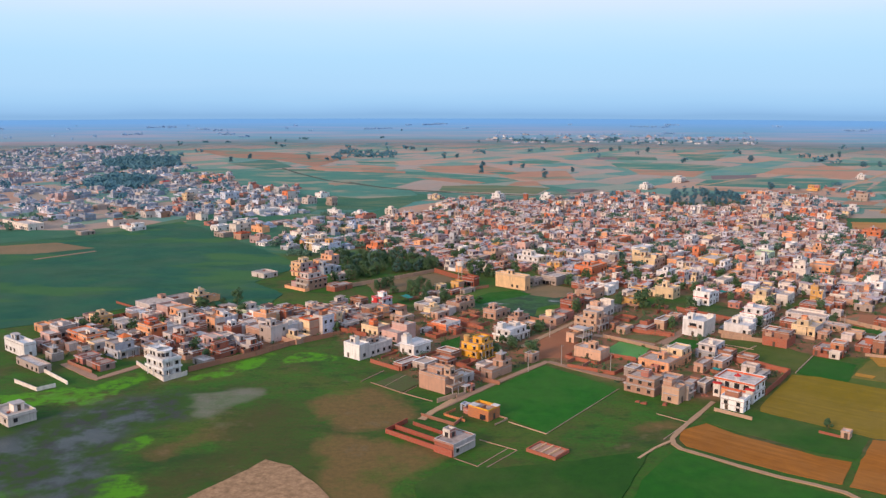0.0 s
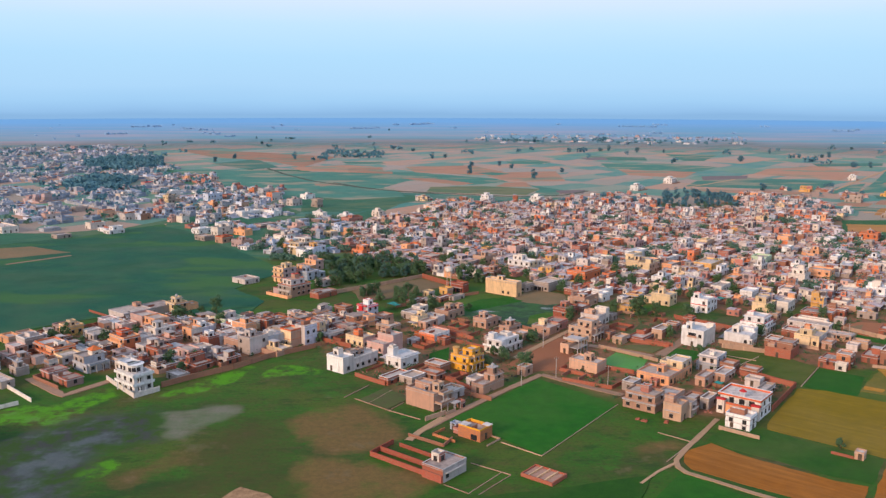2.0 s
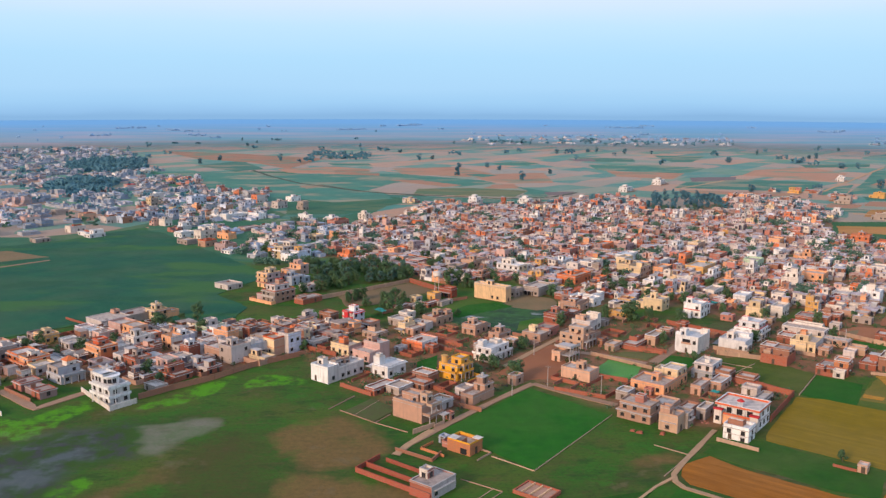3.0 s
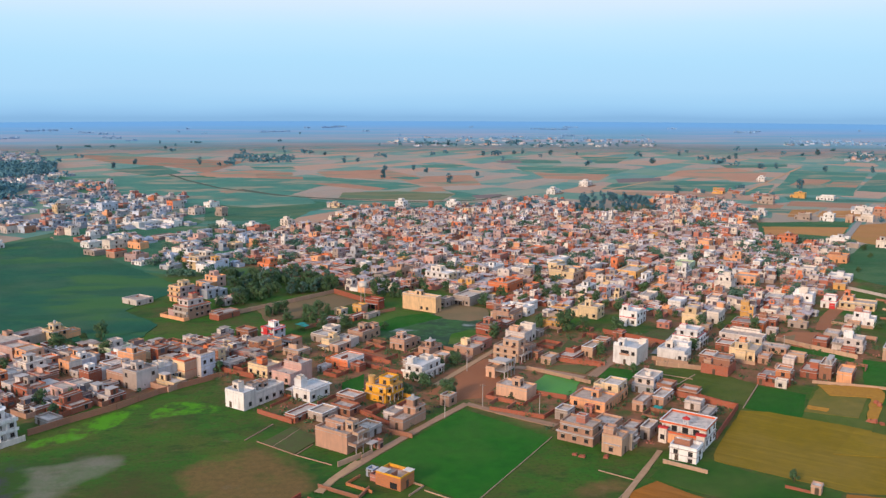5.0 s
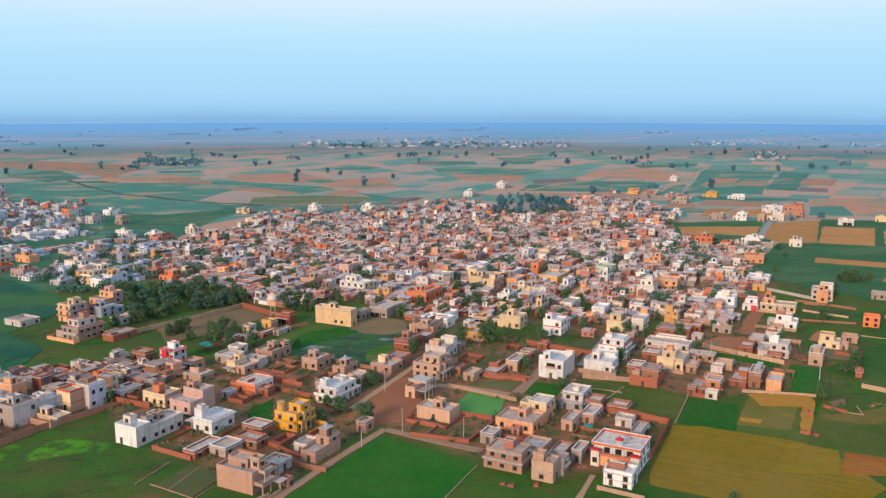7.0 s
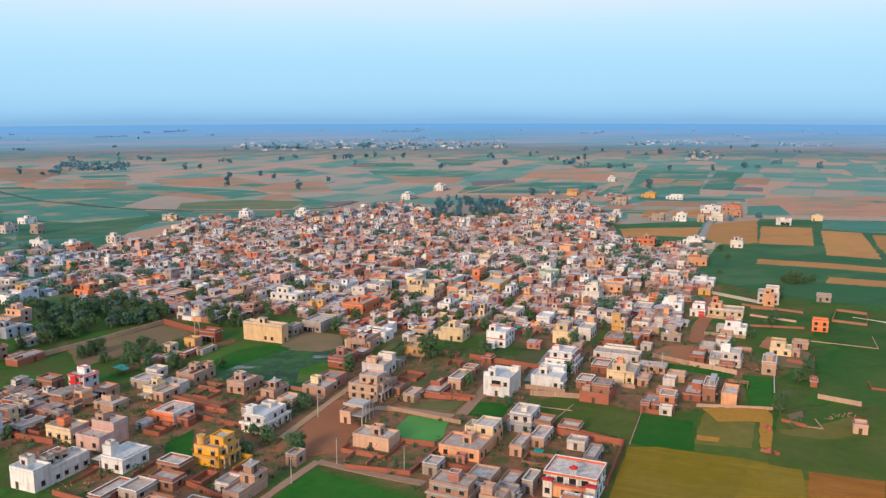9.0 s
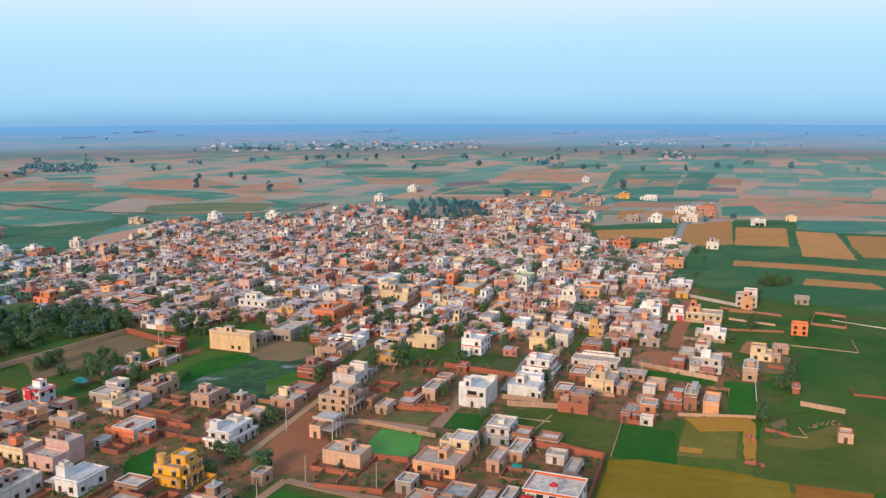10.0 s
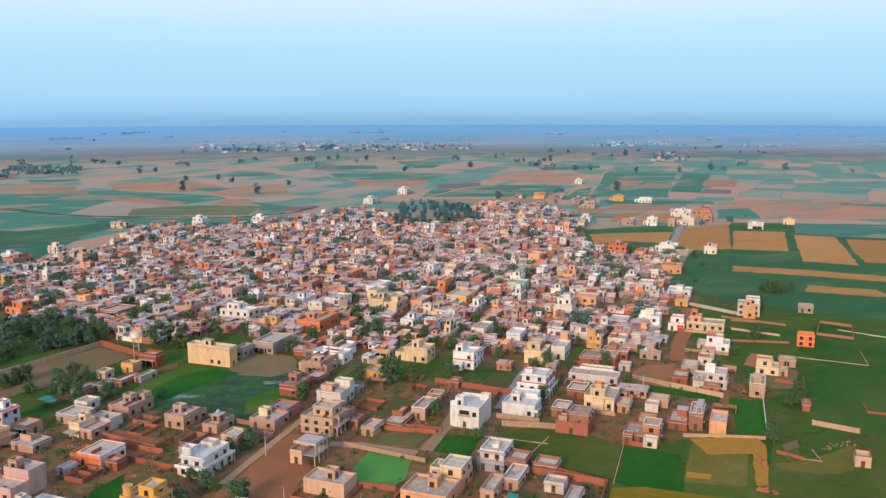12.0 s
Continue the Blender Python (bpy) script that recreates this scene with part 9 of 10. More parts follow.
class Crowd:
    """Houses too far off to be told apart singly, in one mesh."""

    def __init__(self, roof="roof_old", dark="gloom"):
        self.s = Solid()
        self.roof = roof
        self.dark = dark
        self.keys = list(WALLS) + ["brick", "redbrick", "roof", "roof_old", "roof_white", "roof_cool", "roof_dark", "slab", "gloom"]
        self.i = {k: n for n, k in enumerate(self.keys)}

    def unit(self, rng, x0, y0, x1, y1, z0, z1, k, side):
        """One storey-block: under a parapet, or under a thin slab that juts out."""
        s, roof, slab = self.s, self.i[self.roof], self.i["slab"]
        if rng.random() < 0.35:
            s.box(x0, y0, z0, x1, y1, z1 - 0.15, faces=(k, k, side, k, k, k))
            e = rng.choice((0.2, 0.4, 0.7))
            s.box(x0 - e, y0 - e, z1 - 0.15, x1 + e, y1 + e, z1, faces=(slab, roof, slab, slab, slab, slab))
        else:
            low = rng.choice((0.3, 0.5, 0.8))
            ring(s, x0, y0, x1, y1, z0, z1, 0.23, k, side)
            if rng.random() < 0.28:
                # pale coping line
                cap = self.i[rng.choice(("chalk", "white", "slab", "pale"))]
                ring(s, x0 - 0.08, y0 - 0.08, x1 + 0.08, y1 + 0.08, z1, z1 + 0.14, 0.39, cap, cap, True)
            s.box(x0 + 0.23, y0 + 0.23, z1 - low - 0.2, x1 - 0.23, y1 - 0.23, z1 - low, roof)
            if rng.random() < 0.5:
                ring(s, x0 - 0.3, y0 - 0.3, x1 + 0.3, y1 + 0.3, z1 - low - 0.16, z1 - low - 0.02, 0.32, slab, slab, True)
        # openings are flat dark boxes, shade put into the colour
        dark = self.i[self.dark]
        if rng.random() < 0.4 and z1 - z0 > 2.6:
            # sun-breaking slab over the openings
            e, m = rng.uniform(0.35, 0.8), rng.choice((slab, slab, k, self.i["chalk"]))
            s.box(x0 - e, y0 - e, z0 + 2.3, x0, y1, z0 + 2.42, m)
            s.box(x0, y0 - e, z0 + 2.3, x1, y0, z0 + 2.42, m)
        for run, face in ((y1 - y0, 0), (x1 - x0, 1)):
            n = max(1, int(run / 3.0))
            for i in range(n):
                r = rng.random()
                if r > 0.72:
                    continue
                wide, lift, tall = (rng.uniform(0.8, 1.3), 1.0, 1.2) if r < 0.52 else (rng.uniform(1.8, 2.6), 0.1, 2.1)
                p = (i + 0.5) * run / n - wide / 2
                if face == 0:
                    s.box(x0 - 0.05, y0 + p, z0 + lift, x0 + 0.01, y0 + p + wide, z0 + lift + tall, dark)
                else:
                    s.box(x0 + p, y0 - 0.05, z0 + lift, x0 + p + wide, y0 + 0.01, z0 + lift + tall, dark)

    def add(self, x, y, a, b, h, wall, rng, yaw=YAW):
        """One plot: rooms of unlike height round a walled court, the taller ones at the back."""
        c, d = math.cos(radians(yaw)), math.sin(radians(yaw))
        n = len(self.s.v)
        k = self.i[wall]
        cool = self.roof == "roof_cool"
        other = lambda: k if cool or rng.random() < 0.5 else self.i[rng.choice(("brick", "clay", "brown", "redbrick", "grey", "pale", "chalk"))]
        cut = lambda run: [0.0, run] if run < 5.5 else [0.0, run * rng.uniform(0.35, 0.65), run] if run < 13 else [0.0, run * rng.uniform(0.25, 0.4), run * rng.uniform(0.55, 0.75), run]
        us, vs = cut(a), cut(b)
        st = 1 if h < 4.5 else 2 if h < 7.5 else 3
        low = h / st
        cells = [(us[p], vs[q], us[p + 1], vs[q + 1]) for p in range(len(us) - 1) for q in range(len(vs) - 1)]
        open_left = len(cells) // 2
        for m, (x0, y0, x1, y1) in enumerate(cells):
            x1, y1 = x1 - 0.03, y1 - 0.03
            wide = min(x1 - x0, y1 - y0)
            if open_left and m < len(cells) - 1 and rng.random() < 0.34:
                open_left -= 1
                w = other()
                ring(self.s, x0, y0, x1, y1, -0.3, rng.uniform(1.4, 2.2), 0.2, w, w)
                if wide > 3.2 and rng.random() < 0.4:
                    # lean-to on posts in the court
                    self.s.box(x0 + 0.3, y0 + wide * 0.5, 2.1, x1 - 0.3, y1 - 0.25, 2.22, self.i[self.roof])
                    self.s.box(x0 + 0.4, y0 + wide * 0.5 + 0.1, -0.2, x0 + 0.6, y0 + wide * 0.5 + 0.3, 2.1, self.i["slab"])
                    self.s.box(x1 - 0.6, y0 + wide * 0.5 + 0.1, -0.2, x1 - 0.4, y0 + wide * 0.5 + 0.3, 2.1, self.i["slab"])
                continue
            floors = st if m == len(cells) - 1 or rng.random() < 0.6 else max(1, st - 1)
            z, k2, side = 0.0, other(), other()
            for q in range(floors):
                up = low * rng.uniform(0.92, 1.08)
                self.unit(rng, x0, y0, x1, y1, z - (0.3 if q == 0 else 0.0), z + up, k2, side)
                z += up
                if q < floors - 1 and rng.random() < 0.5 and x1 - x0 > 4:
                    x0 += rng.uniform(0.1, 0.3) * (x1 - x0)
            z -= 0.3
            r = rng.random()
            if r < 0.2 and wide > 3.4:
                rx, ry = rng.uniform(x0 + 0.3, x1 - 2.5), rng.uniform(y0 + 0.3, max(y0 + 0.31, y1 - 2.6))
                self.unit(rng, rx, ry, rx + 2.2, min(ry + 2.6, y1 - 0.1), z, z + 2.1, rng.choice((k, k, self.i["chalk"])), side)
            elif r < 0.4 and wide > 2.5:
                # half-height partition on the roof
                q = rng.uniform(y0 + 0.6, y1 - 0.6)
                self.s.box(x0 + 0.3, q, z, x1 - 0.3, q + 0.2, z + rng.uniform(0.7, 1.5), rng.choice((k2, self.i["brick"], self.i["chalk"])))
            elif r < 0.5:
                self.s.prism(rng.uniform(x0 + 0.8, x1 - 0.8), rng.uniform(y0 + 0.8, y1 - 0.8), z, z + 1.2, 0.55, 0.5, 8, self.i[rng.choice(("slate", "chalk", "bluegrey"))])
        for j in range(n, len(self.s.v)):
            px, py, pz = self.s.v[j]
            self.s.v[j] = (x + px * c - py * d, y + px * d + py * c, pz)

    def done(self, name, label):
        return tagged(self.s.part(name, [MAT[k] for k in self.keys]), label, "houses", kind="stuff")


SINGLE = [0]
GAPS = []


def fill(poly, seed, crowd, near_y, thin=0.1, lanes=2, kinds=None, limit=150, green=1.0, size=1.0, over=False):
    rng = random.Random(seed)
    uv = [to_uv(*p) for p in poly]
    u0, u1 = min(p[0] for p in uv), max(p[0] for p in uv)
    v0, v1 = min(p[1] for p in uv), max(p[1] for p in uv)
    u = u0
    n = 0
    while u < u1:
        deep = rng.uniform(7.5, 12.5) * size
        v = v0 + rng.uniform(0, 6)
        while v < v1:
            wide = rng.uniform(6.5, 13) * size
            x, y = to_xy(u + deep / 2, v + wide / 2)
            a = deep - rng.uniform(0.2, 3.2)
            b = wide - rng.uniform(0.15, 0.6)
            if inside(poly, x, y) and (over or not on_field(x, y)):
                if rng.random() < thin:
                    if rng.random() < green:
                        GAPS.append((x, y))
                elif free(u, v, u + a, v + b):
                    r = rng.random()
                    h = rng.uniform(2.5, 3.4) if r < 0.82 else rng.uniform(5.3, 6.3) if r < 0.99 else rng.uniform(8.2, 9.0)
                    # past y 570 mostly the cooled mix, painting haze into the walls
                    wall = rng.choice(kinds or (HAZED if y > 570 and rng.random() < 0.8 else LOW if h < 5 else HIGH))
                    X, Y = to_xy(u + rng.uniform(0, 0.8), v)
                    tilt = YAW + rng.uniform(-3, 3)
                    if y < near_y and SINGLE[0] < limit:
                        SINGLE[0] += 1
                        house(X, Y, a, b, h, wall, room=(rng.random(), rng.random()) if rng.random() < 0.4 else None, yaw=tilt, rng=rng, fine=False,
                              trim=rng.choice(("rust", "red", "")) if rng.random() < 0.03 else "", balcony=1 if rng.random() < 0.12 and h > 6 else 0,
                              yard=rng.uniform(2.0, 3.6) if h < 5 and rng.random() < 0.35 else 0,
                              upper=(rng.choice((0.0, 0.35)), 1, rng.choice((0.0, 0.4)), rng.choice((0.7, 1)), 3.0) if h < 5 and a > 7 and b > 6 and rng.random() < 0.3 else None)
                        RECTS.pop()
                    else:
                        crowd.add(X, Y, a, b, h, wall, rng, tilt)
                        if over:
                            RECTS.append((u, v, u + a, v + b))
            v += wide
            if rng.random() < 0.10:
                v += rng.uniform(1.5, 4)
        n += 1
        u += deep + (rng.uniform(2.2, 3.6) if n % lanes == 0 else 0.15)


def infill(poly, n, seed, small=(3.5, 8.0), singly=True, crowd=None):
    """Sheds, kitchens and walled yards in the gaps between the houses."""
    rng = random.Random(seed)
    xs, ys = [p[0] for p in poly], [p[1] for p in poly]
    made = tries = 0
    while made < n and tries < n * 60:
        tries += 1
        x, y = rng.uniform(min(xs), max(xs)), rng.uniform(min(ys), max(ys))
        if not inside(poly, x, y):
            continue
        a, b = rng.uniform(*small), rng.uniform(*small)
        cx, cy = x + (a * CU - b * SU) / 2, y + (a * SU + b * CU) / 2
        u, v = to_uv(x, y)
        if on_field(cx, cy, 3.0) or not free(u, v, u + a, v + b, 0.3):
            continue
        made += 1
        r = rng.random()
        if r < 0.62:
            wall = rng.choice(("brick", "brick", "redbrick", "rosy", "grey", "beige", "peachgrey", "pale", "chalk"))
            h = rng.uniform(2.5, 3.6)
            if singly:
                house(x, y, a, b, h, wall, rng=rng, fine=False, group="sheds")
            else:
                crowd.add(x, y, max(a, 3.8), max(b, 3.8), h, wall, rng)
                RECTS.append((u, v, u + a, v + b))
        else:
            RECTS.append((u, v, u + a, v + b))
            corners = [to_xy(u, v), to_xy(u + a, v), to_xy(u + a, v + b), to_xy(u, v + b)]
            boundary_wall(corners + [corners[0]] if rng.random() < 0.5 else corners, rng.uniform(1.0, 1.5), rng.choice(("redbrick", "redbrick", "redbrick", "brick", "rosy")))


# cooled walls, haze put into the colour of town and hamlets
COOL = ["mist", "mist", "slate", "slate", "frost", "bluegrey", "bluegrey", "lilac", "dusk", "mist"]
village = Crowd()
chance = random.Random(61)
for x, y, a, b, h, wall in PLOTS:
    village.add(x, y, a, b, h, wall, chance)
front = Crowd("roof_dark")
fill(FRONT, 11, front, 9999, 0.08, limit=28, kinds=WORN, size=0.9)
fill(CORE, 12, village, 540, 0.17, limit=28, size=0.8)
fill(EDGE, 15, village, 0, 0.45, size=0.85)
for land, seed, bare in ((FARM, 16, 0.82), (FARM_B, 17, 0.86), (FARM_C, 18, 0.6)):
    fill(land, seed, village, 0, bare, green=0.12)
# cool roofs and walls put haze into the western quarter
west = Crowd("roof_cool")
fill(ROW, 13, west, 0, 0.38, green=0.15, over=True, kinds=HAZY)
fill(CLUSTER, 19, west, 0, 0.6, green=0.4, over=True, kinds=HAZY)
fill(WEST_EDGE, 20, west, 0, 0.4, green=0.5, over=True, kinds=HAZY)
infill(SETTLED, 65, 31, (4.0, 9.0))
infill(FRONT, 120, 32, (3.0, 6.0), False, front)
front.done("front_quarter", "low dark-roofed brick and cement houses packed along a wall")
west.done("western_quarter", "loosely built western quarter of flat-roofed houses greyed by painted haze")
village.done("village_quarter", "densely packed flat-roofed brick and plaster houses")
# openings in slate instead of dark, lightened in place of haze
town = Crowd("roof_cool", "slate")
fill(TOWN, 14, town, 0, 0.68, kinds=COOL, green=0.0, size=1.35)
town.done("far_town", "distant town of flat-roofed houses in haze-cooled tones among trees")
hamlets = Crowd("roof_cool", "slate")
for poly, seed in ((HAMLET, 21), (FARVIL, 22), (FARVIL_B, 23), (FARVIL_C, 24)):
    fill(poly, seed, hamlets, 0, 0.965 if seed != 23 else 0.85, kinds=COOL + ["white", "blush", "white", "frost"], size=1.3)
hamlets.done("far_hamlets", "far villages of small houses in haze-cooled tones")


# trees
def crown_mesh(seed, height, spread, leaf=0.42, n=1500, mat="leaf"):
    rng = random.Random(seed)
    s = Solid()
    clumps = []
    for _ in range(20):
        t = rng.uniform(0, 2 * math.pi)
        z = height * rng.uniform(0.16, 0.86)
        wide = 1 - abs(z / height - 0.5) * 1.1
        r = spread * math.sqrt(rng.random()) * 0.85 * wide
        clumps.append((r * math.cos(t), r * math.sin(t), z, spread * rng.uniform(0.26, 0.44)))
    for _ in range(n):
        cx, cy, cz, cr = rng.choice(clumps)
        d = Vector((rng.gauss(0, 1), rng.gauss(0, 1), rng.gauss(0, 0.8))).normalized()
        c = Vector((cx, cy, cz)) + d * cr * rng.uniform(0.6, 1.08)
        nrm = (d + Vector((rng.uniform(-0.6, 0.6), rng.uniform(-0.6, 0.6), rng.uniform(0.1, 1.3)))).normalized()
        q = nrm.to_track_quat("Z", "Y")
        sz = leaf * rng.uniform(0.6, 1.3)
        spin = rng.uniform(0, math.pi)
        pts = []
        for k, (px, py) in enumerate(((-1, -0.5), (0.1, -0.75), (1, 0.1), (0.2, 0.8), (-0.8, 0.55))):
            w = Vector((px * math.cos(spin) - py * math.sin(spin), px * math.sin(spin) + py * math.cos(spin), 0)) * sz * 0.62
            pts.append(tuple(c + q @ w))
        s.face(pts)
    return s.mesh("crown", [MAT[mat]])


def trunk_mesh(seed, height, spread):
    rng = random.Random(seed)
    s = Solid()
    top = (rng.uniform(-0.3, 0.3), rng.uniform(-0.3, 0.3), height * 0.5)
    s.tube((0, 0, -0.2), (top[0] * 0.5, top[1] * 0.5, height * 0.25), 0.035 * height, 0.026 * height, 8)
    s.tube((top[0] * 0.5, top[1] * 0.5, height * 0.25), top, 0.026 * height, 0.018 * height, 8)
    for k in range(6):
        t = k * 1.05 + rng.uniform(-0.3, 0.3)
        s.tube(top if k % 2 else (top[0] * 0.7, top[1] * 0.7, height * 0.36), (spread * 0.55 * math.cos(t), spread * 0.55 * math.sin(t), height * rng.uniform(0.58, 0.8)), 0.013 * height, 0.004 * height, 5)
    return s.mesh("trunk", [MAT["bark"]])


SORTS = []
for k, (hh, ww) in enumerate(((8.0, 3.6), (9.5, 3.4), (7.0, 3.9), (11.0, 3.9), (6.0, 2.6))):
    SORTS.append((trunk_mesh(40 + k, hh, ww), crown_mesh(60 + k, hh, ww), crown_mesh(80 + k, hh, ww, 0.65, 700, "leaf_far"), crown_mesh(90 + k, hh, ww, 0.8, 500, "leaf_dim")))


def tree(x, y, sort, size=1.0, far=False, label="leafy green broadleaf tree", group="village trees"):
    rng = random.Random(int(x * 13 + y * 7))
    home = tagged(new("tree"), label, "tree", group)
    home.matrix_world = pose(x, y, 0, 0, 0, rng.uniform(0, 360)) @ Matrix.Diagonal((size, size, size * rng.uniform(0.85, 1.15), 1))
    t, c, f, q = SORTS[sort]
    piece("trunk", t, home)
    # far crowns past y 850 take the bluest leaves, as painted haze
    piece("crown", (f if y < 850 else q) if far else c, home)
    return home


rng = random.Random(99)


def scatter(poly, n, seed):
    r = random.Random(seed)
    xs, ys = [p[0] for p in poly], [p[1] for p in poly]
    got = []
    tries = 0
    while len(got) < n and tries < n * 80:
        tries += 1
        x, y = r.uniform(min(xs), max(xs)), r.uniform(min(ys), max(ys))
        if inside(poly, x, y) and all(math.hypot(x - g[0], y - g[1]) > 3.2 for g in got):
            got.append((x, y))
    return got


for i, (x, y) in enumerate(NEARTREES + NEARTREES_B + NEARTREES_C + NEARTREES_D):
    if free(*(lambda q: (q[0] - 0.5, q[1] - 0.5, q[0] + 0.5, q[1] + 0.5))(to_uv(x, y)), gap=0.2) or i == 0:
        tree(x, y, i % 5, (rng.uniform(0.55, 0.95) if i else 1.35) * (0.5 if on_field(x, y, 0.5) and y < 330 else 1))
for i, (x, y) in enumerate(scatter(GROVE, 78, 3)):
    tree(x, y, (3, 1, 0)[i % 3], rng.uniform(0.6, 0.95), i % 3 == 1, label="tall dark green tree in a grove", group="grove")
for i, (x, y) in enumerate(scatter(WOOD, 95, 4)):
    tree(x, y, (3, 1, 0)[i % 3], rng.uniform(0.55, 0.85), True, label="dark green tree in a wood", group="wood")
for i, (x, y) in enumerate(LONE):
    tree(x, y, i % 4, rng.uniform(0.9, 1.5), True, "lone dark tree standing in open fields", "field trees")
YARD_TREES = []
n_gap = 0
for i, (x, y) in enumerate(GAPS):
    if y < 600 and n_gap < 50 and x > -200:
        tree(x, y, (0, 4, 2)[i % 3], rng.uniform(0.6, 0.95))
        n_gap += 1
    elif y < 1100 and rng.random() < (0.85 if x > -130 else 0.12):
        YARD_TREES.append((x, y))


def far_woods():
    """Distant groves, hedges and tree lines."""
    r = random.Random(5)
    near, dim, faint = Solid(), Solid(), Solid()

    def clump(x, y, w, h, leaves=14):
        d = math.hypot(x, y)
        # leaf tone steps with distance, haze painted into the colour
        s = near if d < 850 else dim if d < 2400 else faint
        for _ in range(leaves):
            t = r.uniform(0, 2 * math.pi)
            q = w * math.sqrt(r.random())
            c = Vector((x + q * math.cos(t), y + q * math.sin(t), h * r.uniform(0.15, 0.9)))
            nrm = Vector((r.gauss(0, 1), r.gauss(0, 1) - 0.6, r.gauss(0, 0.7) + 0.4)).normalized()
            k = nrm.to_track_quat("Z", "Y")
            z = w * r.uniform(0.35, 0.6) * (1 if leaves < 20 else 0.4)
            s.face([tuple(c + k @ Vector((z * math.cos(a), z * math.sin(a) * 0.8, 0))) for a in (0, 1.2, 2.4, 3.7, 5.0)])

    for x, y in YARD_TREES:
        for _ in range(r.choice((1, 2, 3))):
            clump(x + r.uniform(-4, 4), y + r.uniform(-4, 4), r.uniform(2.0, 3.4), r.uniform(3.5, 6), 80)
    for poly, n in ((ORCHARD, 330), (COPSE, 300), (HAMLET, 70), (FARVIL, 150), (FARVIL_B, 25), (FARVIL_C, 60), (TOWN, 260)):
        for x, y in scatter(poly, n, 6):
            clump(x, y, r.uniform(2.5, 4.5), r.uniform(5, 9))
    for _ in range(130):
        d = 1500 + 2300 * r.random() ** 1.2
        b = radians(r.uniform(40, 125))
        x, y = d * math.cos(b), d * math.sin(b)
        run = r.choice((1, 1, 1, 2, 3)) if d < 2100 else r.choice((1, 2, 4, 8, 14))
        head = radians(YAW + r.choice((0, 90)) + r.uniform(-10, 10))
        for i in range(run):
            clump(x + i * 9 * math.cos(head) + r.uniform(-3, 3), y + i * 9 * math.sin(head) + r.uniform(-3, 3), r.uniform(3, 6), r.uniform(6, 11) if d < 2100 else r.uniform(5, 8))
    tagged(near.part("far_trees", [MAT["leaf_far"]]), "far groves and hedgerows between the fields", "trees", kind="stuff")
    tagged(dim.part("horizon_trees", [MAT["leaf_dim"]]), "tree lines between far fields, blued by painted haze", "trees", kind="stuff")
    tagged(faint.part("horizon_trees", [MAT["leaf_faint"]]), "tree lines below the horizon, paled by painted haze", "trees", kind="stuff")


far_woods()


def undergrowth():
    """Bushes, weeds and creepers along walls and in yards."""
    r = random.Random(17)
    s = Solid()
    spots = scatter(SETTLED, 700, 41) + scatter(FRONT, 180, 42)
    for x, y in spots:
        if on_field(x, y, 0.5):
            continue
        w = r.uniform(0.7, 2.0)
        for _ in range(26):
            c = Vector((x + r.gauss(0, w * 0.6), y + r.gauss(0, w * 0.6), abs(r.gauss(0, w * 0.5)) + 0.1))
            k = Vector((r.gauss(0, 1), r.gauss(0, 1) - 0.3, r.gauss(0, 0.7) + 0.7)).normalized().to_track_quat("Z", "Y")
            z = r.uniform(0.22, 0.42)
            s.face([tuple(c + k @ Vector((z * math.cos(a), z * math.sin(a) * 0.8, 0))) for a in (0, 1.2, 2.4, 3.7, 5.0)])
    return tagged(s.part("bushes", [MAT["leaf"]]), "green bushes and weeds between the houses", "bushes", kind="stuff")


undergrowth()


def rubble():
    """Loose bricks, heaps of earth and building sand in the yards."""
    r = random.Random(18)
    s = Solid()
    for x, y in scatter(SETTLED, 220, 43) + scatter(FRONT, 50, 44) + scatter(RUIN, 40, 45):
        if on_field(x, y, 0.5):
            continue
        mi = r.choice((0, 1, 1, 2))
        for _ in range(r.randint(4, 12)):
            px, py, w = x + r.gauss(0, 1.1), y + r.gauss(0, 1.1), r.uniform(0.12, 0.42)
            hh = r.uniform(0.15, 0.5)
            t = r.uniform(0, 3)
            n = len(s.v)
            for z, q in ((-0.1, 1.0), (hh, 0.6)):
                s.v += [(px + w * q * math.cos(t + i * 1.571), py + w * q * math.sin(t + i * 1.571), z) for i in range(4)]
            for f in ((4, 5, 6, 7), (0, 1, 5, 4), (1, 2, 6, 5), (2, 3, 7, 6), (3, 0, 4, 7)):
                s.f.append(tuple(n + i for i in f))
                s.m.append(mi)
    return tagged(s.part("rubble", [MAT["redbrick"], MAT["clay"], MAT["bark"]]), "heaps of loose bricks and building rubble", "rubble", kind="stuff")


rubble()


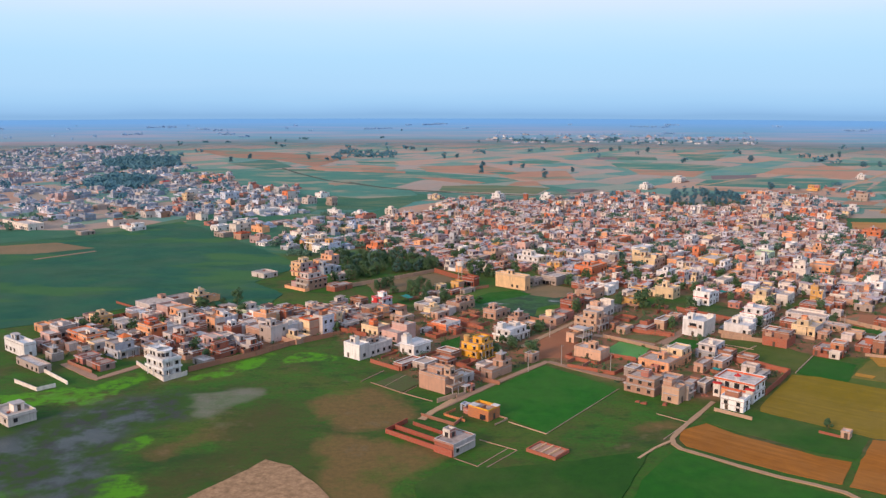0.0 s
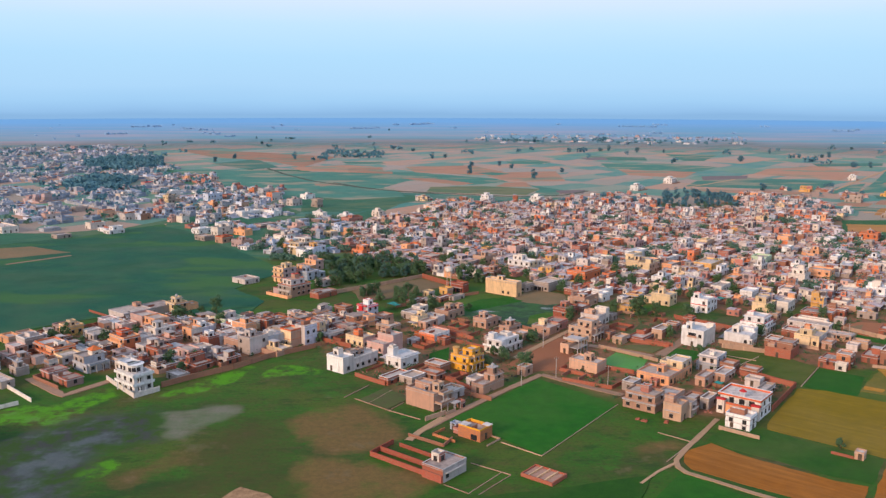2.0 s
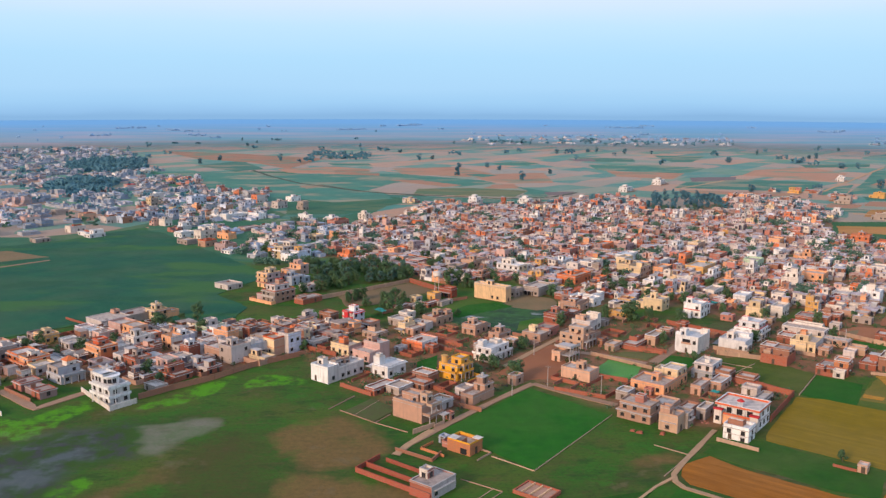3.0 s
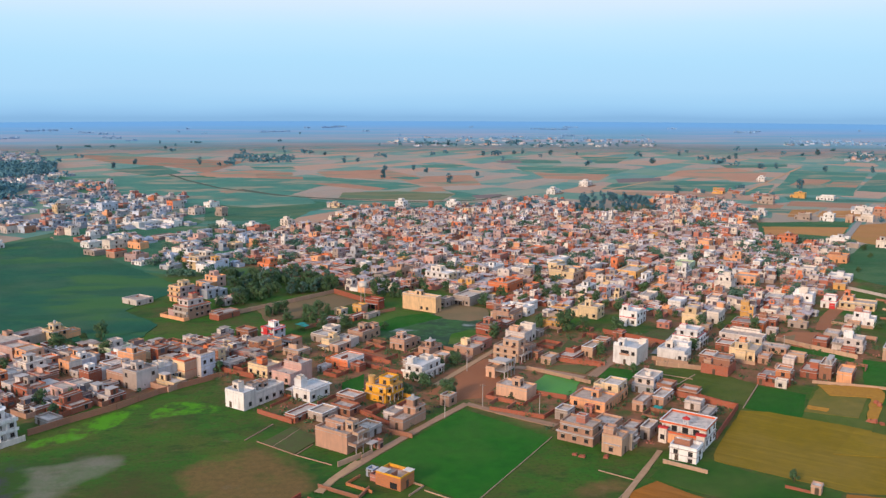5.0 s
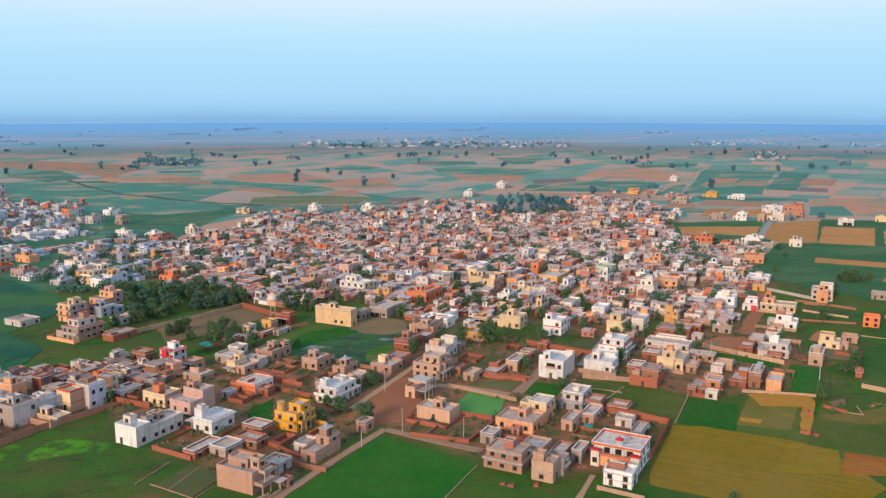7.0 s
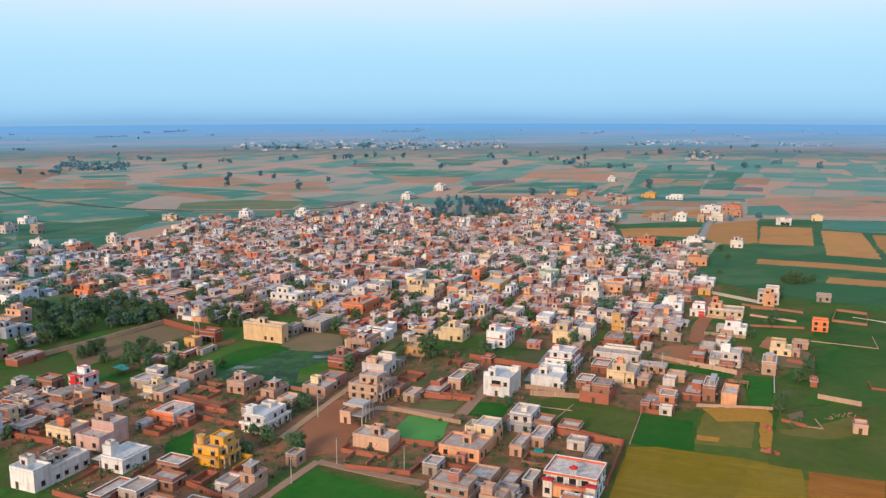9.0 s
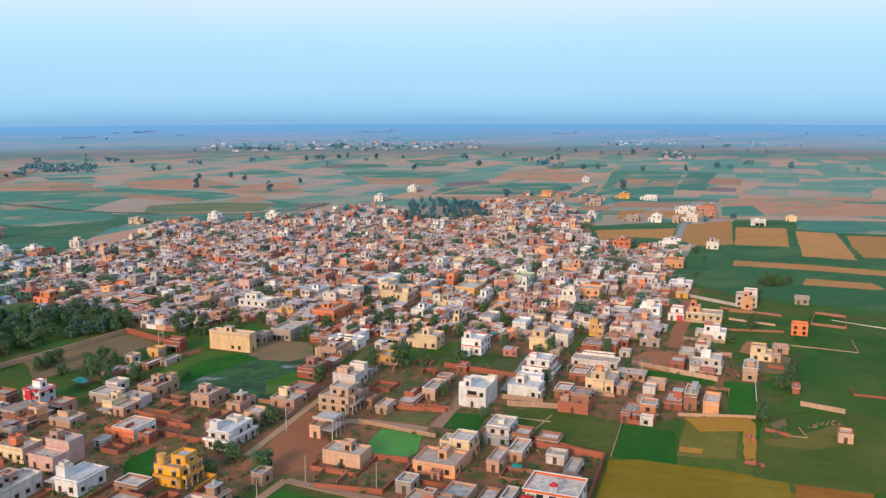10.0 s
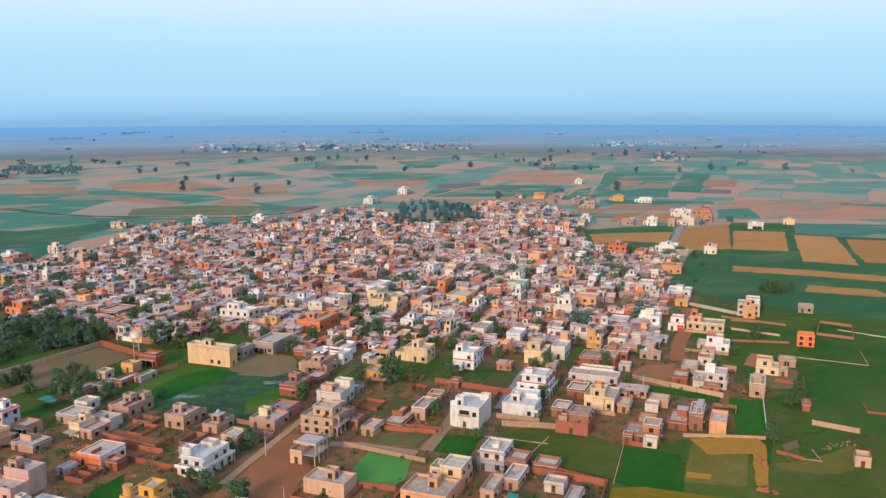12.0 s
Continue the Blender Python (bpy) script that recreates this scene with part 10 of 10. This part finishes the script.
def water_tower(x, y):
    home = tagged(new("water_tower"), "round concrete water tower on four slender legs", "water tower")
    home.location = (x, y, 0)
    for i in range(4):
        t = math.pi / 4 + i * math.pi / 2
        s = Solid()
        s.tube((1.6 * math.cos(t), 1.6 * math.sin(t), -0.2), (1.3 * math.cos(t), 1.3 * math.sin(t), 9.5), 0.16, 0.14, 6)
        s.part("leg", [MAT["slab"]], home)
    for z in (3.0, 6.2):
        for i in range(4):
            t, w = math.pi / 4 + i * math.pi / 2, math.pi / 4 + (i + 1) * math.pi / 2
            s = Solid()
            s.tube((1.5 * math.cos(t), 1.5 * math.sin(t), z), (1.5 * math.cos(w), 1.5 * math.sin(w), z), 0.09, 0.09, 5)
            s.part("brace", [MAT["slab"]], home)
    s = Solid()
    s.prism(0, 0, 9.4, 10.0, 1.7, 2.2, 20)
    s.prism(0, 0, 10.0, 11.9, 2.2, 2.2, 20)
    s.prism(0, 0, 11.9, 12.4, 2.3, 0.6, 20)
    s.part("bowl", [MAT["chalk"]], home)


water_tower(10.0, 488.4)


def utility_pole(x, y):
    home = tagged(new("utility_pole"), "slender grey concrete electricity pole", "pole", "poles")
    home.location = (x, y, 0)
    s = Solid()
    s.tube((0, 0, -0.3), (0, 0, 8.2), 0.16, 0.10, 8)
    s.part("post", [MAT["slab"]], home)
    s = Solid()
    s.box(-0.9, -0.06, 7.6, 0.9, 0.06, 7.72)
    s.part("cross_arm", [MAT["wood"]], home)
    for q in (-0.75, 0.0, 0.75):
        s = Solid()
        s.prism(q, 0, 7.72, 7.95, 0.06, 0.04, 8)
        s.part("insulator", [MAT["chalk"]], home)


def tarpaulin(x, y, w, d, kind="cloth"):
    home = tagged(new("awning"), "teal tarpaulin awning on four thin poles", "awning")
    home.matrix_world = pose(x, y, 0, 0, 0, YAW)
    s = Solid()
    n = 5
    hgt = lambda i, j: 2.5 + 0.12 * math.sin(i * 2.1) + 0.1 * math.cos(j * 1.7)
    for i in range(n):
        for j in range(n):
            q = [(i * w / n, j * d / n, hgt(i, j)), ((i + 1) * w / n, j * d / n, hgt(i + 1, j)), ((i + 1) * w / n, (j + 1) * d / n, hgt(i + 1, j + 1)), (i * w / n, (j + 1) * d / n, hgt(i, j + 1))]
            s.face(q)
    s.part("sheet", [MAT[kind]], home)
    for px, py in ((0, 0), (w, 0), (w, d), (0, d)):
        s = Solid()
        s.tube((px, py, -0.2), (px, py, 2.6), 0.05, 0.05, 6)
        s.part("post", [MAT["wood"]], home)


def brick_heap(x, y, w, h):
    """A kiln-red stack of new bricks with a slumped end."""
    s = Solid()
    r = random.Random(int(x + y))
    n, k = 12, 6
    hgt = lambda i, j: -0.1 if i in (0, n) or j in (0, k) else h * (1 - 0.5 * i / n) * r.uniform(0.6, 1.05) * (1 - 0.3 * abs(j - k / 2) / k)
    s.v = [(i * w / n + r.uniform(-0.04, 0.04), j * 1.6 / k + r.uniform(-0.06, 0.06), hgt(i, j)) for i in range(n + 1) for j in range(k + 1)]
    s.f = [(q, q + k + 1, q + k + 2, q + 1) for i in range(n) for q in range(i * (k + 1), i * (k + 1) + k)]
    ob = s.part("rubble_mound", [MAT["redbrick"]], None, pose(x, y, 0, 0, 0, r.uniform(0, 180)))
    return tagged(ob, "reddish mound of broken brick on open ground", "mound", "rubble mounds")


utility_pole(47.8, 330.3)
utility_pole(65.5, 319.5)
utility_pole(33.5, 321.1)
utility_pole(184.7, 379.5)
utility_pole(48.1, 370.5)
tarpaulin(-17.6, 435.7, 4, 3.5)
tarpaulin(133.6, 487.2, 5, 4)
tarpaulin(106.3, 315.0, 3, 3)
tarpaulin(-19.7, 438.7, 5, 4)
tarpaulin(153.1, 450.2, 4, 4)
tarpaulin(211.2, 382.8, 4, 3)
brick_heap(175.6, 300.5, 3.5, 1.8)
brick_heap(186.1, 317.0, 2.5, 1.8)
brick_heap(71.9, 285.3, 2.2, 0.9)
brick_heap(77.9, 282.7, 2.6, 1.0)
brick_heap(69.9, 287.2, 1.6, 0.7)
brick_heap(176.5, 297.9, 2.5, 1.3)
brick_heap(185.7, 314.1, 1.6, 2.2)
